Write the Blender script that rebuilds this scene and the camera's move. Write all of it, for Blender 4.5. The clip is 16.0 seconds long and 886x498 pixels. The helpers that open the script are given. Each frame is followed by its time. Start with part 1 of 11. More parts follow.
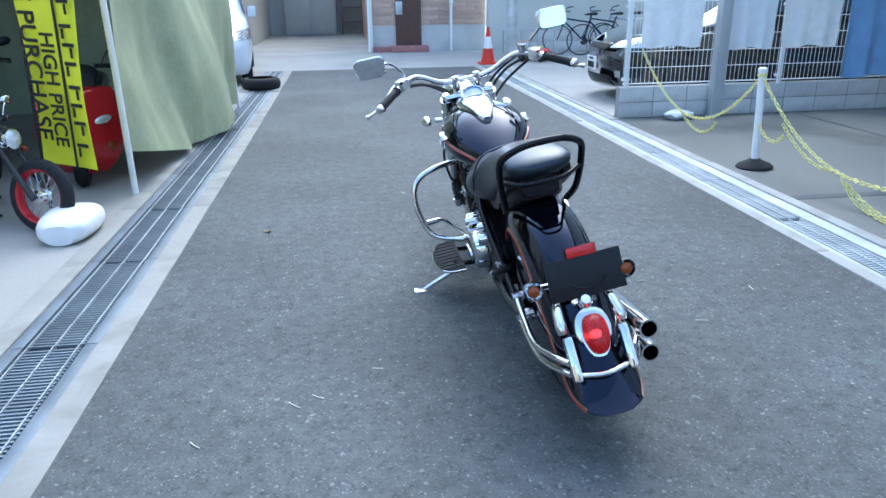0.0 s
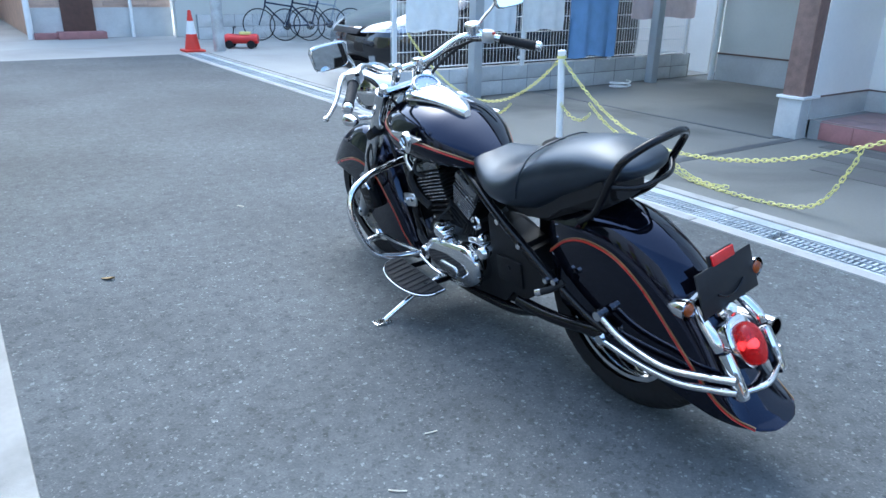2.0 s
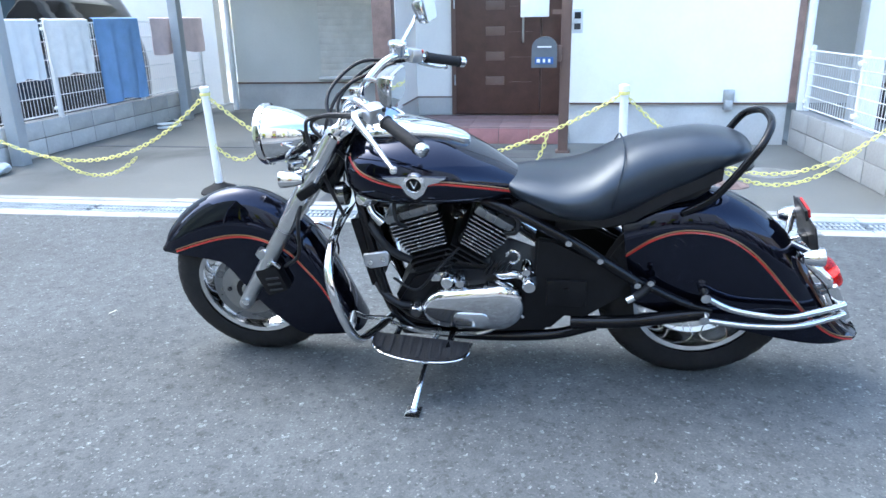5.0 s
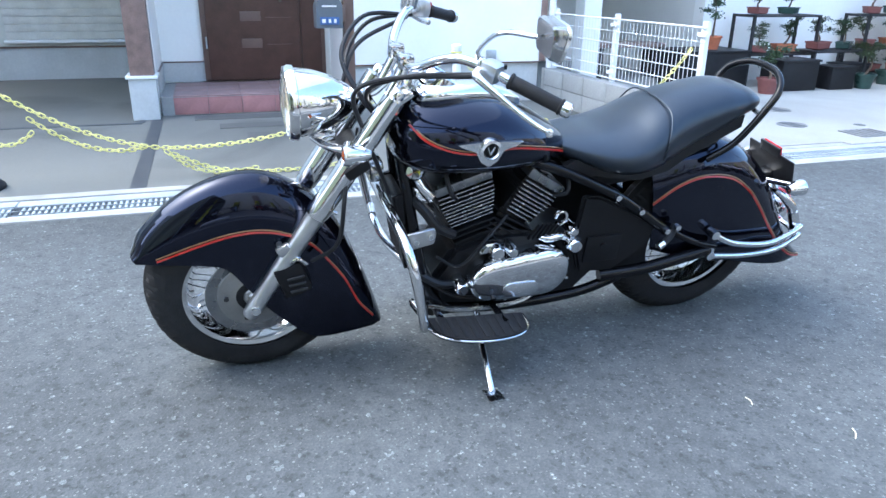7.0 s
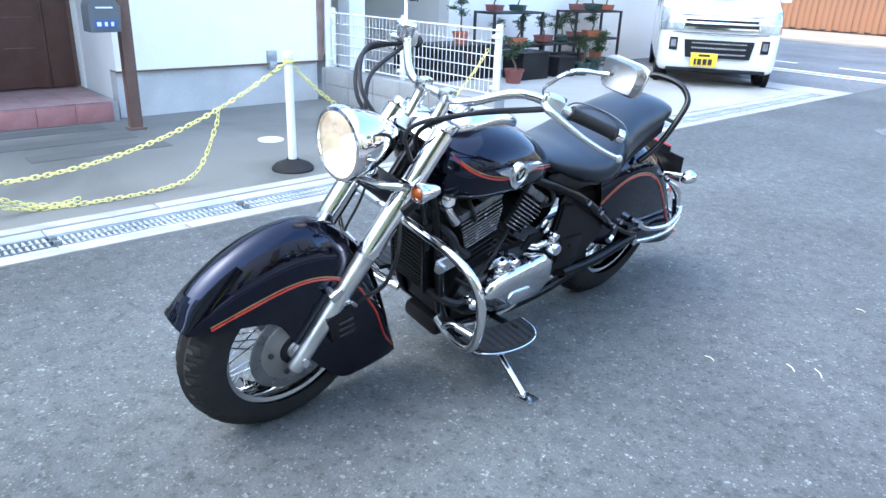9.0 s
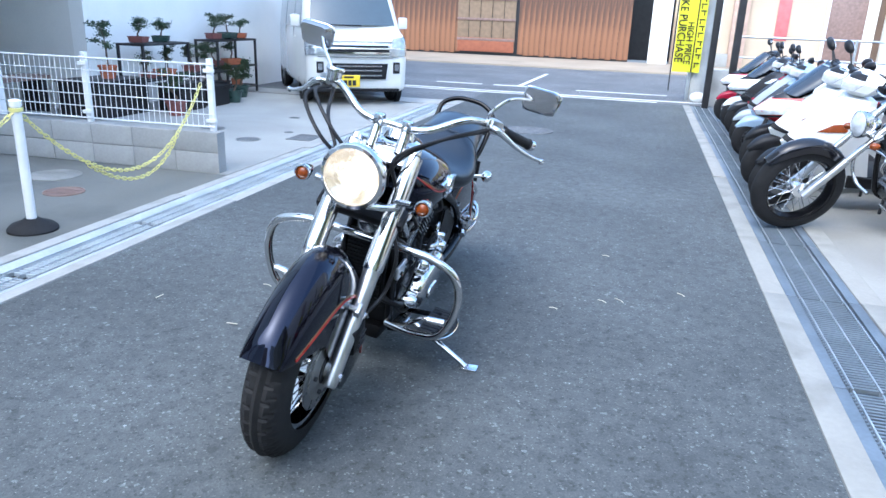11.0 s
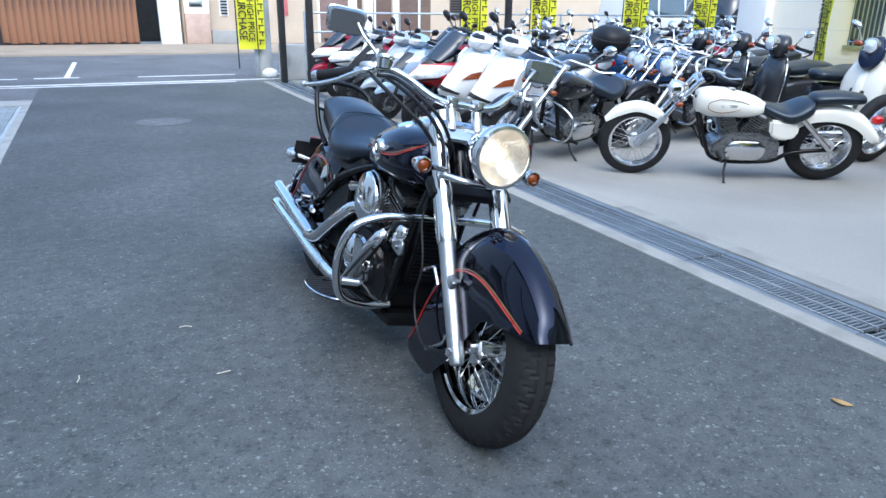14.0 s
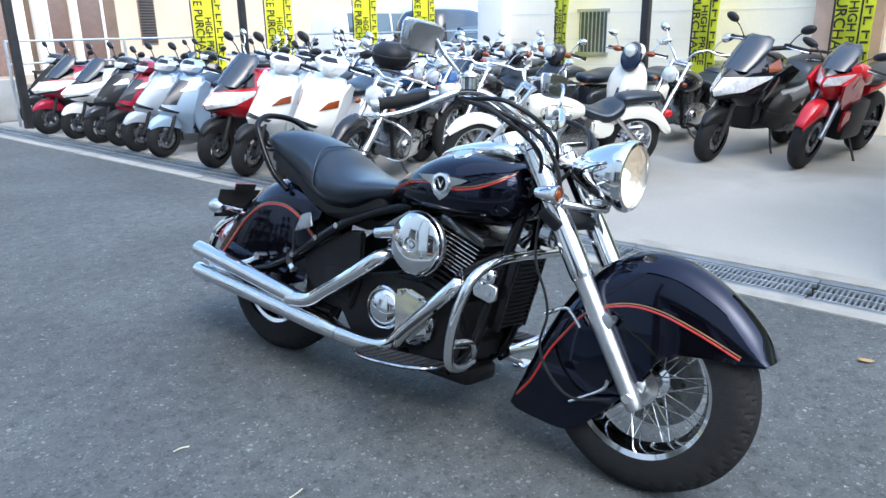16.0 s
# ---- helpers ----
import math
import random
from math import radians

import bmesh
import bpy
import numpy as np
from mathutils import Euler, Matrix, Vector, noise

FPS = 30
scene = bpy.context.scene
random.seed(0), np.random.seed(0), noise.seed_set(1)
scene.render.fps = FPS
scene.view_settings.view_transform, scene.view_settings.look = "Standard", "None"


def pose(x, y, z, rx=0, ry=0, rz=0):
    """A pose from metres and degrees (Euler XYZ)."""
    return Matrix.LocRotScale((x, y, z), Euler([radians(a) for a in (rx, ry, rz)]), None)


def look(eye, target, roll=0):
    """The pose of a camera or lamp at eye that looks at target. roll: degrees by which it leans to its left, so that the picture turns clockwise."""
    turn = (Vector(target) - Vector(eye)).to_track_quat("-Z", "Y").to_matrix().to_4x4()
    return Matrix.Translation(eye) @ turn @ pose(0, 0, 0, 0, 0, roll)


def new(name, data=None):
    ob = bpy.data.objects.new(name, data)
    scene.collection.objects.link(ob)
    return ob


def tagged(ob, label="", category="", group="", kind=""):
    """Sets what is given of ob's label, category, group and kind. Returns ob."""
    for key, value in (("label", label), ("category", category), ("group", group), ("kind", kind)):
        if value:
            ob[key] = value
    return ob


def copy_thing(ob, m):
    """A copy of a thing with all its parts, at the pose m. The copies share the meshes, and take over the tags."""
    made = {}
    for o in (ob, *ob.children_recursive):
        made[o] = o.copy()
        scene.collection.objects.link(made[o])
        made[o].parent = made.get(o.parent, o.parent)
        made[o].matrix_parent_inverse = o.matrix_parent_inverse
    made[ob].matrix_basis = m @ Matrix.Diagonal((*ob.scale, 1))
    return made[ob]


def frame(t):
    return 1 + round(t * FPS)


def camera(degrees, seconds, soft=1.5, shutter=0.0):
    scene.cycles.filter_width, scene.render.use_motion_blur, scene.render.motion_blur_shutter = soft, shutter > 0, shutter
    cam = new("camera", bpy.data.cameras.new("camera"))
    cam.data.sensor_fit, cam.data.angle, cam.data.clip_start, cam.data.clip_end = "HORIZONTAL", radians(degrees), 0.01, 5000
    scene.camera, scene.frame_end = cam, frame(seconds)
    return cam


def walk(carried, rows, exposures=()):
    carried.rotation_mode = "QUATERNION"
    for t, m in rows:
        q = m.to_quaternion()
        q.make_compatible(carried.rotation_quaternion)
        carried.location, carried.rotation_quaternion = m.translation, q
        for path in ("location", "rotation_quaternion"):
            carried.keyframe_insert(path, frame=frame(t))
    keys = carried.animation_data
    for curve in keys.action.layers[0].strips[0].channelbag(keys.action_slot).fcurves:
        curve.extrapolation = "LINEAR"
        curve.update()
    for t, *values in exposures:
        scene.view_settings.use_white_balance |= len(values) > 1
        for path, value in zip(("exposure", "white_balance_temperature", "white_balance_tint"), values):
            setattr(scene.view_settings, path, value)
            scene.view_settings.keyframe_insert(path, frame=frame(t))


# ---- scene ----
cam = camera(63.9, 16.0)
PATH = [
    (0, (0.238, -0.297, 1.345), (0.484, 1.567, 0.665), -0.7),
    (0.5, (-0.076, -0.097, 1.34), (0.397, 1.702, 0.605), -0.4),
    (1, (-0.343, 0.144, 1.322), (0.341, 1.899, 0.652), 0.7),
    (1.5, (-0.539, 0.37, 1.308), (0.356, 2.007, 0.587), 0.5),
    (2, (-0.719, 0.594, 1.291), (0.351, 2.127, 0.58), 1.1),
    (2.5, (-0.983, 0.885, 1.32), (0.321, 2.243, 0.645), 0.4),
    (3, (-1.112, 1.197, 1.291), (0.368, 2.365, 0.624), 0.2),
    (3.5, (-1.244, 1.512, 1.239), (0.395, 2.475, 0.617), 0.5),
    (5.8, (-1.421, 2.887, 1.193), (0.476, 2.832, 0.561), -0.6),
    (6, (-1.4, 3.02, 1.187), (0.491, 2.862, 0.557), -0.2),
    (6.5, (-1.292, 3.295, 1.168), (0.529, 2.839, 0.478), 0.1),
    (7, (-1.153, 3.538, 1.166), (0.626, 2.96, 0.458), 0.8),
    (7.5, (-1.039, 3.745, 1.177), (0.676, 3.02, 0.446), 0.9),
    (8, (-0.916, 3.919, 1.257), (0.696, 3.012, 0.497), 2.1),
    (8.5, (-0.862, 4.15, 1.287), (0.63, 3.063, 0.518), 1.8),
    (9, (-0.712, 4.368, 1.272), (0.661, 3.105, 0.55), 2.2),
    (9.5, (-0.562, 4.559, 1.29), (0.576, 3.07, 0.591), 2.3),
    (9.7, (-0.515, 4.664, 1.286), (0.508, 3.088, 0.601), 2.4),
    (11.8, (0.504, 5.498, 1.332), (0.738, 3.612, 0.707), 1.2),
    (12, (0.631, 5.535, 1.33), (0.795, 3.643, 0.701), 0.9),
    (12.5, (0.948, 5.612, 1.331), (0.886, 3.721, 0.681), 0.7),
    (13, (1.287, 5.541, 1.315), (0.93, 3.683, 0.666), 1.4),
    (13.5, (1.628, 5.404, 1.295), (1.017, 3.615, 0.644), 1.5),
    (14, (1.909, 5.191, 1.285), (1.085, 3.487, 0.637), 0.8),
    (14.5, (2.139, 4.963, 1.281), (1.117, 3.359, 0.663), 0.0),
    (15, (2.352, 4.729, 1.272), (1.138, 3.273, 0.634), -0.2),
    (15.5, (2.499, 4.458, 1.276), (1.142, 3.124, 0.661), -0.6),
    (16, (2.668, 4.185, 1.262), (1.199, 2.967, 0.663), -0.9),
]
walk(cam, [(t, look(eye, target, roll)) for t, eye, target, roll in PATH],
     [(0, 2.02, 5350, 1), (1.5, 2.08, 5300, 1), (3, 2.47, 5500, 2), (5, 2.7, 5700, 4), (7, 2.63, 5650, 4), (9, 2.7, 5600, 4), (10.5, 2.4, 5500, 4), (12, 1.82, 5350, 3), (12.5, 1.77, 5350, 3), (14, 1.75, 5450, 3), (15, 1.79, 5650, 3), (16, 2.04, 5800, 3)])

# ---- world, sun and sky ----
world = bpy.data.worlds.new("world")
scene.world = world
world.use_nodes = True
wn = world.node_tree
wn.nodes.clear()
sky = wn.nodes.new("ShaderNodeTexSky")
sky.sky_type = 'NISHITA'
sky.sun_disc = False
SUN_EL, SUN_AZ = 55.0, 18.0
sky.sun_elevation, sky.sun_rotation = radians(SUN_EL), radians(SUN_AZ)
sky.air_density, sky.dust_density, sky.ozone_density = 1.0, 2.8, 1.0
bg = wn.nodes.new("ShaderNodeBackground")
bg.inputs["Strength"].default_value = 0.15
wout = wn.nodes.new("ShaderNodeOutputWorld")
wn.links.new(sky.outputs[0], bg.inputs[0])
wn.links.new(bg.outputs[0], wout.inputs[0])
sun = new("sun", bpy.data.lights.new("sun", "SUN"))
sun.data.energy, sun.data.angle, sun.data.color = 0.3, radians(140), (1.0, 0.96, 0.9)
sun_way = Vector((math.sin(radians(SUN_AZ)) * math.cos(radians(SUN_EL)), math.cos(radians(SUN_AZ)) * math.cos(radians(SUN_EL)), math.sin(radians(SUN_EL))))
sun.matrix_world = look((0, 0, 30), Vector((0, 0, 30)) - sun_way)


# ---- materials ----
def nodes_of(name):
    m = bpy.data.materials.new(name)
    m.use_nodes = True
    return m, m.node_tree, m.node_tree.nodes["Principled BSDF"]


def M(name, base, rough=0.5, metal=0.0, var=0.15, scale=6.0, fine=60.0, bump=0.0, bscale=150.0, coat=0.0, rvar=0.1, spread=0.0):
    """A surface with two scales of variation in colour, uneven gloss and a fine relief."""
    m, t, b = nodes_of(name)
    n, l = t.nodes, t.links
    co = n.new("ShaderNodeTexCoord")
    a = n.new("ShaderNodeTexNoise")
    a.inputs["Scale"].default_value, a.inputs["Detail"].default_value = scale, 5.0
    f = n.new("ShaderNodeTexNoise")
    f.inputs["Scale"].default_value, f.inputs["Detail"].default_value = fine, 3.0
    l.new(co.outputs["Object"], a.inputs["Vector"])
    l.new(co.outputs["Object"], f.inputs["Vector"])
    add = n.new("ShaderNodeMath")
    add.operation = 'MULTIPLY_ADD'
    add.inputs[1].default_value = 0.4
    l.new(f.outputs[0], add.inputs[0])
    l.new(a.outputs[0], add.inputs[2])
    ramp = n.new("ShaderNodeMapRange")
    ramp.inputs[1].default_value, ramp.inputs[2].default_value = 0.4, 1.0
    ramp.inputs[3].default_value, ramp.inputs[4].default_value = 1 - var, 1 + var
    l.new(add.outputs[0], ramp.inputs[0])
    last = ramp.outputs[0]
    if spread:
        info = n.new("ShaderNodeObjectInfo")
        r2 = n.new("ShaderNodeMapRange")
        r2.inputs[3].default_value, r2.inputs[4].default_value = 1 - spread, 1 + spread
        l.new(info.outputs["Random"], r2.inputs[0])
        mu = n.new("ShaderNodeMath")
        mu.operation = 'MULTIPLY'
        l.new(last, mu.inputs[0])
        l.new(r2.outputs[0], mu.inputs[1])
        last = mu.outputs[0]
    mix = n.new("ShaderNodeVectorMath")
    mix.operation = 'SCALE'
    mix.inputs[0].default_value = base
    l.new(last, mix.inputs["Scale"])
    l.new(mix.outputs[0], b.inputs["Base Color"])
    rr = n.new("ShaderNodeMapRange")
    rr.inputs[3].default_value, rr.inputs[4].default_value = max(0.02, rough - rvar), min(1, rough + rvar)
    l.new(a.outputs[0], rr.inputs[0])
    l.new(rr.outputs[0], b.inputs["Roughness"])
    b.inputs["Metallic"].default_value = metal
    if coat:
        b.inputs["Coat Weight"].default_value, b.inputs["Coat Roughness"].default_value = coat, 0.04
    if bump:
        g = n.new("ShaderNodeTexNoise")
        g.inputs["Scale"].default_value, g.inputs["Detail"].default_value = bscale, 4.0
        l.new(co.outputs["Object"], g.inputs["Vector"])
        bp = n.new("ShaderNodeBump")
        bp.inputs["Strength"].default_value, bp.inputs["Distance"].default_value = bump, 0.004
        l.new(g.outputs[0], bp.inputs["Height"])
        l.new(bp.outputs[0], b.inputs["Normal"])
    return m


def asphalt(name, lo, hi, stone):
    m, t, b = nodes_of(name)
    n, l = t.nodes, t.links
    co = n.new("ShaderNodeTexCoord")
    v = n.new("ShaderNodeTexVoronoi")
    v.inputs["Scale"].default_value = 175.0
    big = n.new("ShaderNodeTexNoise")
    big.inputs["Scale"].default_value, big.inputs["Detail"].default_value = 0.9, 6.0
    mid = n.new("ShaderNodeTexNoise")
    mid.inputs["Scale"].default_value, mid.inputs["Detail"].default_value = 14.0, 5.0
    for x in (v, big, mid):
        l.new(co.outputs["Object"], x.inputs["Vector"])
    sep = n.new("ShaderNodeSeparateColor")
    l.new(v.outputs["Color"], sep.inputs[0])
    ramp = n.new("ShaderNodeValToRGB")
    ramp.color_ramp.elements[0].color, ramp.color_ramp.elements[1].color = (*lo, 1), (*stone, 1)
    for p, c in ((0.6, hi), (0.95, [h * 1.15 for h in hi])):
        e = ramp.color_ramp.elements.new(p)
        e.color = (*c, 1)
    l.new(sep.outputs[0], ramp.inputs[0])
    s1 = n.new("ShaderNodeMapRange")
    s1.inputs[1].default_value, s1.inputs[2].default_value, s1.inputs[3].default_value, s1.inputs[4].default_value = 0.3, 0.7, 0.74, 1.22
    l.new(big.outputs[0], s1.inputs[0])
    s2 = n.new("ShaderNodeMapRange")
    s2.inputs[1].default_value, s2.inputs[2].default_value, s2.inputs[3].default_value, s2.inputs[4].default_value = 0.3, 0.7, 0.8, 1.2
    l.new(mid.outputs[0], s2.inputs[0])
    mu = n.new("ShaderNodeMath")
    mu.operation = 'MULTIPLY'
    l.new(s1.outputs[0], mu.inputs[0])
    l.new(s2.outputs[0], mu.inputs[1])
    sc = n.new("ShaderNodeVectorMath")
    sc.operation = 'SCALE'
    v2 = n.new("ShaderNodeTexVoronoi")
    v2.inputs["Scale"].default_value = 85.0
    l.new(co.outputs["Object"], v2.inputs["Vector"])
    sep2 = n.new("ShaderNodeSeparateColor")
    l.new(v2.outputs["Color"], sep2.inputs[0])
    pits = n.new("ShaderNodeValToRGB")
    pits.color_ramp.interpolation = 'CONSTANT'
    pits.color_ramp.elements[0].color, pits.color_ramp.elements[1].color = (0.7, 0.7, 0.7, 1), (1, 1, 1, 1)
    pits.color_ramp.elements[1].position = 0.08
    e = pits.color_ramp.elements.new(0.988)
    e.color = (2.0, 2.0, 2.0, 1)
    l.new(sep2.outputs[1], pits.inputs[0])
    pm_ = n.new("ShaderNodeMix")
    pm_.data_type, pm_.blend_type = 'RGBA', 'MULTIPLY'
    pm_.inputs[0].default_value = 1.0
    l.new(ramp.outputs[0], pm_.inputs[6])
    l.new(pits.outputs[0], pm_.inputs[7])
    l.new(pm_.outputs[2], sc.inputs[0])
    blot = n.new("ShaderNodeTexNoise")
    blot.inputs["Scale"].default_value, blot.inputs["Detail"].default_value = 19.0, 3.0
    l.new(co.outputs["Object"], blot.inputs["Vector"])
    s3 = n.new("ShaderNodeMapRange")
    s3.inputs[1].default_value, s3.inputs[2].default_value, s3.inputs[3].default_value, s3.inputs[4].default_value = 0.6, 0.68, 1.0, 0.72
    l.new(blot.outputs[0], s3.inputs[0])
    mu2 = n.new("ShaderNodeMath")
    mu2.operation = 'MULTIPLY'
    l.new(mu.outputs[0], mu2.inputs[0])
    l.new(s3.outputs[0], mu2.inputs[1])
    l.new(mu2.outputs[0], sc.inputs["Scale"])
    l.new(sc.outputs[0], b.inputs["Base Color"])
    b.inputs["Roughness"].default_value = 0.8
    bp = n.new("ShaderNodeBump")
    bp.inputs["Strength"].default_value, bp.inputs["Distance"].default_value = 0.28, 0.004
    l.new(v.outputs["Distance"], bp.inputs["Height"])
    l.new(bp.outputs[0], b.inputs["Normal"])
    return m


def streaked(name, base, dark, rough=0.6, stretch=(6, 6, 0.35), lo=0.35, hi=0.65, bump=0.2):
    """Boards or sheets with long runs of a second colour along z."""
    m, t, b = nodes_of(name)
    n, l = t.nodes, t.links
    co = n.new("ShaderNodeTexCoord")
    mp = n.new("ShaderNodeMapping")
    mp.inputs["Scale"].default_value = stretch
    l.new(co.outputs["Object"], mp.inputs[0])
    a = n.new("ShaderNodeTexNoise")
    a.inputs["Scale"].default_value, a.inputs["Detail"].default_value = 1.0, 7.0
    l.new(mp.outputs[0], a.inputs["Vector"])
    ramp = n.new("ShaderNodeValToRGB")
    ramp.color_ramp.elements[0].position, ramp.color_ramp.elements[1].position = lo, hi
    ramp.color_ramp.elements[0].color, ramp.color_ramp.elements[1].color = (*dark, 1), (*base, 1)
    l.new(a.outputs[0], ramp.inputs[0])
    l.new(ramp.outputs[0], b.inputs["Base Color"])
    b.inputs["Roughness"].default_value = rough
    bp = n.new("ShaderNodeBump")
    bp.inputs["Strength"].default_value, bp.inputs["Distance"].default_value = bump, 0.01
    l.new(a.outputs[0], bp.inputs["Height"])
    l.new(bp.outputs[0], b.inputs["Normal"])
    return m


def stone(name, base, stain=(0.10, 0.10, 0.09), amount=0.55, scale=1.2, rough=0.85, spread=0.0):
    """Concrete: blotches, pits and dark stains."""
    m = M(name, base, rough, 0, 0.16, scale, 45, 0.35, 220, 0, 0.08, spread)
    t = m.node_tree
    n, l = t.nodes, t.links
    b = n["Principled BSDF"]
    src = b.inputs["Base Color"].links[0].from_socket
    co = n.new("ShaderNodeTexCoord")
    w = n.new("ShaderNodeTexNoise")
    w.inputs["Scale"].default_value, w.inputs["Detail"].default_value, w.inputs["Distortion"].default_value = scale * 0.8, 8.0, 0.6
    l.new(co.outputs["Object"], w.inputs["Vector"])
    r = n.new("ShaderNodeMapRange")
    r.inputs[1].default_value, r.inputs[2].default_value, r.inputs[3].default_value, r.inputs[4].default_value = 0.5, 0.72, 0.0, amount
    l.new(w.outputs[0], r.inputs[0])
    mx = n.new("ShaderNodeMix")
    mx.data_type = 'RGBA'
    l.new(r.outputs[0], mx.inputs[0])
    l.new(src, mx.inputs[6])
    mx.inputs[7].default_value = (*stain, 1)
    l.new(mx.outputs[2], b.inputs["Base Color"])
    return m


def glass(name, tint=(0.9, 0.95, 0.95), rough=0.0, trans=1.0):
    m, t, b = nodes_of(name)
    b.inputs["Base Color"].default_value = (*tint, 1)
    b.inputs["Transmission Weight"].default_value, b.inputs["Roughness"].default_value, b.inputs["IOR"].default_value = trans, rough, 1.45
    return m


def glow(name, colour, strength):
    m, t, b = nodes_of(name)
    b.inputs["Base Color"].default_value = (*colour, 1)
    b.inputs["Emission Color"].default_value, b.inputs["Emission Strength"].default_value = (*colour, 1), strength
    return m


ASPHALT = asphalt("asphalt", (0.062, 0.068, 0.069), (0.077, 0.084, 0.085), (0.175, 0.185, 0.185))
STREET = asphalt("street_asphalt", (0.085, 0.09, 0.095), (0.13, 0.135, 0.14), (0.36, 0.36, 0.36))
KERB = stone("kerb_concrete", (0.28, 0.272, 0.248), (0.13, 0.13, 0.115), 0.65, 3.0, 0.85, 0.04)
DRIVE = stone("driveway_concrete", (0.15, 0.152, 0.138), (0.055, 0.057, 0.052), 0.85, 0.9)
DRIVE_PALE = stone("pale_concrete", (0.34, 0.335, 0.31), (0.19, 0.185, 0.17), 0.5, 0.7)
PAVE_TAN = stone("tan_pavement", (0.33, 0.27, 0.2), (0.2, 0.165, 0.125), 0.5, 0.8)
LOT = stone("lot_concrete", (0.3, 0.29, 0.265), (0.15, 0.142, 0.128), 0.6, 0.7)
GALV_DARK = M("weathered_grating_steel", (0.17, 0.2, 0.23), 0.5, 0.4, 0.3, 5, 50, 0, 150, 0, 0.12, 0.12)
GALV_PALE = M("pale_galvanised_grating", (0.42, 0.46, 0.48), 0.5, 0.25, 0.25, 4, 40, 0, 150, 0, 0.12, 0.08)
KERB_PALE = stone("pale_kerb_concrete", (0.34, 0.335, 0.315), (0.17, 0.17, 0.15), 0.6, 3.0, 0.85, 0.04)
# Dark grey for the gutter channel floors and driveway joints.
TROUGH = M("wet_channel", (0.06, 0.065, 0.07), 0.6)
GALV = M("galvanised_steel", (0.52, 0.55, 0.57), 0.45, 0.75, 0.3, 5, 50, 0, 150, 0, 0.12, 0.12)
PAINT_LINE = stone("road_paint", (0.68, 0.68, 0.66), (0.3, 0.3, 0.3), 0.7, 4)
BLOCK_PALE = stone("pale_block_concrete", (0.55, 0.55, 0.53), (0.3, 0.3, 0.28), 0.5, 3.0, 0.9, 0.1)
BLOCK = stone("block_concrete", (0.36, 0.36, 0.345), (0.2, 0.2, 0.18), 0.6, 3.0, 0.9, 0.12)
MORTAR = stone("mortar", (0.3, 0.3, 0.29))
WHITE_WALL = M("white_siding", (0.88, 0.86, 0.81), 0.6, 0, 0.05, 2, 30, 0.15, 90)
FOUND = stone("grey_render", (0.53, 0.53, 0.51), (0.37, 0.365, 0.35), 0.5, 2)
GREY_WALL = M("grey_panel", (0.58, 0.58, 0.53), 0.6, 0, 0.06, 2, 30, 0.1, 80)
BROWN = M("brown_wood_grain_panel", (0.22, 0.145, 0.12), 0.45, 0, 0.3, 12, 70, 0.2, 80)
BROWN_METAL = M("brown_painted_steel", (0.15, 0.095, 0.075), 0.4, 0, 0.15)
DOOR = M("dark_brown_door", (0.085, 0.042, 0.03), 0.4, 0, 0.25, 9, 80, 0.2, 90)
TILE_RED = M("red_porch_tile", (0.34, 0.16, 0.15), 0.6, 0, 0.2, 8, 60, 0.2, 100, 0, 0.1, 0.08)
TILE_TOP = M("grey_red_porch_tile", (0.3, 0.2, 0.19), 0.6, 0, 0.2, 8, 60, 0.2, 100, 0, 0.1, 0.08)
WHITE_METAL = M("white_painted_steel", (0.8, 0.8, 0.78), 0.4, 0, 0.05)
WHITE_PLASTIC = M("white_plastic", (0.78, 0.78, 0.76), 0.4, 0, 0.06, 10)
YELLOW_PLASTIC = M("faded_yellow_plastic", (0.72, 0.67, 0.24), 0.5, 0, 0.15, 20)
BLACK_PLASTIC = M("black_plastic", (0.014, 0.014, 0.0155), 0.45, 0, 0.3, 20)
DARK_STEEL = M("dark_steel", (0.03, 0.03, 0.032), 0.5, 0.3, 0.3)
WOOD_WALL = streaked("weathered_cedar_boards", (0.3, 0.14, 0.07), (0.06, 0.036, 0.028), 0.75, (7, 7, 0.4), 0.34, 0.6, 0.4)
CREAM = M("cream_render", (0.9, 0.83, 0.68), 0.75, 0, 0.08, 1.5, 40, 0.2, 120)
BEIGE_WALL = M("pale_beige_panel", (0.78, 0.75, 0.69), 0.65, 0, 0.06, 2, 30, 0.1, 80)
STREET_CREAM = M("tan_render", (0.52, 0.42, 0.31), 0.75, 0, 0.12, 1.2, 40, 0.2, 120)
BRICK_TILE = M("pale_brick_tile", (0.5, 0.36, 0.28), 0.7, 0, 0.2, 4, 50, 0.3, 120, 0, 0.1, 0.15)


# ---- building blocks ----
def box(bm, c, s, bevel=0.0, rot=None):
    r = bmesh.ops.create_cube(bm, size=1.0)
    vs = r["verts"]
    bmesh.ops.scale(bm, vec=s, verts=vs)
    if bevel:
        es = list({e for v in vs for e in v.link_edges})
        out = bmesh.ops.bevel(bm, geom=es, offset=min(bevel, min(s) * 0.45), segments=2, profile=0.6, affect='EDGES')
        vs = [v for v in out["verts"] if v.is_valid] + [v for v in vs if v.is_valid]
        vs = list(set(vs))
    m = Matrix.Translation(c)
    if rot:
        m = m @ Euler([radians(a) for a in rot]).to_matrix().to_4x4()
    bmesh.ops.transform(bm, matrix=m, verts=vs)
    return vs


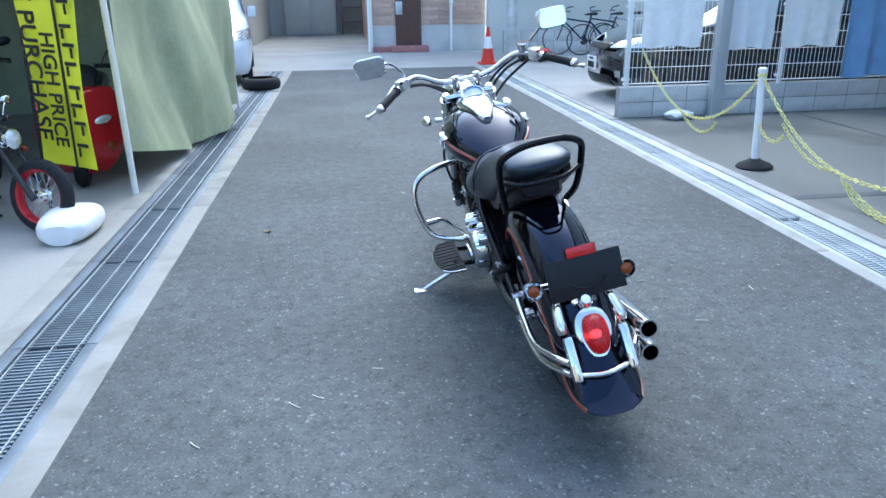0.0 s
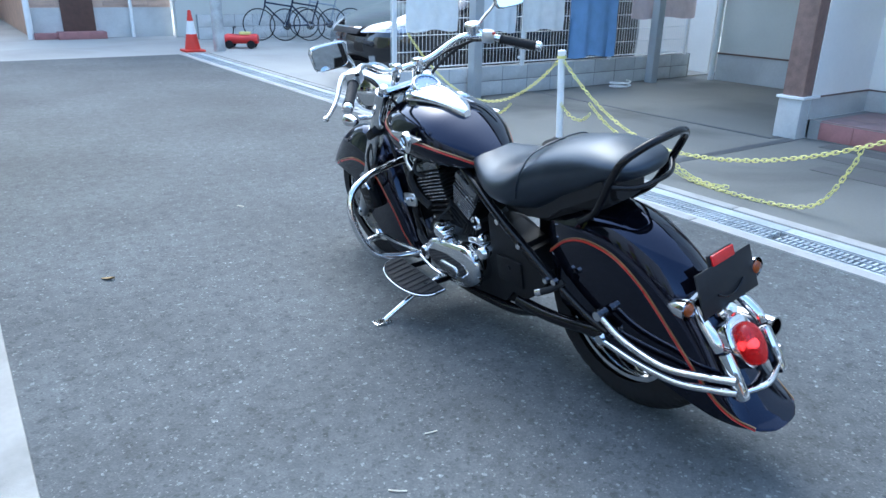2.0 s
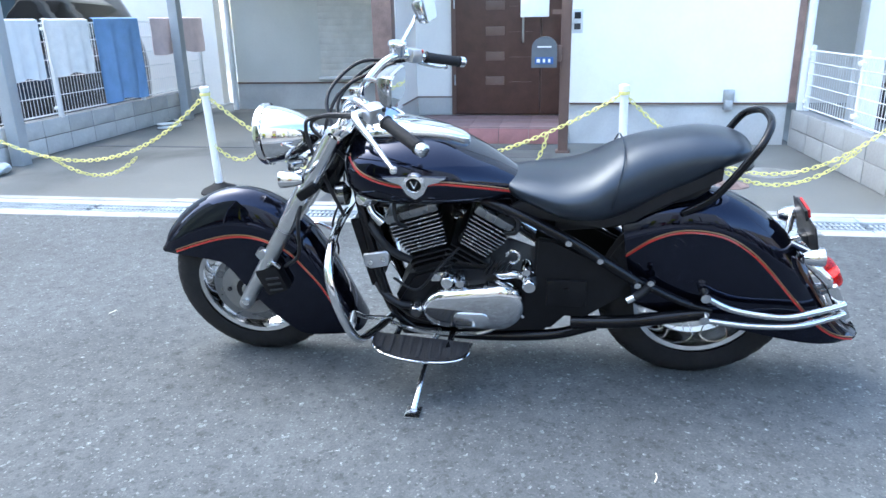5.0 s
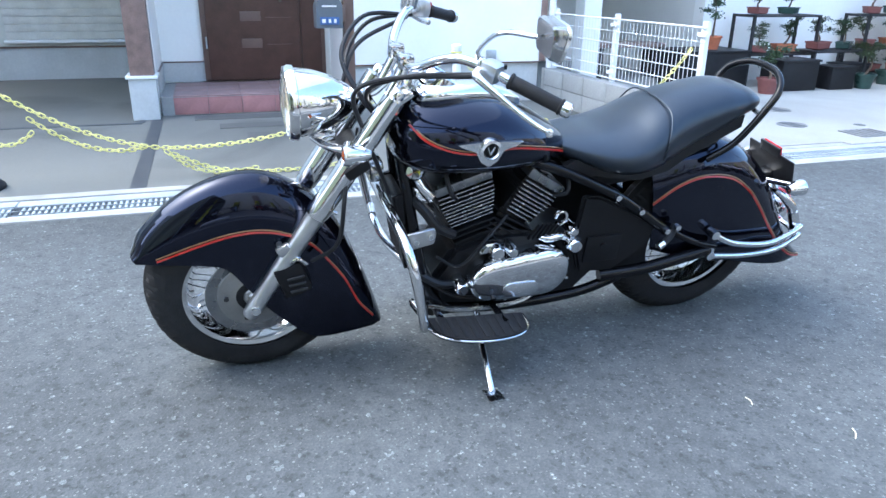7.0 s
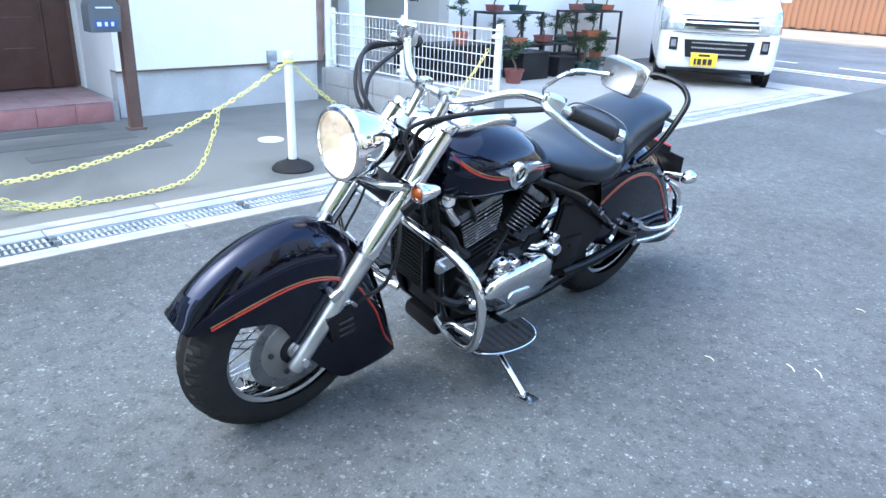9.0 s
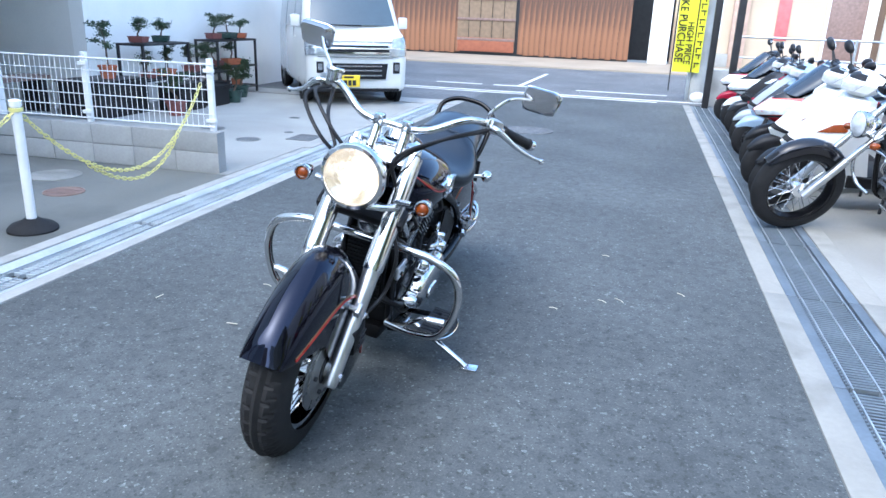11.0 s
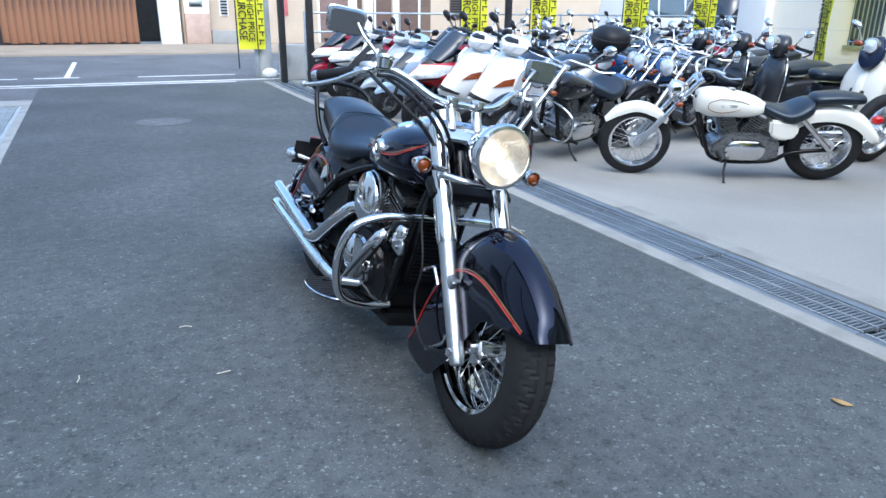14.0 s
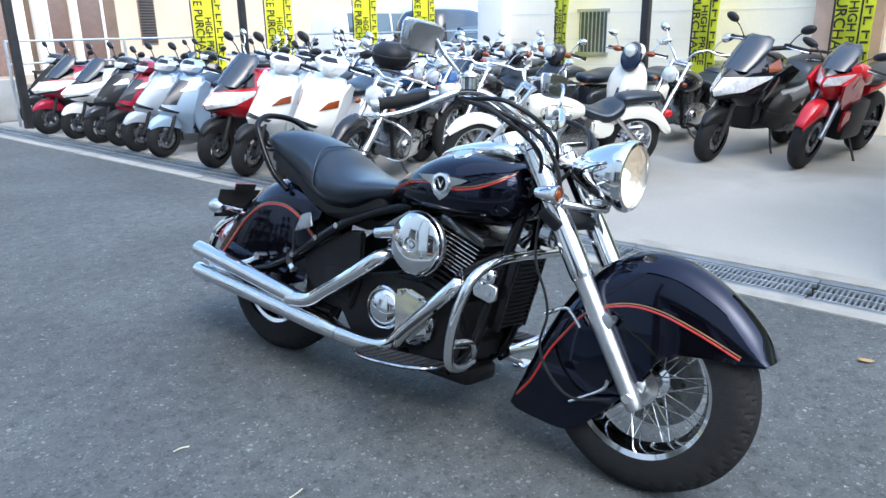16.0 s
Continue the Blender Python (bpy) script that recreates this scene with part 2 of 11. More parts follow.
def cyl(bm, a, b, r0, r1=None, seg=14, caps=True):
    a, b = Vector(a), Vector(b)
    d = b - a
    r = bmesh.ops.create_cone(bm, cap_ends=caps, segments=seg, radius1=r0, radius2=r0 if r1 is None else r1, depth=d.length)
    bmesh.ops.transform(bm, matrix=Matrix.Translation((a + b) / 2) @ d.to_track_quat('Z', 'Y').to_matrix().to_4x4(), verts=r["verts"])
    return r["verts"]


def curve_points(pts, steps=6):
    """A smooth line through the points."""
    p = [Vector(q) for q in pts]
    if len(p) < 3:
        return p
    p = [p[0] * 2 - p[1]] + p + [p[-1] * 2 - p[-2]]
    out = []
    for i in range(1, len(p) - 2):
        for k in range(steps):
            t = k / steps
            a, b, c, d = p[i - 1], p[i], p[i + 1], p[i + 2]
            out.append(0.5 * ((2 * b) + (c - a) * t + (2 * a - 5 * b + 4 * c - d) * t * t + (3 * b - a - 3 * c + d) * t ** 3))
    out.append(p[-2])
    return out


def ring_faces(bm, rings, close_ends=True, loop=True):
    n = len(rings[0])
    for a, b in zip(rings, rings[1:]):
        for k in range(n if loop else n - 1):
            j = (k + 1) % n
            bm.faces.new((a[k], a[j], b[j], b[k]))
    if close_ends and loop:
        bm.faces.new(list(reversed(rings[0])))
        bm.faces.new(rings[-1])


def tube(bm, pts, r, seg=10, steps=6, flat=1.0, smooth=True):
    """A round bar along the points; r a number or one radius for each point."""
    line = curve_points(pts, steps) if smooth else [Vector(q) for q in pts]
    n = len(line)
    rad = (lambda i: r) if not isinstance(r, (list, tuple)) else (lambda i: float(np.interp(i / (n - 1) * (len(r) - 1), range(len(r)), r)))
    up = Vector((0, 0, 1))
    first = (line[1] - line[0]).normalized()
    if abs(first.dot(up)) > 0.95:
        up = Vector((1, 0, 0))
    side = first.cross(up).normalized()
    rings = []
    for i in range(n):
        d = (line[min(i + 1, n - 1)] - line[max(i - 1, 0)]).normalized()
        side = (side - d * side.dot(d)).normalized()
        u = side.cross(d)
        rings.append([bm.verts.new(line[i] + rad(i) * (side * math.cos(2 * math.pi * k / seg) + u * flat * math.sin(2 * math.pi * k / seg))) for k in range(seg)])
    ring_faces(bm, rings)


def lathe(bm, profile, m=None, seg=28, turn=360.0):
    """Turn (radius, height) points round z, then place by m."""
    m = m or Matrix.Identity(4)
    full = turn >= 359.9
    n = seg if full else seg + 1
    rings = []
    for r, h in profile:
        rings.append([bm.verts.new(m @ Vector((r * math.cos(radians(turn) * k / seg), r * math.sin(radians(turn) * k / seg), h))) for k in range(n)])
    ring_faces(bm, rings, False, full)


def loft(bm, sections, close=True, loop=True):
    rings = [[bm.verts.new(p) for p in s] for s in sections]
    ring_faces(bm, rings, close, loop)


def plate(bm, outline, axis, lo, hi):
    """A flat sheet cut to an outline in the two other axes, thick from lo to hi along axis ('x', 'y' or 'z')."""
    def at(u, v, w):
        return {"x": (w, u, v), "y": (u, w, v), "z": (u, v, w)}[axis]
    a = [bm.verts.new(at(u, v, lo)) for u, v in outline]
    b = [bm.verts.new(at(u, v, hi)) for u, v in outline]
    ring_faces(bm, [a, b])


def finish(bm, smooth=True, angle=40):
    bmesh.ops.recalc_face_normals(bm, faces=bm.faces)
    for f in bm.faces:
        f.smooth = smooth
    if smooth:
        for e in bm.edges:
            if len(e.link_faces) == 2 and e.calc_face_angle(0) > radians(angle):
                e.smooth = False


def part(name, bm, material, parent=None, label="", smooth=True, angle=40):
    finish(bm, smooth, angle)
    me = bpy.data.meshes.new(name)
    bm.to_mesh(me)
    bm.free()
    me.materials.append(material)
    ob = new(name, me)
    if parent:
        ob.parent = parent
    if label:
        ob["label"] = label
    return ob


def again(ob, m, parent=None):
    """The same mesh once more as an object of its own."""
    o = new(ob.name.split(".")[0], ob.data)
    o.matrix_basis = m
    if parent:
        o.parent = parent
    return o


def thing(name, label, category, group="", m=None, kind=""):
    ob = new(name)
    ob.empty_display_size = 0.1
    if m:
        ob.matrix_basis = m
    return tagged(ob, label, category, group, kind)


def block(name, lo, hi, material, parent=None, label="", bevel=0.0):
    bm = bmesh.new()
    lo, hi = Vector(lo), Vector(hi)
    box(bm, (lo + hi) / 2, hi - lo, bevel)
    return part(name, bm, material, parent, label, smooth=bool(bevel))


def setting(name, lo, hi, material, label="", category="", bevel=0.0):
    return tagged(block(name, lo, hi, material, None, label, bevel), label, category, kind="structure")

# ---- ground ----
WX, EX = -0.715, 2.70
ground = tagged(block("ground", (-150, -150, -0.5), (150, 150, -0.16), DRIVE), "grey bare ground that runs to the horizon", "ground", kind="structure")
setting("road", (WX, -7.55, -0.158), (EX, 13.5, 0.0), ASPHALT, "worn grey asphalt lane with pale stone chips", "road")
setting("road_street", (-60, -15.0, -0.158), (60, -7.55, 0.0), STREET, "grey asphalt cross street with worn white lines", "road")
setting("pavement_far", (-60, -19.3, -0.158), (60, -15.0, 0.05), PAVE_TAN, "pale concrete pavement behind a low kerb", "pavement", 0.02)
setting("pavement_cross", (-8, 13.5, -0.158), (16, 30, 0.0), DRIVE_PALE, "pale concrete cross street at the lane's end", "pavement")
setting("lot", (-30, -6.2, -0.158), (WX - 0.585, 13.5, 0.0), LOT, "pale stained concrete parking lot", "pavement")
setting("driveway_north", (EX + 0.5, 7.42, -0.158), (16, 13.5, 0.012), DRIVE_PALE, "pale concrete driveway beside the mesh fence", "pavement")
drive = setting("driveway", (EX + 0.5, 0.2, -0.158), (16, 7.42, 0.0), DRIVE, "stained grey concrete driveway with dark joints", "pavement")
setting("driveway_south", (EX + 0.5, -5.3, -0.158), (16, 0.2, 0.004), DRIVE_PALE, "pale concrete forecourt under plant racks and a van", "pavement")
for lo, hi in (((3.2, 3.96, 0.0), (5.5, 4.05, 0.003)), ((5.3, 4.12, 0.0), (5.36, 7.2, 0.003)), ((5.36, 4.1, 0.0), (8.4, 4.15, 0.003))):
    block("joint", lo, hi, TROUGH, drive)


def kerb_line(name, label, x0, x1, y0, y1, top, length, material):
    holder = thing(name, label, "kerb", kind="structure")
    bm = bmesh.new()
    box(bm, (0, 0, 0), (x1 - x0, length - 0.008, 0.16), 0.008)
    first = part("kerb_stone", bm, material, holder)
    n = int(round((y1 - y0) / length))
    for k in range(n):
        z = top - 0.08 + 0.004 * math.sin(k * 2.3)
        m = pose((x0 + x1) / 2 + 0.002 * math.sin(k * 5.1), y0 + (k + 0.5) * length, z, 0, 0.4 * math.sin(k * 1.7), 0)
        if k == 0:
            first.matrix_basis = m
        else:
            again(first, m, holder)


def grating(name, label, x0, x1, y0, y1, pitch, edge, steel, rib_steel):
    """A channel from x0 to x1: a flat steel edge on each side, fine cross bars between them and three bright bearing bars."""
    holder = thing(name, label, "drain grating", kind="structure")
    a, b = x0 + edge[0], x1 - edge[1]
    w = b - a
    bm = bmesh.new()
    n = int(0.985 / pitch)
    for k in range(n):
        box(bm, (0, -0.4925 + pitch * (k + 0.5), -0.012), (w - 0.006, pitch * 0.42, 0.018))
    first = part("grate_panel", bm, steel, holder, smooth=False)
    bm = bmesh.new()
    for k in range(3):
        box(bm, (-w / 2 + 0.018 + (w - 0.036) * k / 2, 0, -0.008), (0.0065, 0.99, 0.022))
    rib = part("bearing_bars", bm, rib_steel, holder, "bright steel bearing bars", smooth=False)
    strips = []
    for u, e in ((x0 + edge[0] / 2, edge[0]), (x1 - edge[1] / 2, edge[1])):
        bm = bmesh.new()
        box(bm, (0, 0, -0.01), (e - 0.004, 0.994, 0.02), 0.003)
        strips.append((u, part("edge_strip", bm, steel, holder, "flat steel edge of the channel")))
    for k in range(int(round(y1 - y0))):
        z = -0.003 - 0.002 * (k % 3)
        turn = 0.25 * math.sin(k * 2.9)
        m = pose((a + b) / 2, y0 + k + 0.5, z, 0, 0.5 * math.sin(k * 1.9), turn)
        if k == 0:
            first.matrix_basis = rib.matrix_basis = m
        else:
            again(first, m, holder)
            again(rib, m, holder)
        for u, st in strips:
            m = pose(u, y0 + k + 0.5, -0.001, 0, 0, 0)
            if k == 0:
                st.matrix_basis = m
            else:
                again(st, m, holder)
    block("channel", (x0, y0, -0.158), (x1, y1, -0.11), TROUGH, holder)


kerb_line("kerb_west_inner", "pale concrete kerb along the asphalt lane", WX - 0.115, WX, -7.5, 13.5, 0.006, 3.0, KERB)
kerb_line("kerb_west_outer", "pale concrete kerb along the bike lot", WX - 0.585, WX - 0.465, -7.5, 13.5, 0.006, 3.0, KERB)
grating("gutter_west", "galvanised steel gutter grating beside the bike lot", WX - 0.465, WX - 0.115, -7.5, 13.5, 0.025, (0.055, 0.055), GALV_DARK, GALV)
kerb_line("kerb_east_inner", "pale concrete kerb along the house side", EX, EX + 0.085, -5.4, 13.5, 0.006, 2.1, KERB_PALE)
kerb_line("kerb_east_outer", "pale concrete kerb along the driveways", EX + 0.41, EX + 0.5, -5.4, 13.5, 0.006, 2.1, KERB_PALE)
grating("gutter_east", "galvanised steel gutter grating before the houses", EX + 0.085, EX + 0.41, -5.4, 13.6, 0.03, (0.045, 0.1), GALV_PALE, GALV)
setting("kerb_corner", (EX, -6.0, -0.158), (16, -5.41, 0.005), KERB_PALE, "pale concrete gutter lid that turns the corner", "kerb", 0.01)
setting("apron_south", (EX, -7.55, -0.158), (60, -6.0, -0.002), STREET, "grey asphalt beside the street corner", "road")
setting("apron_west", (-60, -7.55, -0.158), (WX - 0.585, -6.2, -0.002), DRIVE_PALE, "pale concrete strip beside the street", "pavement")

for k, (x0, x1, y) in enumerate(((3.1, 4.05, -9.15), (2.15, 2.85, -9.15), (-0.5, 1.2, -9.0), (-3.0, -1.2, -8.9), (4.8, 6.5, -9.2))):
    tagged(block("road_line", (x0, y - 0.05, 0.0), (x1, y + 0.05, 0.004), PAINT_LINE), "worn white painted dash on the street", "road marking", "street dashes", "structure")
tagged(block("road_line", (-40, -8.02, 0.0), (40, -7.9, 0.004), PAINT_LINE), "thin worn white edge line along the street", "road marking", "", "structure")
bm = bmesh.new()
box(bm, (0, 0, 0), (0.09, 3.6, 0.004))
o = tagged(part("road_line", bm, PAINT_LINE, smooth=False), "worn white line slanting over the street", "road marking", "", "structure")
o.matrix_basis = pose(2.3, -11.0, 0.002, 0, 0, -1.5)
tagged(block("road_line", (-0.3, -7.72, 0.0), (40, -7.64, 0.004), PAINT_LINE), "second thin worn white line at the lane's mouth", "road marking", "", "structure")


def manhole(x, y, r, label, material, group):
    bm = bmesh.new()
    lathe(bm, [(0, 0.006), (r * 0.86, 0.006), (r * 0.88, 0.002), (r * 0.9, 0.002), (r * 0.92, 0.007), (r, 0.007), (r, 0)], Matrix.Translation((x, y, 0)), 32)
    for k in range(-3, 4):
        box(bm, (x + k * r * 0.22, y, 0.007), (r * 0.1, r * 0.9, 0.004))
    tagged(part("manhole_cover", bm, material, smooth=False), label, "manhole cover", group, "structure")


IRON = M("worn_iron", (0.2, 0.2, 0.2), 0.5, 0.5, 0.3, 8)
manhole(1.27, -3.44, 0.3, "round iron manhole cover set in the asphalt", STREET, "manholes")
cov_ = setting("drain_cover", (3.29, -1.88, -0.01), (3.56, -1.52, 0.012), IRON, "dark rectangular iron cover in the forecourt", "cover", 0.004)
for k in range(5):
    block("rib", (3.31, -1.845 + 0.065 * k, 0.01), (3.54, -1.825 + 0.065 * k, 0.016), IRON, cov_)
manhole(3.74, -1.95, 0.05, "small dark round cover in the forecourt", IRON, "forecourt covers")
manhole(4.19, -2.99, 0.07, "small dark round cover in the forecourt", IRON, "forecourt covers")
manhole(4.4, 0.75, 0.2, "pale round cover in the driveway concrete", KERB, "driveway covers")
manhole(4.3, 1.65, 0.1, "small pale round cover in the driveway", WHITE_PLASTIC, "driveway covers")
manhole(3.95, 1.15, 0.14, "rusty round cover in the driveway", BROWN, "driveway covers")
manhole(4.6, -1.8, 0.14, "small grey cover in the forecourt", IRON, "forecourt covers")
manhole(3.9, -1.35, 0.13, "small grey cover in the forecourt", IRON, "forecourt covers")

# ---- the house with the porch ----
HX = 5.72
setting("wall_house_front", (HX, 0.3, 0.4), (HX + 0.16, 2.3, 7.4), WHITE_WALL, "white sided house wall over a grey base", "wall")
setting("foundation_front", (HX + 0.015, 0.3, 0.0), (HX + 0.16, 2.3, 0.385), FOUND, "pale grey rendered house foundation", "wall")
setting("trim_flashing", (HX - 0.012, 0.3, 0.385), (HX + 0.16, 2.3, 0.4), BROWN_METAL, "dark metal drip edge over the foundation", "trim")
setting("wall_house_south", (HX + 0.16, 0.3, 0.0), (11, 0.46, 7.4), WHITE_WALL, "white side wall of the house", "wall")
setting("trim_corner", (HX - 0.02, 0.24, 0.4), (HX + 0.1, 0.3, 7.4), BROWN, "brown corner trim of the white wall", "trim")
setting("wall_porch_south", (HX + 0.16, 2.14, 0.0), (6.6, 2.3, 2.55), WHITE_WALL, "white wall beside the porch", "wall")
setting("wall_porch_back", (6.6, 2.14, 0.0), (6.76, 4.1, 2.55), WHITE_WALL, "white wall around the front door", "wall")
setting("wall_porch_north", (5.62, 3.98, 0.0), (6.6, 4.12, 2.55), WHITE_WALL, "white wall beside the porch", "wall")
setting("foundation_porch_north", (5.6, 3.972, 0.17), (6.6, 3.98, 0.36), FOUND, "grey foundation strip in the porch", "wall")
setting("foundation_porch_back", (6.585, 3.58, 0.17), (6.6, 3.98, 0.36), FOUND, "grey foundation strip beside the front door", "wall")
setting("trim_porch_back", (6.58, 3.58, 0.36), (6.6, 3.98, 0.372), BROWN_METAL, "dark drip edge beside the front door", "trim")
setting("trim_porch_north", (5.7, 3.965, 0.36), (6.58, 3.98, 0.372), BROWN_METAL, "dark drip edge in the porch", "trim")
setting("wall_carport_side", (6.76, 3.98, 0.0), (8.5, 4.12, 2.55), GREY_WALL, "grey side wall of the carport", "wall")
setting("wall_carport_back", (8.5, 4.12, 0.38), (8.7, 7.0, 2.55), GREY_WALL, "grey panelled wall at the back of the carport", "wall")
setting("foundation_carport", (8.48, 4.12, 0.0), (8.7, 7.0, 0.36), FOUND, "grey foundation of the carport wall", "wall")
setting("trim_carport", (8.465, 4.12, 0.36), (8.7, 7.0, 0.38), BROWN_METAL, "dark drip edge of the carport wall", "trim")
setting("ceiling_carport", (5.5, 2.3, 2.55), (11, 7.0, 2.7), GREY_WALL, "grey soffit over carport and porch", "ceiling")
setting("wall_upper_storey", (5.5, 2.3, 2.7), (5.7, 7.0, 7.4), WHITE_WALL, "white upper storey wall over the carport", "wall")
setting("wall_house_north", (5.7, 6.84, 2.7), (11, 7.0, 7.4), WHITE_WALL, "white upper side wall", "wall")
setting("roof_house", (5.2, 0.1, 7.4), (11.2, 7.2, 7.6), DARK_STEEL, "dark flat roof of the house", "roof")
setting("wall_house_east", (10.9, 0.46, 0), (11, 6.84, 7.4), WHITE_WALL, "white rear wall of the house", "wall")

shutter = thing("roller_shutter", "closed beige shutter with a white sill in the carport wall", "shutter")
bm = bmesh.new()
for k in range(24):
    box(bm, (8.485, 5.0, 0.5 + k * 0.085), (0.03, 1.45, 0.083), 0.003)
part("slats", bm, M("beige_shutter", (0.62, 0.6, 0.55), 0.5, 0.2), shutter)
block("sill", (8.42, 4.25, 0.42), (8.5, 5.75, 0.455), WHITE_METAL, shutter, "white sill", 0.006)

# porch step with tiles
step = thing("porch_step", "low porch step with dull red tiles", "step", kind="structure")
block("core", (5.635, 2.345, 0.0), (6.6, 3.97, 0.165), MORTAR, step)
bm = bmesh.new()
box(bm, (0, 0, 0), (0.012, 0.292, 0.15), 0.002)
riser = part("tile", bm, TILE_RED, step)
bm = bmesh.new()
box(bm, (0, 0, 0), (0.292, 0.292, 0.012), 0.002)
tread = part("tile", bm, TILE_TOP, step)
for j in range(5):
    m = pose(5.63, 2.49 + 0.295 * j + 0.05, 0.083, 0, 0, 0)
    riser.matrix_basis = m if j == 0 else riser.matrix_basis
    if j:
        again(riser, m, step)
for i in range(3):
    for j in range(5):
        m = pose(5.775 + 0.295 * i, 2.54 + 0.295 * j, 0.169, 0, 0, 0)
        if i + j == 0:
            tread.matrix_basis = m
        else:
            again(tread, m, step)
for k in range(3):
    tagged(block("paving_strip", (5.35 - 0.42 * k, 2.55 - 0.1 * k, 0), (5.45 - 0.42 * k + 0.1, 3.7 - 0.2 * k, 0.004), stone("dark_paver", (0.1, 0.1, 0.095)) if k == 0 else bpy.data.materials["dark_paver"]), "dark flat paving strip in the driveway", "paving", "paving strips", "structure")

# front door
door = thing("door_1", "dark brown closed front door with a small window", "door", kind="structure")
block("door_frame", (6.55, 2.36, 0.175), (6.6, 3.58, 2.4), BROWN_METAL, door, "dark door frame", 0.005)
block("door_leaf", (6.52, 2.62, 0.19), (6.55, 3.53, 2.3), DOOR, door, "dark brown panelled leaf", 0.006)
block("side_leaf", (6.525, 2.4, 0.19), (6.55, 2.6, 2.3), DOOR, door, "narrow dark side leaf", 0.006)
for z in (0.5, 0.76, 1.02, 1.28, 1.54, 1.8):
    block("panel_line", (6.513, 3.0, z), (6.52, 3.2, z + 0.09), BROWN_METAL, door, "small dark window slot", 0.003)
    block("panel_line", (6.515, 2.7, z + 0.03), (6.52, 2.95, z + 0.036), BROWN_METAL, door, "", 0.0)
bm = bmesh.new()
tube(bm, [(6.52, 2.8, 0.95), (6.47, 2.8, 0.97), (6.465, 2.8, 1.1), (6.465, 2.8, 1.25), (6.52, 2.8, 1.27)], 0.011)
part("door_handle", bm, M("brushed_handle", (0.6, 0.58, 0.54), 0.3, 1.0), door, "long metal pull handle")
for z in (0.5, 1.3):
    bm = bmesh.new()
    cyl(bm, (6.515, 3.54, z), (6.515, 3.54, z + 0.11), 0.008)
    part("hinge", bm, GALV, door)

pillar = thing("porch_pillar", "brown clad pillar on a white base at the porch", "pillar", kind="structure")
block("base", (5.46, 3.98, 0), (5.7, 4.2, 0.35), FOUND, pillar, "pale rendered base", 0.008)
block("cap", (5.44, 3.96, 0.35), (5.72, 4.22, 0.375), WHITE_METAL, pillar, "", 0.006)
block("shaft", (5.47, 3.99, 0.375), (5.68, 4.18, 2.55), BROWN, pillar, "brown wood-grain cladding", 0.006)
post = thing("porch_post", "slim brown square post before the porch", "post", kind="structure")
block("shaft", (5.19, 2.31, 0.0), (5.28, 2.40, 4.5), BROWN_METAL, post, "", 0.008)
block("collar", (5.17, 2.29, 0.0), (5.30, 2.42, 0.02), BROWN_METAL, post, "", 0.004)

box_ob = thing("mailbox", "grey metal mailbox with a rounded top on the post", "mailbox")
bm = bmesh.new()
prof = [(-0.11, 0.0), (0.11, 0.0), (0.11, 0.17)] + [(0.11 * math.cos(radians(a)), 0.17 + 0.09 * math.sin(radians(a))) for a in range(15, 180, 15)] + [(-0.11, 0.17)]
plate(bm, [(2.54 + u, 0.775 + v) for u, v in prof], "x", 5.07, 5.24)
part("body", bm, M("grey_steel_box", (0.13, 0.145, 0.16), 0.45, 0.3), box_ob, "", True, 25)
block("plate", (5.06, 2.46, 0.805), (5.07, 2.62, 0.865), M("blue_plate", (0.05, 0.12, 0.3), 0.4), box_ob, "small blue plate")
for k, w in enumerate((0.03, 0.02, 0.02)):
    block("bar", (5.055, 2.575 - k * 0.045, 0.82), (5.06, 2.575 - k * 0.045 + w, 0.85), WHITE_PLASTIC, box_ob, "pale printed bar")
block("slot", (5.062, 2.48, 0.945), (5.07, 2.6, 0.957), WHITE_METAL, box_ob, "pale letter slot")
block("arm", (5.16, 2.39, 0.82), (5.23, 2.435, 0.96), BROWN_METAL, box_ob, "", 0.003)
sg = thing("name_board", "small white plate fixed to the slim brown post", "plate")
block("board", (5.225, 2.51, 1.2), (5.24, 2.76, 1.4), WHITE_PLASTIC, sg, "white plate", 0.006)
block("bracket", (5.228, 2.4, 1.22), (5.238, 2.48, 1.26), BROWN_METAL, sg)
ic = thing("intercom", "small silver door intercom on the slim brown post", "intercom")
block("body", (5.165, 2.215, 1.06), (5.2, 2.312, 1.26), GALV, ic, "", 0.006)
block("lens", (5.159, 2.235, 1.18), (5.165, 2.29, 1.235), BLACK_PLASTIC, ic, "black camera window", 0.004)
block("grille", (5.161, 2.235, 1.09), (5.165, 2.29, 1.14), DARK_STEEL, ic)
tap = thing("wall_tap", "small grey outdoor socket on the foundation", "outlet")
block("body", (HX - 0.03, 0.78, 0.4), (HX + 0.012, 0.88, 0.52), GALV, tap, "", 0.01)
block("cover", (HX - 0.045, 0.79, 0.33), (HX + 0.014, 0.87, 0.42), GALV, tap, "", 0.01)
bm = bmesh.new()
tube(bm, [(HX - 0.05, 0.2, 0.0), (HX - 0.05, 0.2, 4.0), (HX - 0.05, 0.2, 7.35)], 0.035, 12, 2)
tagged(part("downpipe", bm, WHITE_PLASTIC), "white plastic rain downpipe at the house corner", "downpipe", "downpipes", "structure")
bm = bmesh.new()
tube(bm, [(8.42, 7.02, 0.0), (8.42, 7.02, 1.5), (8.42, 7.02, 2.6)], 0.04, 12, 2)
tagged(part("downpipe", bm, WHITE_PLASTIC), "white plastic rain downpipe at the carport", "downpipe", "downpipes", "structure")


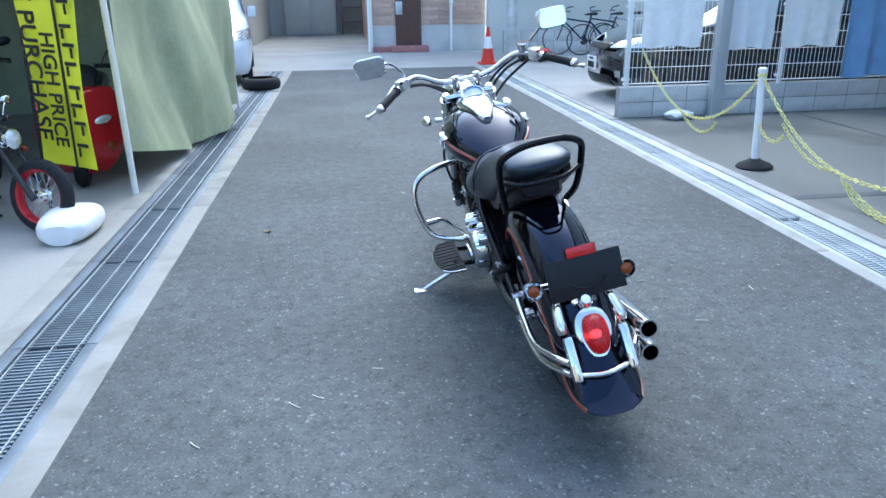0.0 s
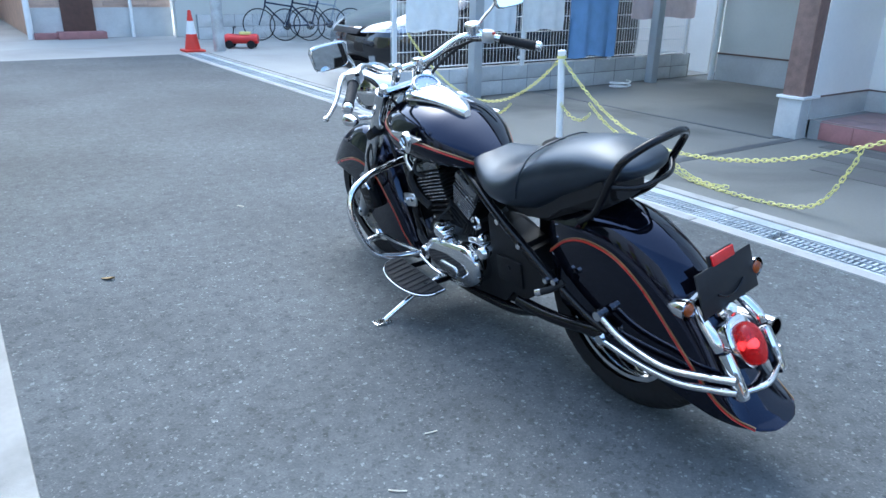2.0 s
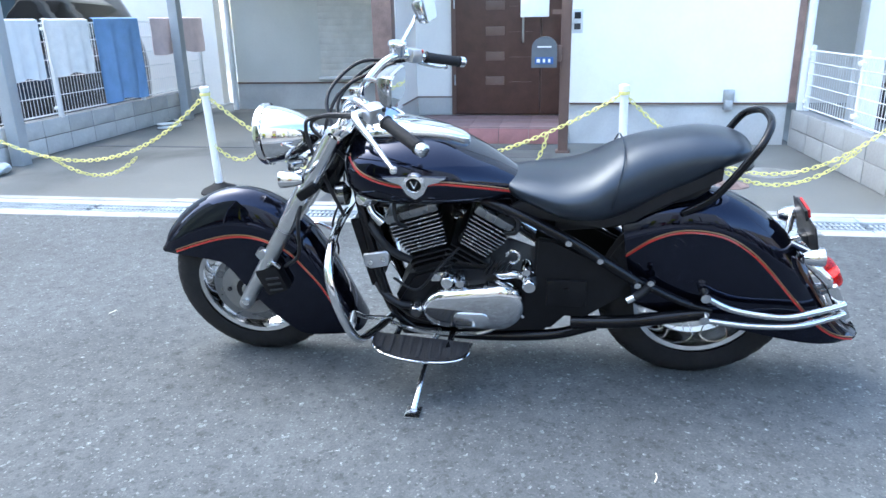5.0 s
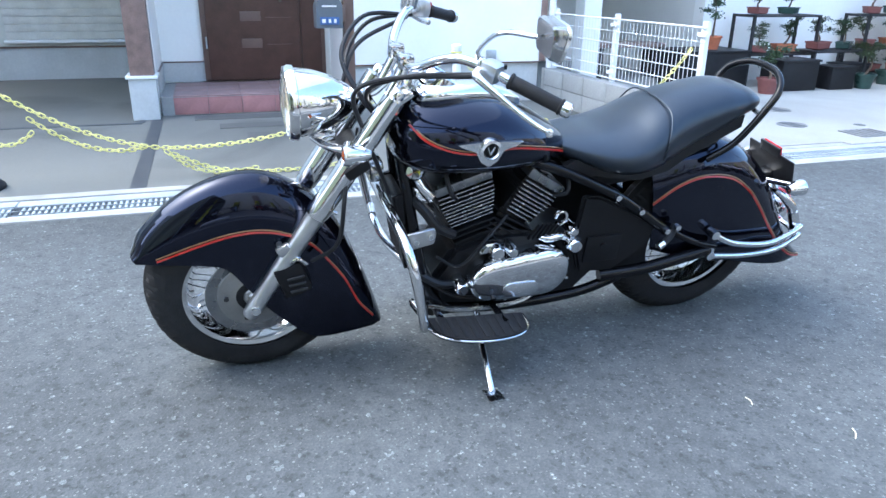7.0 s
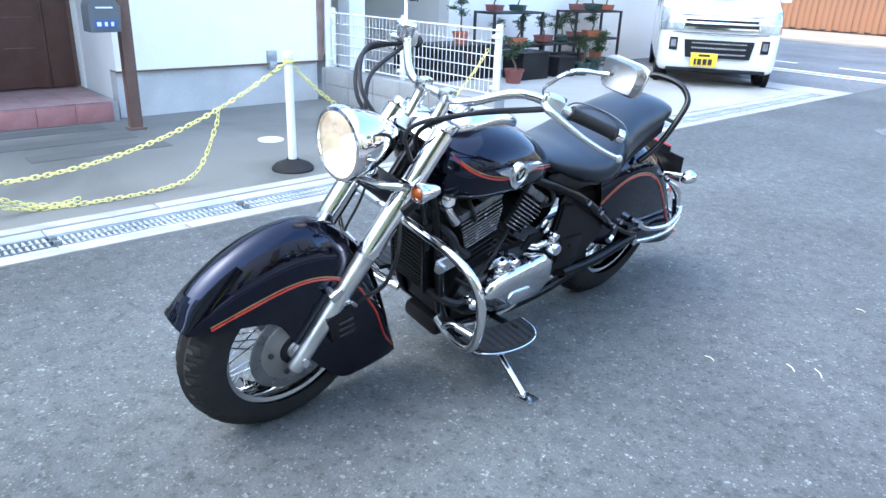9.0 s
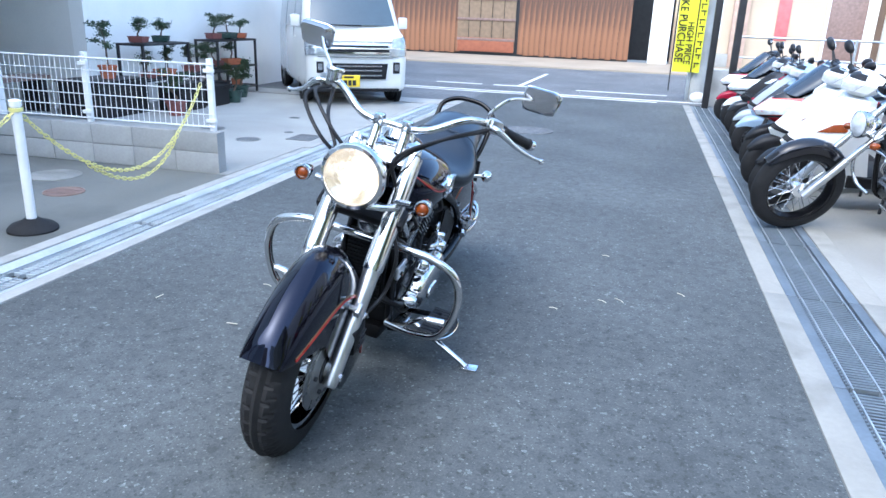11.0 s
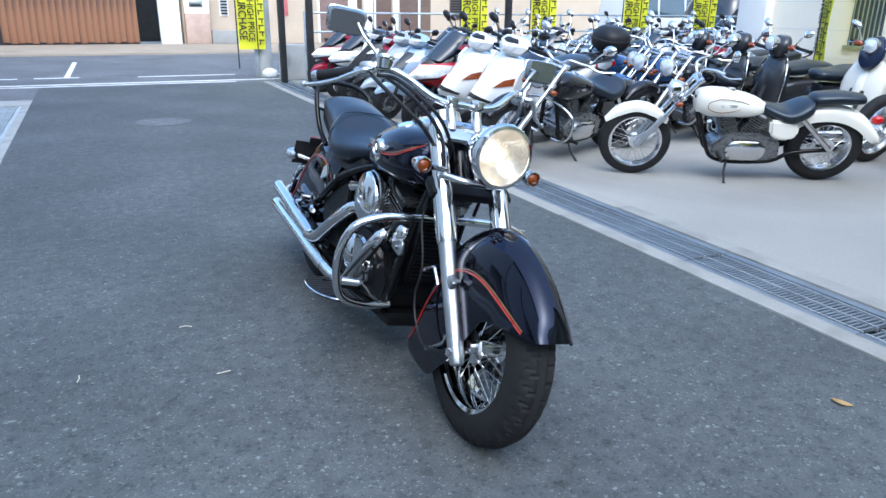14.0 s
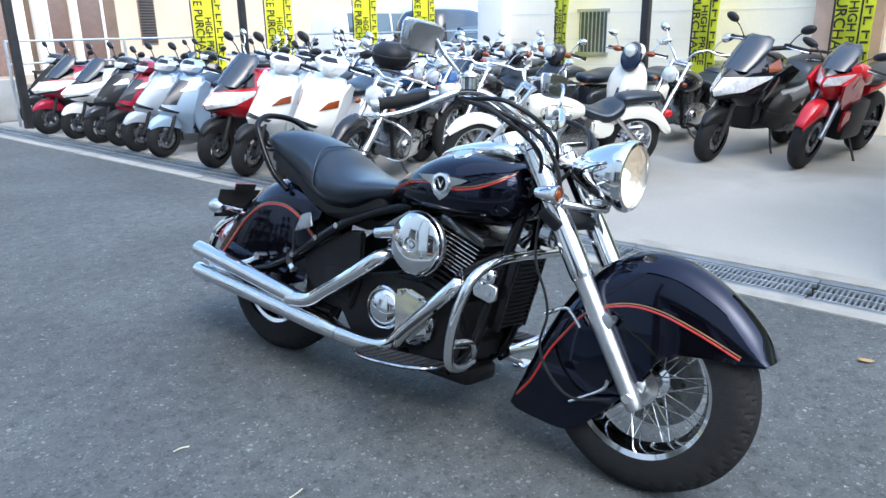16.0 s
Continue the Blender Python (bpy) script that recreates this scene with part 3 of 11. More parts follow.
# ---- block walls with mesh fences ----
def block_wall(name, label, a, b, courses, height, material, thick=0.12):
    a, b = Vector(a), Vector(b)
    d = b - a
    yaw = math.degrees(math.atan2(d.y, d.x))
    holder = thing(name, label, "block wall", m=pose(a.x, a.y, 0, 0, 0, yaw), kind="structure")
    h = height / courses
    block("mortar", (0.004, -thick / 2 + 0.006, 0), (d.length - 0.004, thick / 2 - 0.006, height - 0.004), MORTAR, holder)
    bm = bmesh.new()
    box(bm, (0, 0, 0), (0.386, thick, h - 0.01), 0.004)
    full = part("concrete_block", bm, material, holder)
    first = True
    n = int(d.length / 0.396)
    for c in range(courses):
        for k in range(n):
            m = pose(0.198 + k * 0.396, 0.001 * ((k * 7 + c * 3) % 3), h * (c + 0.5))
            if first:
                full.matrix_basis, first = m, False
            else:
                again(full, m, holder)
    rest = d.length - n * 0.396
    if rest > 0.05:
        bm = bmesh.new()
        box(bm, (0, 0, 0), (rest - 0.01, thick, height - 0.01), 0.004)
        part("concrete_block", bm, material, holder).matrix_basis = pose(d.length - rest / 2, 0, height / 2)
    return holder


def mesh_fence(name, label, a, b, z0, z1, posts, pitch=0.05):
    a, b = Vector(a), Vector(b)
    d = b - a
    yaw = math.degrees(math.atan2(d.y, d.x))
    L = d.length
    f = thing(name, label, "fence", m=pose(a.x, a.y, 0, 0, 0, yaw))
    bm = bmesh.new()
    n = int(L / pitch)
    for k in range(n + 1):
        x = L * k / n
        cyl(bm, (x, 0, z0 + 0.02), (x, 0, z1), 0.0026, None, 5, False)
    part("mesh_panel", bm, WHITE_METAL, f, "thin white upright wires")["kind"] = "stuff"
    for k in range(6):
        z = z0 + 0.03 + (z1 - z0 - 0.04) * k / 5
        bm = bmesh.new()
        cyl(bm, (0, 0.004, z), (L, 0.004, z), 0.004 if 0 < k < 5 else 0.007, None, 6)
        part("rail", bm, WHITE_METAL, f)
    for x in posts:
        bm = bmesh.new()
        box(bm, (x, -0.02, (z0 + z1) / 2 + 0.01), (0.045, 0.04, z1 - z0 + 0.05), 0.006)
        part("post", bm, WHITE_METAL, f)
        for z in (z0 + 0.08, z1 - 0.06):
            bm = bmesh.new()
            box(bm, (x, 0.004, z), (0.09, 0.03, 0.03), 0.005)
            part("clamp", bm, WHITE_METAL, f)
    return f


block_wall("block_wall_south", "two courses of grey concrete block by the driveway", (3.28, 0.13), (5.72, 0.2), 2, 0.34, BLOCK)
mesh_fence("mesh_fence", "white wire mesh fence on the low block wall", (3.34, 0.11), (5.68, 0.18), 0.34, 0.88, (0.03, 1.2, 2.3))
block_wall("block_wall_north", "pale grey concrete block wall under the mesh fence", (3.22, 7.36), (8.4, 7.46), 2, 0.34, BLOCK_PALE)
mesh_fence("mesh_fence", "white wire mesh fence hung with laundry", (3.26, 7.33), (8.3, 7.43), 0.34, 1.24, (0.03, 1.85, 3.4, 5.0))

# ---- second house, beyond the plant racks ----
setting("wall_second_house", (6.6, -9.0, 0.0), (6.8, -2.3, 7.4), WHITE_WALL, "white wall behind the plant racks", "wall")
setting("wall_second_house_end", (6.8, -2.42, 0.0), (9.2, -2.3, 8.6), BEIGE_WALL, "pale beige side wall of the second carport", "wall")
setting("wall_second_back", (9.2, -2.42, 0.0), (9.4, 0.3, 8.6), BEIGE_WALL, "pale beige wall at the back of the second carport", "wall")
setting("ceiling_second", (6.3, -2.3, 2.5), (9.2, 0.24, 2.7), GREY_WALL, "grey soffit of the second carport", "ceiling")
setting("column_second", (6.3, -0.72, 0.0), (6.52, -0.5, 2.5), WHITE_WALL, "white square column of the second carport", "column", 0.01)
setting("wall_second_upper", (6.3, -2.3, 2.7), (6.5, 0.24, 8.6), WHITE_WALL, "white upper wall of the second house", "wall")
setting("wall_second_south", (6.8, -9.0, 0.0), (16, -8.8, 8.6), WHITE_WALL, "white end wall of the second house", "wall")

# ---- buildings at the lane's north end ----
setting("wall_north_brick", (0.95, 17.6, 0.6), (3.7, 17.9, 7.6), BRICK_TILE, "pale brick-tiled house wall", "wall")
setting("wall_north_base", (0.9, 17.57, 0.0), (3.7, 17.9, 0.6), FOUND, "pale grey base of the tiled wall", "wall")
setting("wall_north_side", (0.95, 17.9, 0.0), (1.15, 26, 7.6), BRICK_TILE, "tiled side wall", "wall")
setting("wall_north_recess", (-3.2, 26, 0.0), (1.15, 26.2, 5), FOUND, "grey wall at the end of a yard", "wall")
setting("wall_north_left", (-8, 17.2, 0.0), (-2.2, 17.4, 9.0), CREAM, "cream house wall with a grey base", "wall")
setting("wall_north_left_side", (-2.4, 17.4, 0.0), (-2.2, 26, 9.0), GREY_WALL, "grey yard wall", "wall")
setting("wall_north_east", (3.7, 17.2, 0.0), (14, 17.4, 9.0), GREY_WALL, "grey house wall behind the bicycles", "wall")
setting("wall_north_lot", (9.0, 7.5, 0.0), (9.2, 17.2, 7.0), WHITE_WALL, "white house wall behind the parked car", "wall")

# ---- across the street ----
setting("wall_street_cedar", (0.5, -19.6, 0.05), (14, -19.3, 5.5), DARK_STEEL, "dark backing of the boarded wall", "wall")
setting("wall_street_cream", (-22, -19.8, 0.05), (-0.8, -19.3, 6), STREET_CREAM, "cream building wall across the street", "wall")
# A dark sheet gives the gap between the buildings its shade.
setting("wall_street_recess", (-1.0, -21, 0.05), (0.9, -20.8, 5), DARK_STEEL, "dark sheet standing in for the shaded gap between two buildings", "wall")

# ---- west side ----
setting("wall_lot_west", (-7.0, -2.2, 0.0), (-6.75, 14, 5.5), CREAM, "cream rendered wall behind the parked bikes", "wall")
setting("wall_lot_return", (-16, -2.4, 0.0), (-6.75, -2.2, 5.5), CREAM, "cream wall that turns away from the lot", "wall")

# ---- the black cruiser in the middle of the lane ----
def car_paint(name, base, spec_tint, rough=0.05, coat=0.4, spec=0.3):
    m = M(name, base, rough, 0.0, 0.03, 3, 12, 0, 150, coat, 0.02)
    b = m.node_tree.nodes["Principled BSDF"]
    b.inputs["Coat Roughness"].default_value = 0.025
    b.inputs["Coat IOR"].default_value = 1.5
    b.inputs["Specular IOR Level"].default_value = spec
    b.inputs["Specular Tint"].default_value = (*spec_tint, 1)
    return m


# The blue specular tint stands in for blue sky in the lacquer's reflections.
BLACK_PAINT = car_paint("black_blue_lacquer", (0.0022, 0.0022, 0.004), (0.5, 0.6, 1.0), 0.04, 0.22, 0.36)
CHROME = M("chrome", (0.69, 0.69, 0.69), 0.07, 1.0, 0.05, 12, 70, 0, 150, 0, 0.04)
POLISHED = M("polished_alloy", (0.72, 0.73, 0.74), 0.18, 1.0, 0.08, 15, 80, 0, 150, 0, 0.06)
ALLOY = M("satin_alloy", (0.55, 0.56, 0.57), 0.35, 1.0, 0.12, 10, 90, 0.1, 300)
ENGINE_BLACK = M("engine_black", (0.006, 0.006, 0.007), 0.45, 0.0, 0.4, 20, 90, 0.2, 300)
FRAME_BLACK = M("frame_black_enamel", (0.005, 0.005, 0.006), 0.16, 0.0, 0.3, 20, 80, 0, 150, 0.0, 0.06)
RUBBER = M("tyre_rubber", (0.018, 0.018, 0.019), 0.75, 0, 0.35, 15, 70, 0.3, 260)
PAD_GREY = M("worn_pad_rubber", (0.018, 0.0185, 0.02), 0.6, 0, 0.3, 30, 90)
GRIP = M("grip_rubber", (0.015, 0.015, 0.016), 0.6, 0, 0.3, 30, 90, 0.5, 400)
# Black vinyl; the bluish part of its base imitates reflected sky.
LEATHER = M("black_vinyl", (0.009, 0.012, 0.018), 0.34, 0, 0.3, 14, 90, 0.06, 520, 0.16, 0.06)
LEATHER.node_tree.nodes["Principled BSDF"].inputs["Coat Roughness"].default_value = 0.28
RED_LINE = M("red_pinstripe", (0.4, 0.018, 0.012), 0.3, 0, 0.1, 10, 60, 0, 150, 0.5)
GOLD_LINE = M("gold_pinstripe", (0.24, 0.14, 0.06), 0.35, 0.3, 0.1, 10, 60, 0, 150, 0.5)
RED_LENS = M("red_lens", (0.5, 0.006, 0.008), 0.12, 0, 0.15, 40, 120, 0.3, 200, 0.2)
AMBER = M("amber_lens", (0.2, 0.04, 0.004), 0.1, 0, 0.15, 40, 120, 0.3, 200, 0.2)
GAUGE_BLUE = M("blue_gauge_face", (0.16, 0.26, 0.42), 0.3, 0, 0.1)
MIRROR = M("mirror_glass", (0.75, 0.78, 0.8), 0.02, 1.0, 0.02, 5, 30, 0, 150, 0, 0.01)
for q_ in (ENGINE_BLACK, RUBBER, GRIP, FRAME_BLACK, PAD_GREY):
    q_.node_tree.nodes["Principled BSDF"].inputs["Specular IOR Level"].default_value = 0.25
# Dark grey metal for mirror shells, air cleaner band and horn.
DARK_METAL = M("smoked_chrome", (0.36, 0.365, 0.37), 0.16, 0.9, 0.1, 12)
DISC_GREY = M("satin_disc_steel", (0.28, 0.28, 0.275), 0.45, 0.8, 0.12, 20, 120)
HEAD_GREY = M("dark_satin_alloy", (0.2, 0.205, 0.21), 0.28, 0.8, 0.2, 20)
LAMP = glow("lit_lamp", (1.0, 0.86, 0.7), 0.6)
LENS = glass("clear_lens")
TAIL_LENS = M("lit_tail_lens", (0.45, 0.003, 0.005), 0.1, 0, 0.15, 40, 120, 0.3, 200, 0.08)
TAIL_LENS.node_tree.nodes["Principled BSDF"].inputs["Transmission Weight"].default_value = 0.6
TAIL_LENS.node_tree.nodes["Principled BSDF"].inputs["Specular IOR Level"].default_value = 0.15
BULB = glow("lit_bulb", (1.0, 0.5, 0.4), 1.5)
# Flat brown panel; the recess's shade is put into its dark colour.
TAIL_LENS.node_tree.nodes["Principled BSDF"].inputs["Emission Color"].default_value = (1.0, 0.02, 0.015, 1)
TAIL_LENS.node_tree.nodes["Principled BSDF"].inputs["Emission Strength"].default_value = 0.008
FIN_ALLOY = M("fin_alloy", (0.5, 0.5, 0.51), 0.25, 0.9, 0.15, 30)
LIT_REFLECTOR = M("lit_reflector", (0.5, 0.44, 0.36), 0.18, 1.0, 0.25, 40, 90, 0.5, 45)
LIT_REFLECTOR.node_tree.nodes["Principled BSDF"].inputs["Emission Color"].default_value = (1.0, 0.74, 0.55, 1)
LIT_REFLECTOR.node_tree.nodes["Principled BSDF"].inputs["Emission Strength"].default_value = 0.15
LEATHER.node_tree.nodes["Principled BSDF"].inputs["Specular IOR Level"].default_value = 0.52
# Blue specular tint adds the sky's sheen to the seats.
LEATHER.node_tree.nodes["Principled BSDF"].inputs["Specular Tint"].default_value = (0.72, 0.86, 1.0, 1)


def aim(p, d):
    """A frame at p whose z runs along d."""
    return Matrix.Translation(p) @ Vector(d).to_track_quat('Z', 'Y').to_matrix().to_4x4()


def tyre_mesh(r, w, rim, seg=108, tread=True):
    bm = bmesh.new()
    prof = []
    n = 15
    for i in range(n):
        a = math.pi * i / (n - 1)
        x = -w / 2 * math.cos(a) * (1.0 - 0.1 * math.sin(a) ** 8)
        rr = rim + (r - rim) * (math.sin(a) ** 0.62)
        prof.append((x, rr))
    rings = []
    for i, (x, rr) in enumerate(prof):
        ring = []
        for k in range(seg):
            q = rr
            if tread and 3 <= i <= n - 4:
                off = k + (i if i < n // 2 else n - 1 - i) * 2 + (3 if i > n // 2 else 0)
                if (off % 6 == 0 and i != 7) or i in (6, 8):
                    q -= 0.008
            a = 2 * math.pi * k / seg
            ring.append(bm.verts.new((x, q * math.cos(a), q * math.sin(a))))
        rings.append(ring)
    ring_faces(bm, rings, False)
    return bm


ACROSS = Matrix.Rotation(radians(90), 4, 'Y')


def spoked_wheel(parent, y, z, r, w, rim, spokes=36, disc=True, fine=True, rim_mat=None, hub=0.035):
    """A wire wheel whose axle runs along x."""
    at = Matrix.Translation((0, y, z))
    rim_mat = rim_mat or CHROME
    wheel = new("wheel")
    wheel.parent, wheel.matrix_basis = parent, at
    part("tyre", tyre_mesh(r, w, rim, 216 if fine else 40, fine), RUBBER, wheel, "black treaded tyre", True, 28 if fine else 60)
    bm = bmesh.new()
    hw = w * 0.33
    lathe(bm, [(rim + 0.006, -hw), (rim + 0.012, -hw - 0.01), (rim + 0.004, -hw - 0.014), (rim - 0.012, -hw - 0.008), (rim - 0.02, -hw * 0.75), (rim - 0.024, -hw * 0.4), (rim - 0.032, 0), (rim - 0.024, hw * 0.4), (rim - 0.02, hw * 0.75), (rim - 0.012, hw + 0.008), (rim + 0.004, hw + 0.014), (rim + 0.012, hw + 0.01), (rim + 0.006, hw)], ACROSS, 48)
    part("rim", bm, rim_mat, wheel, "bright steel rim")
    bm = bmesh.new()
    lathe(bm, [(0, -0.07), (hub * 0.6, -0.07), (hub * 0.6, -0.055), (hub * 1.5, -0.05), (hub * 1.5, -0.04), (hub, -0.03), (hub, 0.03), (hub * 1.5, 0.04), (hub * 1.5, 0.05), (hub * 0.6, 0.055), (hub * 0.6, 0.07), (0, 0.07)], ACROSS, 28)
    part("hub", bm, POLISHED, wheel, "polished hub")
    bm = bmesh.new()
    for k in range(spokes):
        side = 1 if k % 2 else -1
        a = 2 * math.pi * k / spokes
        b = a + (0.42 if (k // 2) % 2 else -0.42)
        cyl(bm, (side * 0.045, hub * 1.4 * math.cos(a), hub * 1.4 * math.sin(a)), (side * 0.008, (rim - 0.022) * math.cos(b), (rim - 0.022) * math.sin(b)), 0.0021, None, 5, False)
    part("spokes", bm, POLISHED, wheel, "thin steel spokes")["kind"] = "stuff"
    if disc:
        bm = bmesh.new()
        lathe(bm, [(0.1, -0.0715), (0.104, -0.073), (0.136, -0.073), (0.138, -0.07), (0.136, -0.067), (0.1, -0.067)], ACROSS, 48)
        part("brake_disc", bm, HEAD_GREY, wheel, "dark ground brake disc")
        bm = bmesh.new()
        lathe(bm, [(0.0, -0.096), (0.014, -0.096), (0.018, -0.09), (0.026, -0.09), (0.03, -0.082), (0.05, -0.08), (0.054, -0.077), (0.104, -0.0755), (0.107, -0.0715)], ACROSS, 48)
        part("hub_plate", bm, DISC_GREY, wheel, "pale satin disc carrier")
        bm = bmesh.new()
        lathe(bm, [(0.029, -0.0825), (0.031, -0.0845), (0.049, -0.0825), (0.051, -0.079)], ACROSS, 40)
        part("hub_recess", bm, ENGINE_BLACK, wheel, "dark ring round the axle")
        for k in range(5):
            a = 2 * math.pi * k / 5
            bm = bmesh.new()
            cyl(bm, (-0.084, 0.078 * math.cos(a), 0.078 * math.sin(a)), (-0.074, 0.078 * math.cos(a), 0.078 * math.sin(a)), 0.008, None, 6)
            part("bolt", bm, DARK_STEEL, wheel)
    return wheel


def interp(rows, steps):
    """Smooth rows of numbers."""
    a = [list(r) for r in rows]
    a = [[2 * x - y for x, y in zip(a[0], a[1])]] + a + [[2 * x - y for x, y in zip(a[-1], a[-2])]]
    out = []
    for i in range(1, len(a) - 2):
        for k in range(steps):
            t = k / steps
            out.append([0.5 * (2 * q + (r - p) * t + (2 * p - 5 * q + 4 * r - s) * t * t + (3 * q - p - 3 * r + s) * t ** 3) for p, q, r, s in zip(a[i - 1], a[i], a[i + 1], a[i + 2])])
    out.append(a[-2])
    return out


def fender(bm, rows, thick=0.004, n=7):
    """Rows of half-width, crown (y, z), shoulder (y, z), lower edge (y, z)."""
    secs = []
    for w, py, pz, sy, sz, ly, lz in interp(rows, 4):
        def half(w, d):
            P = Vector((0, py, pz))
            S = Vector((0, sy, sz))
            L = Vector((0, ly, lz))
            inward = (S - P).normalized() if (S - P).length > 1e-4 else Vector((0, 0, -1))
            P = P + inward * d
            pts = [L, L.lerp(S, 0.5)]
            for k in range(n + 1):
                a = math.pi / 2 * k / n
                q = S.lerp(P, math.sin(a))
                pts.append(Vector((-w * math.cos(a), q.y, q.z)))
            pts[0] = Vector((-w, L.y, L.z))
            pts[1] = Vector((-w, pts[1].y, pts[1].z))
            return pts + [Vector((-p.x, p.y, p.z)) for p in reversed(pts[:-1])]
        o, i = half(w, 0), half(w - thick, thick)
        secs.append(o + list(reversed(i)))
    loft(bm, secs)


def side_line(bm, pts, x, r, side):
    tube(bm, [(side * x(y, z) if callable(x) else side * x, y, z) for y, z in pts], r, 6, 5, 1.0)


def super_section(y, zc, w, h_up, h_dn, n=28, e=2.3):
    out = []
    for k in range(n):
        a = 2 * math.pi * k / n
        c, s = math.cos(a), math.sin(a)
        x = w * math.copysign(abs(c) ** (2 / e), c)
        z = (h_up if s > 0 else h_dn) * math.copysign(abs(s) ** (2 / e), s)
        out.append(Vector((x, y, zc + z)))
    return out


BIKE = pose(0.995, 2.751, 0.0, 0, -11.5, 0.64)
bike = thing("cruiser_motorcycle", "glossy black cruiser motorcycle with chrome trim, leaning on its side stand", "motorcycle", m=BIKE)

spoked_wheel(bike, 0.728, 0.302, 0.305, 0.128, 0.2, 40, True)
spoked_wheel(bike, -0.83, 0.315, 0.325, 0.15, 0.205, 40, False, True, None, 0.06)

FF = [(0.06, 1.05, 0.452, 1.038, 0.447, 1.035, 0.44),
      (0.074, 1.012, 0.522, 0.978, 0.45, 0.968, 0.437),
      (0.084, 0.915, 0.607, 0.875, 0.49, 0.88, 0.431),
      (0.088, 0.80, 0.662, 0.775, 0.519, 0.80, 0.412),
      (0.09, 0.695, 0.672, 0.69, 0.524, 0.745, 0.34),
      (0.09, 0.605, 0.64, 0.613, 0.503, 0.70, 0.275),
      (0.09, 0.535, 0.585, 0.55, 0.464, 0.66, 0.225),
      (0.09, 0.475, 0.515, 0.50, 0.40, 0.62, 0.185),
      (0.088, 0.42, 0.405, 0.454, 0.331, 0.585, 0.15),
      (0.084, 0.37, 0.28, 0.41, 0.237, 0.535, 0.12),
      (0.076, 0.335, 0.175, 0.362, 0.172, 0.44, 0.118),
      (0.066, 0.324, 0.138, 0.338, 0.135, 0.36, 0.122)]
bm = bmesh.new()
fender(bm, FF)
ff = part("front_fender", bm, BLACK_PAINT, bike, "deep valanced black fender", True, 50)
for side in (-1, 1):
    line = [(r[3], r[4]) for r in FF[1:-1]]
    bm = bmesh.new()
    tube(bm, [(side * (w + 0.0006), y, z) for w, (y, z) in zip([r[0] for r in FF[1:-1]], line)], 0.0034, 6, 5)
    part("red_stripe", bm, RED_LINE, ff, "red pinstripe")
    bm = bmesh.new()
    tube(bm, [(side * (w - 0.0002), y + 0.002, z + 0.0075) for w, (y, z) in zip([r[0] for r in FF[1:-1]], line)], 0.0022, 6, 5)
    part("gold_stripe", bm, GOLD_LINE, ff, "gold pinstripe")

RF = [(0.1, -0.56, 0.66, -0.585, 0.50, -0.62, 0.32),
      (0.108, -0.66, 0.69, -0.665, 0.565, -0.70, 0.295),
      (0.112, -0.76, 0.702, -0.755, 0.595, -0.78, 0.28),
      (0.113, -0.87, 0.69, -0.865, 0.583, -0.86, 0.262),
      (0.113, -0.98, 0.64, -0.955, 0.53, -0.94, 0.245),
      (0.112, -1.08, 0.555, -1.03, 0.455, -1.01, 0.23),
      (0.11, -1.165, 0.44, -1.10, 0.372, -1.06, 0.217),
      (0.11, -1.23, 0.34, -1.165, 0.30, -1.12, 0.205),
      (0.11, -1.285, 0.268, -1.225, 0.247, -1.18, 0.197),
      (0.104, -1.325, 0.225, -1.275, 0.22, -1.235, 0.192),
      (0.086, -1.35, 0.205, -1.325, 0.204, -1.29, 0.189),
      (0.05, -1.362, 0.197, -1.352, 0.197, -1.335, 0.188)]
bm = bmesh.new()
fender(bm, RF)
rf = part("rear_fender", bm, BLACK_PAINT, bike, "deep valanced black fender", True, 50)
for side in (-1, 1):
    line = [(r[3], r[4]) for r in RF[:-1]]
    bm = bmesh.new()
    tube(bm, [(side * (w + 0.0006), y, z) for w, (y, z) in zip([r[0] for r in RF[:-1]], line)], 0.0034, 6, 5)
    part("red_stripe", bm, RED_LINE, rf, "red pinstripe")
    bm = bmesh.new()
    tube(bm, [(side * (w - 0.0002), y - 0.001, z + 0.0075) for w, (y, z) in zip([r[0] for r in RF[:-1]], line)], 0.0022, 6, 5)
    part("gold_stripe", bm, GOLD_LINE, rf, "gold pinstripe")

# tank
TK = [(0.318, 0.79, 0.04, 0.03, 0.03), (0.308, 0.786, 0.105, 0.062, 0.07), (0.275, 0.778, 0.148, 0.09, 0.098), (0.2, 0.77, 0.176, 0.115, 0.108), (0.1, 0.765, 0.187, 0.125, 0.105),
      (-0.01, 0.758, 0.182, 0.115, 0.095), (-0.1, 0.745, 0.158, 0.088, 0.078), (-0.18, 0.727, 0.112, 0.06, 0.058), (-0.255, 0.7, 0.058, 0.036, 0.04), (-0.28, 0.69, 0.018, 0.014, 0.014)]
bm = bmesh.new()
rows = interp(TK, 4)
loft(bm, [super_section(*r, 48, 2.35) for r in rows])
tank = part("tank", bm, BLACK_PAINT, bike, "teardrop black fuel tank", True, 60)


def tank_x(y, z):
    r = min(rows, key=lambda q: abs(q[0] - y))
    k = min(1.0, abs(z - r[1]) / (r[3] if z > r[1] else r[4]))
    return r[2] * (1 - k ** 2.35) ** (1 / 2.35) + 0.0005


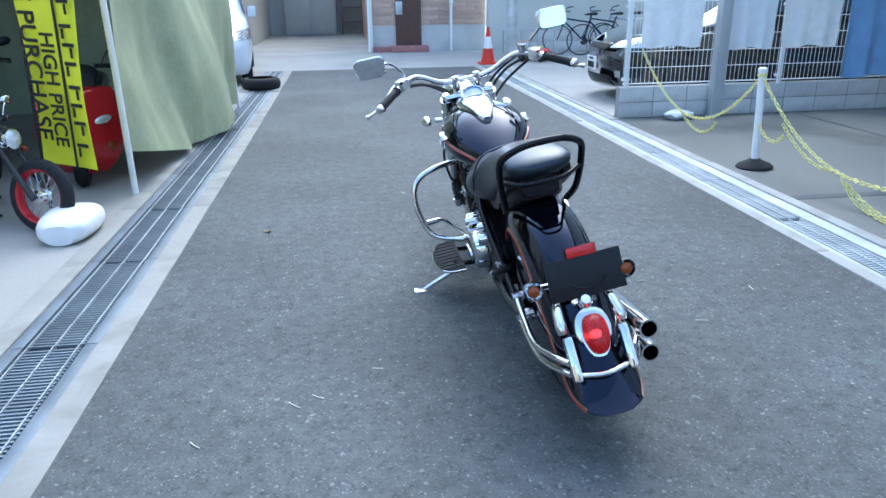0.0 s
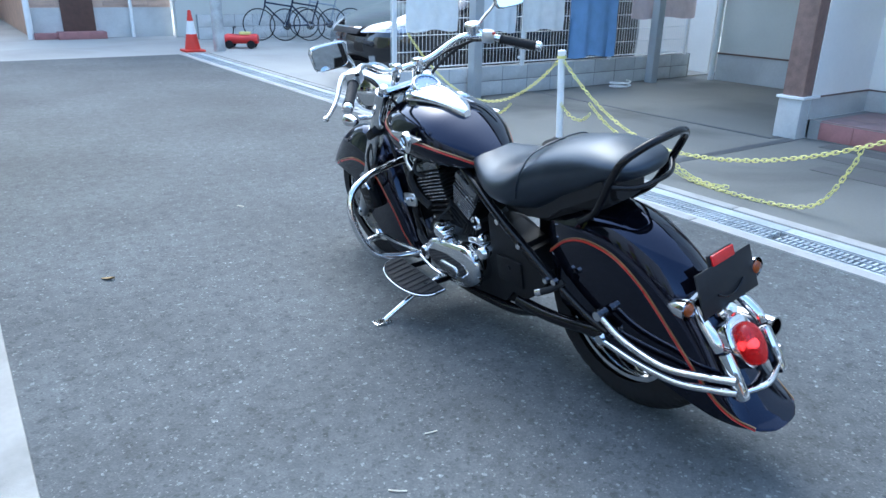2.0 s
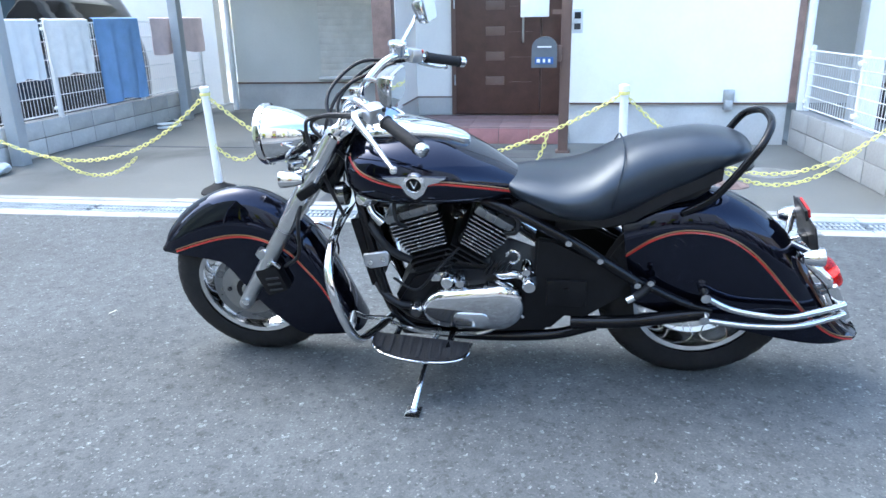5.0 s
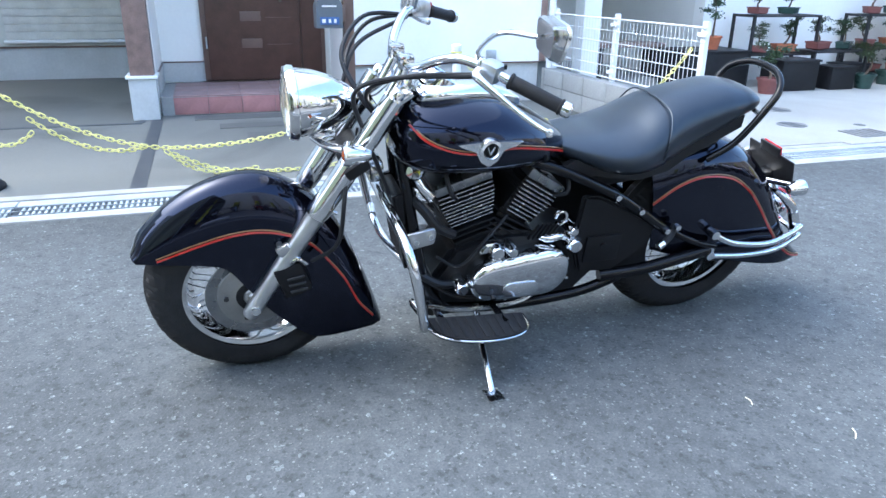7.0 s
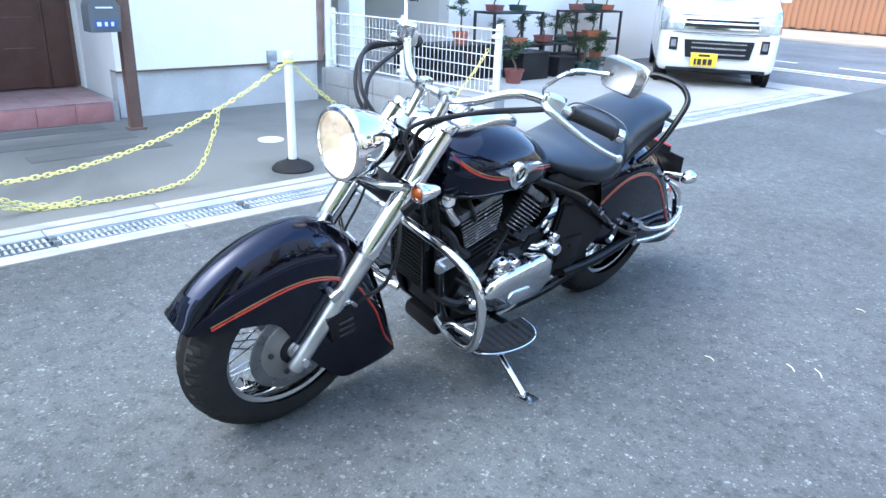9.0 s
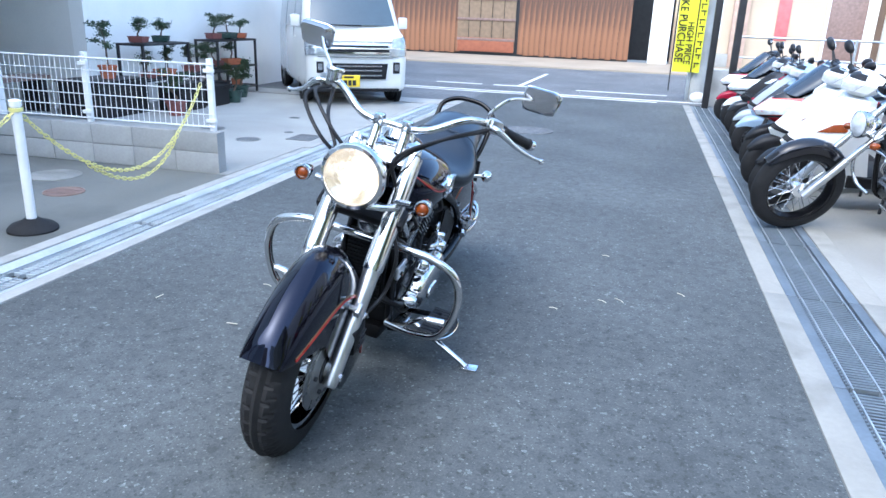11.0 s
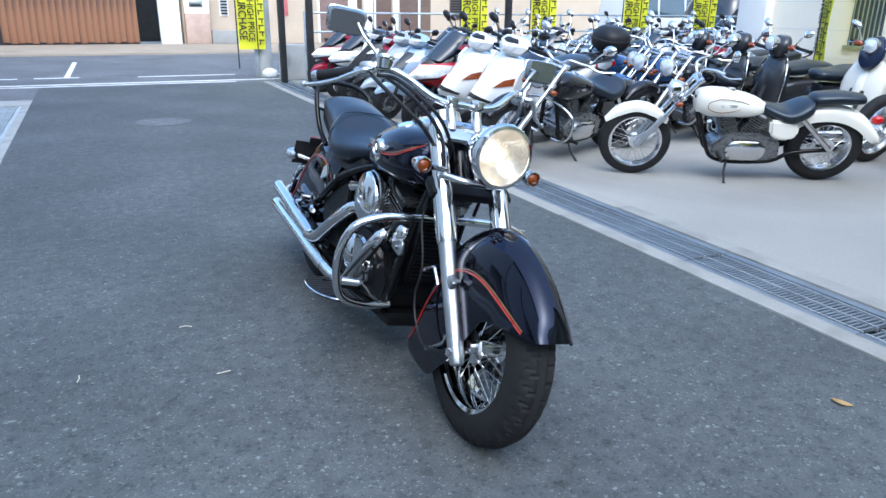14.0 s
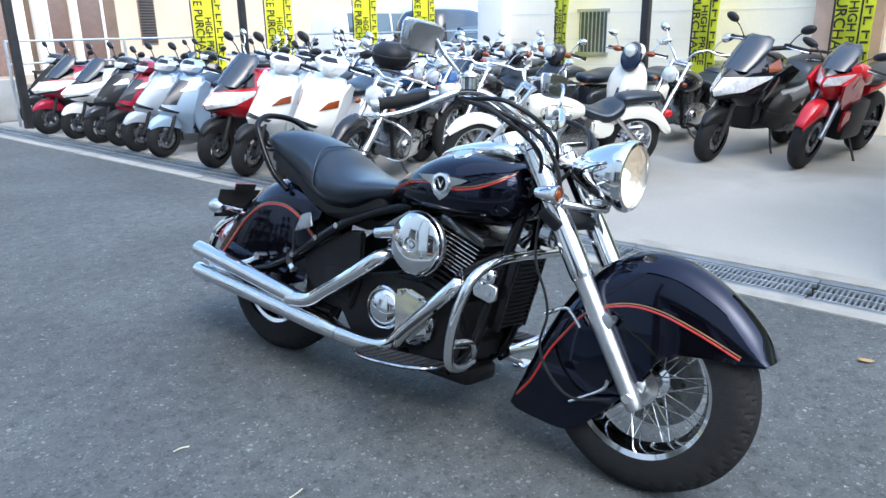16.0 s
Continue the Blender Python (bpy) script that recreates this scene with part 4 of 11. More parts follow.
for side in (-1, 1):
    line = [(0.285, 0.835), (0.25, 0.805), (0.19, 0.78), (0.12, 0.768), (0.06, 0.772), (0.0, 0.777), (-0.08, 0.764), (-0.16, 0.738), (-0.22, 0.712)]
    bm = bmesh.new()
    side_line(bm, line, tank_x, 0.0036, side)
    part("red_stripe", bm, RED_LINE, tank, "red pinstripe")
    bm = bmesh.new()
    side_line(bm, [(y, z + 0.0075) for y, z in line], tank_x, 0.0022, side)
    part("gold_stripe", bm, GOLD_LINE, tank, "gold pinstripe")
    bm = bmesh.new()
    ex = tank_x(0.07, 0.78) + 0.003
    m = Matrix.Translation((side * ex, 0.07, 0.78)) @ Matrix.Rotation(radians(90 * side), 4, 'Y')
    lathe(bm, [(0.021, 0.006), (0.024, 0.011), (0.032, 0.009), (0.034, -0.012)], m, 28)
    wing = [(-0.078, 0.016), (-0.03, 0.02), (0.03, 0.02), (0.078, 0.016), (0.06, 0.004), (0.034, -0.006), (0.02, -0.036), (0.0, -0.052), (-0.02, -0.036), (-0.034, -0.006), (-0.06, 0.004)]
    plate(bm, [(0.07 + u * 1.25, 0.783 + v * 1.05) for u, v in wing], "x", side * (ex - 0.014), side * (ex + 0.001))
    em = part("emblem", bm, POLISHED, tank, "winged chrome badge")
    bm = bmesh.new()
    lathe(bm, [(0, 0.006), (0.022, 0.006)], m, 28)
    part("badge_centre", bm, FRAME_BLACK, em, "black badge centre")
    bm = bmesh.new()
    for q in (-1, 1):
        cyl(bm, (side * (ex + 0.006), 0.07 + q * 0.011, 0.792), (side * (ex + 0.006), 0.07, 0.768), 0.0025, None, 6)
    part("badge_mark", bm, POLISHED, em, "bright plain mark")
bm = bmesh.new()
CN = [(0.255, 0.872, 0.03, 0.02, 0.02), (0.24, 0.886, 0.066, 0.03, 0.03), (0.19, 0.896, 0.084, 0.034, 0.04), (0.12, 0.898, 0.078, 0.028, 0.05), (0.05, 0.892, 0.06, 0.022, 0.05), (-0.02, 0.879, 0.043, 0.018, 0.05), (-0.06, 0.866, 0.03, 0.014, 0.05), (-0.082, 0.856, 0.014, 0.01, 0.04)]
loft(bm, [super_section(*r, 28, 2.2) for r in interp(CN, 4)])
cons = part("console", bm, CHROME, tank, "chrome teardrop console")
gm = aim((0, 0.165, 0.925), (0, -0.5, 0.87))
bm = bmesh.new()
lathe(bm, [(0.045, 0.012), (0.05, 0.016), (0.056, 0.012), (0.06, -0.01), (0.062, -0.03)], gm, 36)
part("gauge_ring", bm, CHROME, cons, "chrome gauge ring")
bm = bmesh.new()
lathe(bm, [(0, 0.008), (0.046, 0.008)], gm, 36)
part("gauge_face", bm, GAUGE_BLUE, cons, "blue-grey dial")
bm = bmesh.new()
for k in range(13):
    a = radians(-130 + 260 * k / 12 + 90)
    cyl(bm, gm @ Vector((0.036 * math.cos(a), 0.036 * math.sin(a), 0.009)), gm @ Vector((0.043 * math.cos(a), 0.043 * math.sin(a), 0.009)), 0.001, None, 4)
cyl(bm, gm @ Vector((0, 0, 0.01)), gm @ Vector((-0.02, -0.026, 0.01)), 0.0015, None, 4)
part("dial_mark", bm, WHITE_PLASTIC, cons, "white tick marks")["kind"] = "stuff"
for k in (-1, 0, 1):
    bm = bmesh.new()
    cyl(bm, (k * 0.02, 0.075, 0.9), (k * 0.02, 0.073, 0.912), 0.006)
    part("warning_lamp", bm, DARK_STEEL, cons)
bm = bmesh.new()
lathe(bm, [(0, 0.012), (0.028, 0.012), (0.034, 0.006), (0.036, -0.01)], aim((0.1, 0.075, 0.868), (0.42, 0, 0.9)), 24)
part("filler_cap", bm, CHROME, tank, "chrome filler cap")

# seat
ST = [(-0.185, 0.735, 0.06, 0.02, 0.03), (-0.22, 0.725, 0.1, 0.026, 0.042), (-0.3, 0.708, 0.146, 0.046, 0.052), (-0.38, 0.696, 0.178, 0.062, 0.068), (-0.46, 0.7, 0.187, 0.084, 0.08),
      (-0.53, 0.722, 0.172, 0.106, 0.1), (-0.6, 0.755, 0.15, 0.104, 0.108), (-0.68, 0.785, 0.136, 0.093, 0.09), (-0.77, 0.815, 0.128, 0.076, 0.075), (-0.84, 0.838, 0.118, 0.047, 0.055), (-0.89, 0.843, 0.1, 0.03, 0.04), (-0.918, 0.842, 0.07, 0.018, 0.025), (-0.93, 0.84, 0.03, 0.008, 0.008)]
bm = bmesh.new()
loft(bm, [super_section(*r, 36, 2.25) for r in interp(ST, 4)])
seat = part("seat", bm, LEATHER, bike, "black two-level vinyl seat", True, 70)
for side in (-1, 1):
    bm = bmesh.new()
    tube(bm, [(side * 0.176, -0.525, 0.7), (side * 0.168, -0.535, 0.76), (side * 0.125, -0.552, 0.826), (side * 0.06, -0.557, 0.844), (0, -0.558, 0.847)], 0.0028, 6)
    part("seam", bm, LEATHER, seat)
bm = bmesh.new()
for side in (-1, 1):
    plate(bm, [(-0.22, 0.67), (-0.3, 0.635), (-0.5, 0.605), (-0.6, 0.63), (-0.66, 0.675), (-0.84, 0.77), (-0.84, 0.81), (-0.6, 0.74), (-0.45, 0.68), (-0.25, 0.69)], "x", side * 0.1 - 0.012, side * 0.1 + 0.012)
part("seat_base", bm, BLACK_PLASTIC, seat, "black seat pan", False)
bm = bmesh.new()
loft(bm, [super_section(*q, 20, 3.5) for q in [(-0.36, 0.62, 0.09, 0.05, 0.06), (-0.55, 0.66, 0.1, 0.07, 0.08), (-0.68, 0.71, 0.09, 0.05, 0.07), (-0.77, 0.75, 0.075, 0.04, 0.06), (-0.84, 0.775, 0.06, 0.04, 0.05)]])
part("under_seat_tray", bm, BLACK_PLASTIC, seat)
bm = bmesh.new()
loft(bm, [super_section(*q, 20, 4.0) for q in [(-0.6, 0.685, 0.085, 0.04, 0.05), (-0.64, 0.7, 0.095, 0.06, 0.05), (-0.78, 0.745, 0.092, 0.05, 0.06), (-0.82, 0.75, 0.07, 0.03, 0.04)]])
part("under_seat_box", bm, BLACK_PLASTIC, seat, "black box under the seat", True, 50)

# fork, lamps and controls
A, B = Vector((0, 0.735, 0.27)), Vector((0, 0.315, 0.925))


def on_fork(k, x=0.0, f=0.0):
    p = A.lerp(B, k)
    d = (B - A).normalized()
    n = Vector((0, d.z, -d.y))
    return Vector((x, 0, 0)) + p + n * f


for side in (-1, 1):
    leg = new("fork_leg")
    leg.parent = bike
    x = side * 0.105
    bm = bmesh.new()
    tube(bm, [on_fork(-0.03, x), on_fork(0.0, x), on_fork(0.2, x), on_fork(0.42, x), on_fork(0.47, x)], [0.018, 0.024, 0.026, 0.027, 0.03], 20, 4)
    part("slider", bm, ALLOY, leg, "satin alloy slider")
    bm = bmesh.new()
    tube(bm, [on_fork(0.46, x), on_fork(0.5, x), on_fork(0.68, x), on_fork(0.7, x)], [0.031, 0.034, 0.034, 0.032], 22, 3)
    part("cover", bm, CHROME, leg, "chrome fork cover")
    bm = bmesh.new()
    tube(bm, [on_fork(0.7, x), on_fork(0.85, x), on_fork(0.97, x)], 0.031, 22, 3)
    part("upper_cover", bm, CHROME, leg, "chrome upper cover")
    bm = bmesh.new()
    lathe(bm, [(0, 0.022), (0.016, 0.022), (0.02, 0.016), (0.02, 0)], aim(on_fork(0.98, x), B - A), 12)
    part("cap", bm, CHROME, leg)
    bm = bmesh.new()
    cyl(bm, on_fork(0.02, x - 0.03), on_fork(0.02, x + 0.03), 0.014, None, 6)
    part("axle_nut", bm, POLISHED, leg)
    bm = bmesh.new()
    box(bm, on_fork(0.29, x + side * 0.01, 0.028), (0.02, 0.04, 0.03), 0.006, (-32, 0, 0))
    cyl(bm, on_fork(0.29, x - 0.01, 0.04), on_fork(0.29, x + 0.025, 0.04), 0.009, None, 8)
    part("lug", bm, ALLOY, leg)
for k, w, h in ((0.7, 0.15, 0.035), (0.965, 0.115, 0.026)):
    bm = bmesh.new()
    box(bm, on_fork(k, 0, -0.01), (w * 2, 0.075 if k < 0.9 else 0.1, h), 0.012, (-32.7 + 32.7 * 0, 0, 0))
    part("triple_clamp", bm, CHROME if k > 0.9 else ENGINE_BLACK, bike, "chrome fork bridge" if k > 0.9 else "")
bm = bmesh.new()
cyl(bm, on_fork(0.66, 0, -0.05), on_fork(0.99, 0, -0.05), 0.03)
part("steering_stem", bm, FRAME_BLACK, bike)

lamp = new("headlight")
lamp.parent = bike
hm = aim((0, 0.42, 0.872), (0, 1, -0.03))
bm = bmesh.new()
lathe(bm, [(0.0, -0.015), (0.02, -0.012), (0.045, 0.015), (0.07, 0.06), (0.088, 0.11), (0.095, 0.15), (0.096, 0.165)], hm, 40)
part("bucket", bm, CHROME, lamp, "chrome headlight bucket")
bm = bmesh.new()
lathe(bm, [(0.096, 0.155), (0.102, 0.158), (0.103, 0.172), (0.098, 0.182), (0.088, 0.184), (0.087, 0.178)], hm, 44)
part("ring", bm, CHROME, lamp, "chrome lens ring")
bm = bmesh.new()
lathe(bm, [(0.02, 0.11), (0.045, 0.125), (0.07, 0.15), (0.087, 0.175)], hm, 40)
part("reflector", bm, LIT_REFLECTOR, lamp, "bright reflector")
bm = bmesh.new()
lathe(bm, [(0, 0.165), (0.012, 0.163), (0.02, 0.15), (0.02, 0.11), (0, 0.11)], hm, 20)
part("bulb", bm, LAMP, lamp, "lit warm bulb")
bm = bmesh.new()
lathe(bm, [(0, 0.197), (0.04, 0.194), (0.07, 0.187), (0.087, 0.179), (0.087, 0.176), (0.07, 0.184), (0.04, 0.191), (0, 0.194)], hm, 40)
lens = part("lens", bm, LENS, lamp, "clear glass lens")
lens.visible_shadow = False
bm = bmesh.new()
for side in (-1, 1):
    tube(bm, [(side * 0.12, 0.45, 0.77), (side * 0.07, 0.5, 0.765), (0, 0.53, 0.765)], 0.012, 10)
box(bm, (0, 0.5, 0.775), (0.06, 0.06, 0.03), 0.01)
part("bracket", bm, CHROME, lamp, "chrome lamp bracket")
for side in (-1, 1):
    turn = new("turn_signal")
    turn.parent = bike
    bm = bmesh.new()
    tube(bm, [(side * 0.11, 0.455, 0.785), (side * 0.165, 0.468, 0.795)], 0.011, 10)
    at = aim((side * 0.205, 0.465, 0.797), (0, 1, 0))
    lathe(bm, [(0, -0.055), (0.012, -0.052), (0.021, -0.03), (0.0255, 0.0), (0.0275, 0.012), (0.026, 0.02), (0.022, 0.021), (0.0195, 0.014)], at, 24)
    part("shell", bm, CHROME, turn, "chrome shell")
    bm = bmesh.new()
    lathe(bm, [(0.0195, 0.013), (0.016, 0.019), (0.009, 0.023), (0, 0.024)], at, 20)
    part("lens", bm, AMBER, turn, "amber lens")

# handlebar
bar = new("handlebar")
bar.parent = bike
BARS = [(0.0, 0.285, 0.985), (0.07, 0.287, 0.985), (0.13, 0.275, 1.0), (0.2, 0.235, 1.04), (0.25, 0.195, 1.055), (0.31, 0.135, 1.04), (0.37, 0.07, 1.012), (0.41, 0.02, 0.995)]
bm = bmesh.new()
tube(bm, [(-x, y, z) for x, y, z in reversed(BARS[1:])] + BARS, 0.0125, 14, 6)
part("bar", bm, CHROME, bar, "swept chrome bar")
for side in (-1, 1):
    bm = bmesh.new()
    tube(bm, [on_fork(0.97, side * 0.05, -0.005), (side * 0.05, 0.295, 0.96), (side * 0.05, 0.287, 0.985)], 0.018, 12)
    box(bm, (side * 0.05, 0.286, 0.99), (0.035, 0.045, 0.04), 0.01)
    part("riser", bm, CHROME, bar, "chrome bar riser")
    p, q = Vector((side * 0.335, 0.107, 1.029)), Vector((side * 0.43, -0.008, 0.986))
    bm = bmesh.new()
    tube(bm, [p, p.lerp(q, 0.5), p.lerp(q, 0.93)], 0.0175, 16, 3)
    for k in (0.03, 0.9):
        c = p.lerp(q, k)
        lathe(bm, [(0.0175, -0.004), (0.0205, -0.002), (0.0205, 0.003), (0.0175, 0.005)], aim(c, q - p), 16)
    part("grip", bm, GRIP, bar, "black rubber grip")
    bm = bmesh.new()
    lathe(bm, [(0.0175, -0.012), (0.019, -0.006), (0.019, 0.008), (0.014, 0.013), (0, 0.014)], aim(q, q - p), 16)
    part("grip_end", bm, POLISHED, bar, "bright end cap")
    sw = Vector((side * 0.305, 0.143, 1.043))
    bm = bmesh.new()
    box(bm, sw, (0.05, 0.055, 0.05), 0.014, (0, side * 12, side * -40))
    part("switch_housing", bm, ALLOY, bar, "grey switch housing")
    bm = bmesh.new()
    box(bm, sw + Vector((side * 0.005, -0.03, 0.012)), (0.014, 0.012, 0.012), 0.003)
    part("switch", bm, RED_LINE if side > 0 else BLACK_PLASTIC, bar, "red stop switch" if side > 0 else "")
    bm = bmesh.new()
    tube(bm, [sw + Vector((0, 0.035, 0)), sw + Vector((side * 0.03, 0.045, -0.005)), Vector((side * 0.4, 0.125, 0.99)), Vector((side * 0.45, 0.085, 0.965)), Vector((side * 0.485, 0.06, 0.955))], [0.012, 0.011, 0.008, 0.007, 0.006], 10)
    lathe(bm, [(0, -0.011), (0.008, -0.008), (0.011, 0), (0.008, 0.008), (0, 0.011)], Matrix.Translation((side * 0.488, 0.058, 0.954)), 12)
    part("lever", bm, POLISHED, bar, "polished lever with a ball end")
    if side > 0:
        bm = bmesh.new()
        lathe(bm, [(0, 0.03), (0.03, 0.03), (0.033, 0.026), (0.033, 0.018), (0.028, 0.015), (0.026, -0.015)], aim((0.27, 0.19, 1.07), (0, -0.1, 1)), 22)
        part("fluid_reservoir", bm, CHROME, bar, "round chrome reservoir")
    mir = new("mirror")
    mir.parent = bike
    base = Vector((side * 0.29, 0.165, 1.055))
    c = Vector((0.39, 0.1, 1.18) if side > 0 else (-0.43, 0.05, 1.152))
    bm = bmesh.new()
    tube(bm, [base, base + Vector((0, 0.01, 0.035)), base + Vector((side * 0.05, -0.02, 0.09)), c + Vector((-side * 0.03, 0.03, 0.0))], 0.006, 8)
    lathe(bm, [(0.012, -0.012), (0.012, 0.01), (0.006, 0.018)], aim(base, (0, 0, 1)), 12)
    part("stem", bm, CHROME, mir, "chrome stem")
    d = Vector((-0.1, -1.0, -0.12) if side < 0 else (-0.2, -1.0, 0.18)).normalized()
    mm = aim(c, d)
    out = [(0.085, 0.035), (0.075, 0.047), (0.05, 0.05), (-0.05, 0.05), (-0.075, 0.044), (-0.085, 0.025), (-0.075, -0.03), (-0.065, -0.043), (-0.04, -0.047), (0.045, -0.047), (0.07, -0.043), (0.082, -0.03)]
    out = [(u * 0.76, v * 0.86) for u, v in out]
    rt = Vector((0, 0, 1)).cross(d).normalized()
    up = d.cross(rt)

    def oval(s, o):
        return [c + rt * (u * s) + up * (v * s) + d * o for u, v in out]
    bm = bmesh.new()
    back = [c + rt * (u * 0.86) + up * (v * 0.86) - d * (0.02 + 0.14 * (v + 0.05)) for u, v in out]
    rear = [c + rt * (u * 0.97) + up * (v * 0.97) - d * (0.012 + 0.1 * (v + 0.05)) for u, v in out]
    loft(bm, [back, rear, oval(0.99, -0.003), oval(0.97, 0.004)])
    part("shell", bm, DARK_METAL, mir, "dark grey mirror shell")
    bm = bmesh.new()
    loft(bm, [oval(0.985, -0.002), oval(1.03, 0.0), oval(1.035, 0.005), oval(0.98, 0.0075), oval(0.93, 0.006)])
    part("rim", bm, CHROME, mir, "chrome mirror rim")
    bm = bmesh.new()
    loft(bm, [oval(0.93, 0.0065), oval(0.93, 0.0095)])
    part("glass", bm, MIRROR, mir, "mirror glass", False)

cables = [[(-0.29, 0.17, 1.03), (-0.2, 0.32, 1.0), (-0.1, 0.4, 0.93), (-0.04, 0.36, 0.84), (-0.03, 0.28, 0.75)],
          [(-0.3, 0.165, 1.03), (-0.17, 0.36, 0.985), (-0.07, 0.43, 0.91), (-0.09, 0.4, 0.8), (-0.1, 0.33, 0.62)],
          [(0.28, 0.18, 1.03), (0.27, 0.33, 1.03), (0.16, 0.42, 0.95), (0.07, 0.38, 0.85), (0.04, 0.3, 0.76)],
          [(0.3, 0.16, 1.03), (0.31, 0.31, 1.0), (0.2, 0.4, 0.91), (0.1, 0.35, 0.82), (0.06, 0.28, 0.74)]]
cables += [[(0.26, 0.2, 1.03), (0.2, 0.36, 0.97), (0.13, 0.42, 0.88), (0.11, 0.45, 0.74)],
           [(0.11, 0.38, 0.74), (0.13, 0.395, 0.608), (0.13, 0.442, 0.509), (0.13, 0.458, 0.446), (0.13, 0.446, 0.359), (0.13, 0.486, 0.285), (0.128, 0.567, 0.236), (0.115, 0.68, 0.262)],
           [(-0.05, 0.44, 0.76), (-0.15, 0.47, 0.64), (-0.15, 0.49, 0.5), (-0.12, 0.56, 0.43)]]
for c in cables:
    bm = bmesh.new()
    tube(bm, c, 0.0065 if len(c) < 8 else 0.0042, 8, 8)
    part("cable", bm, BLACK_PLASTIC, bike)
for pts, r in (([(0.115, 0.443, 0.449), (0.115, 0.503, 0.48), (0.115, 0.526, 0.469), (0.115, 0.558, 0.436)], 0.0055), ([(0.112, 0.555, 0.217), (0.112, 0.646, 0.279), (0.112, 0.66, 0.312)], 0.005)):
    bm = bmesh.new()
    tube(bm, pts, r, 8, 5)
    part("fender_stay", bm, POLISHED, bike, "thin bright stay")
cal = new("brake_caliper")
cal.parent = bike
bm = bmesh.new()
box(bm, (-0.105, 0.615, 0.375), (0.06, 0.09, 0.11), 0.018, (-20, 0, 0))
part("body", bm, ENGINE_BLACK, cal, "black caliper body")
for k in range(3):
    bm = bmesh.new()
    box(bm, (-0.137, 0.6 + 0.004 * k, 0.345 + 0.022 * k), (0.006, 0.05, 0.008), 0.002, (-10, 0, 0))
    part("rib", bm, DARK_STEEL, cal)
bm = bmesh.new()
tube(bm, [(-0.12, 0.63, 0.43), (-0.13, 0.6, 0.45), (-0.13, 0.575, 0.43)], 0.007, 8)
part("banjo", bm, CHROME, cal)

# frame
frame_part = new("frame")
frame_part.parent = bike
for side in (-1, 1):
    s = side
    for name, pts, r in (("downtube", [(s * 0.04, 0.3, 0.78), (s * 0.075, 0.272, 0.62), (s * 0.1, 0.235, 0.42), (s * 0.105, 0.19, 0.26), (s * 0.105, 0.12, 0.185)], 0.018),
                         ("cradle_tube", [(s * 0.105, 0.12, 0.185), (s * 0.11, -0.1, 0.17), (s * 0.11, -0.35, 0.185), (s * 0.12, -0.5, 0.24)], 0.019),
                         ("seat_rail", [(s * 0.06, -0.05, 0.7), (s * 0.11, -0.22, 0.655), (s * 0.14, -0.38, 0.585), (s * 0.145, -0.5, 0.51), (s * 0.14, -0.63, 0.42)], 0.017),
                         ("swingarm", [(s * 0.12, -0.42, 0.25), (s * 0.135, -0.6, 0.27), (s * 0.135, -0.84, 0.315)], 0.022),
                         ("strut", [(s * 0.135, -0.58, 0.45), (s * 0.14, -0.76, 0.36), (s * 0.14, -0.86, 0.33)], 0.012)):
        bm = bmesh.new()
        tube(bm, pts, r, 12)
        part(name, bm, FRAME_BLACK, frame_part)
    for y, z in ((-0.5, 0.515), (-0.4, 0.575), (-0.62, 0.43), (-0.66, 0.44)):
        bm = bmesh.new()
        cyl(bm, (s * 0.15, y, z), (s * 0.168, y, z), 0.011, None, 6)
        part("frame_bolt", bm, POLISHED, frame_part)
    bm = bmesh.new()
    plate(bm, [(-0.3, 0.57), (-0.36, 0.565), (-0.6, 0.44), (-0.58, 0.36), (-0.46, 0.27), (-0.33, 0.28), (-0.29, 0.4)], "x", s * 0.118 - 0.012, s * 0.118 + 0.012)
    bmesh.ops.bevel(bm, geom=bm.edges[:], offset=0.008, segments=2, affect='EDGES')
    part("side_cover", bm, ENGINE_BLACK, bike, "black side cover")
    bm = bmesh.new()
    box(bm, (s * 0.132, -0.4, 0.37), (0.012, 0.13, 0.1), 0.006)
    cyl(bm, (s * 0.136, -0.4, 0.385), (s * 0.143, -0.4, 0.385), 0.01)
    part("side_box", bm, ENGINE_BLACK, bike, "black tool box lid")
    peg = new("passenger_peg")
    peg.parent = bike
    bm = bmesh.new()
    tube(bm, [(s * 0.13, -0.67, 0.43), (s * 0.16, -0.64, 0.405), (s * 0.175, -0.6, 0.385)], 0.012, 10)
    part("rubber", bm, GRIP, peg)
    bm = bmesh.new()
    cyl(bm, (s * 0.172, -0.61, 0.39), (s * 0.178, -0.588, 0.38), 0.013)
    part("tip", bm, POLISHED, peg)
bm = bmesh.new()
tube(bm, [(0, 0.31, 0.81), (0, 0.1, 0.72), (0, -0.2, 0.66), (0, -0.45, 0.6)], 0.03, 10)
part("backbone", bm, FRAME_BLACK, frame_part)
bm = bmesh.new()
cyl(bm, (-0.15, -0.84, 0.317), (0.15, -0.84, 0.317), 0.016, None, 8)
part("rear_axle", bm, POLISHED, bike)

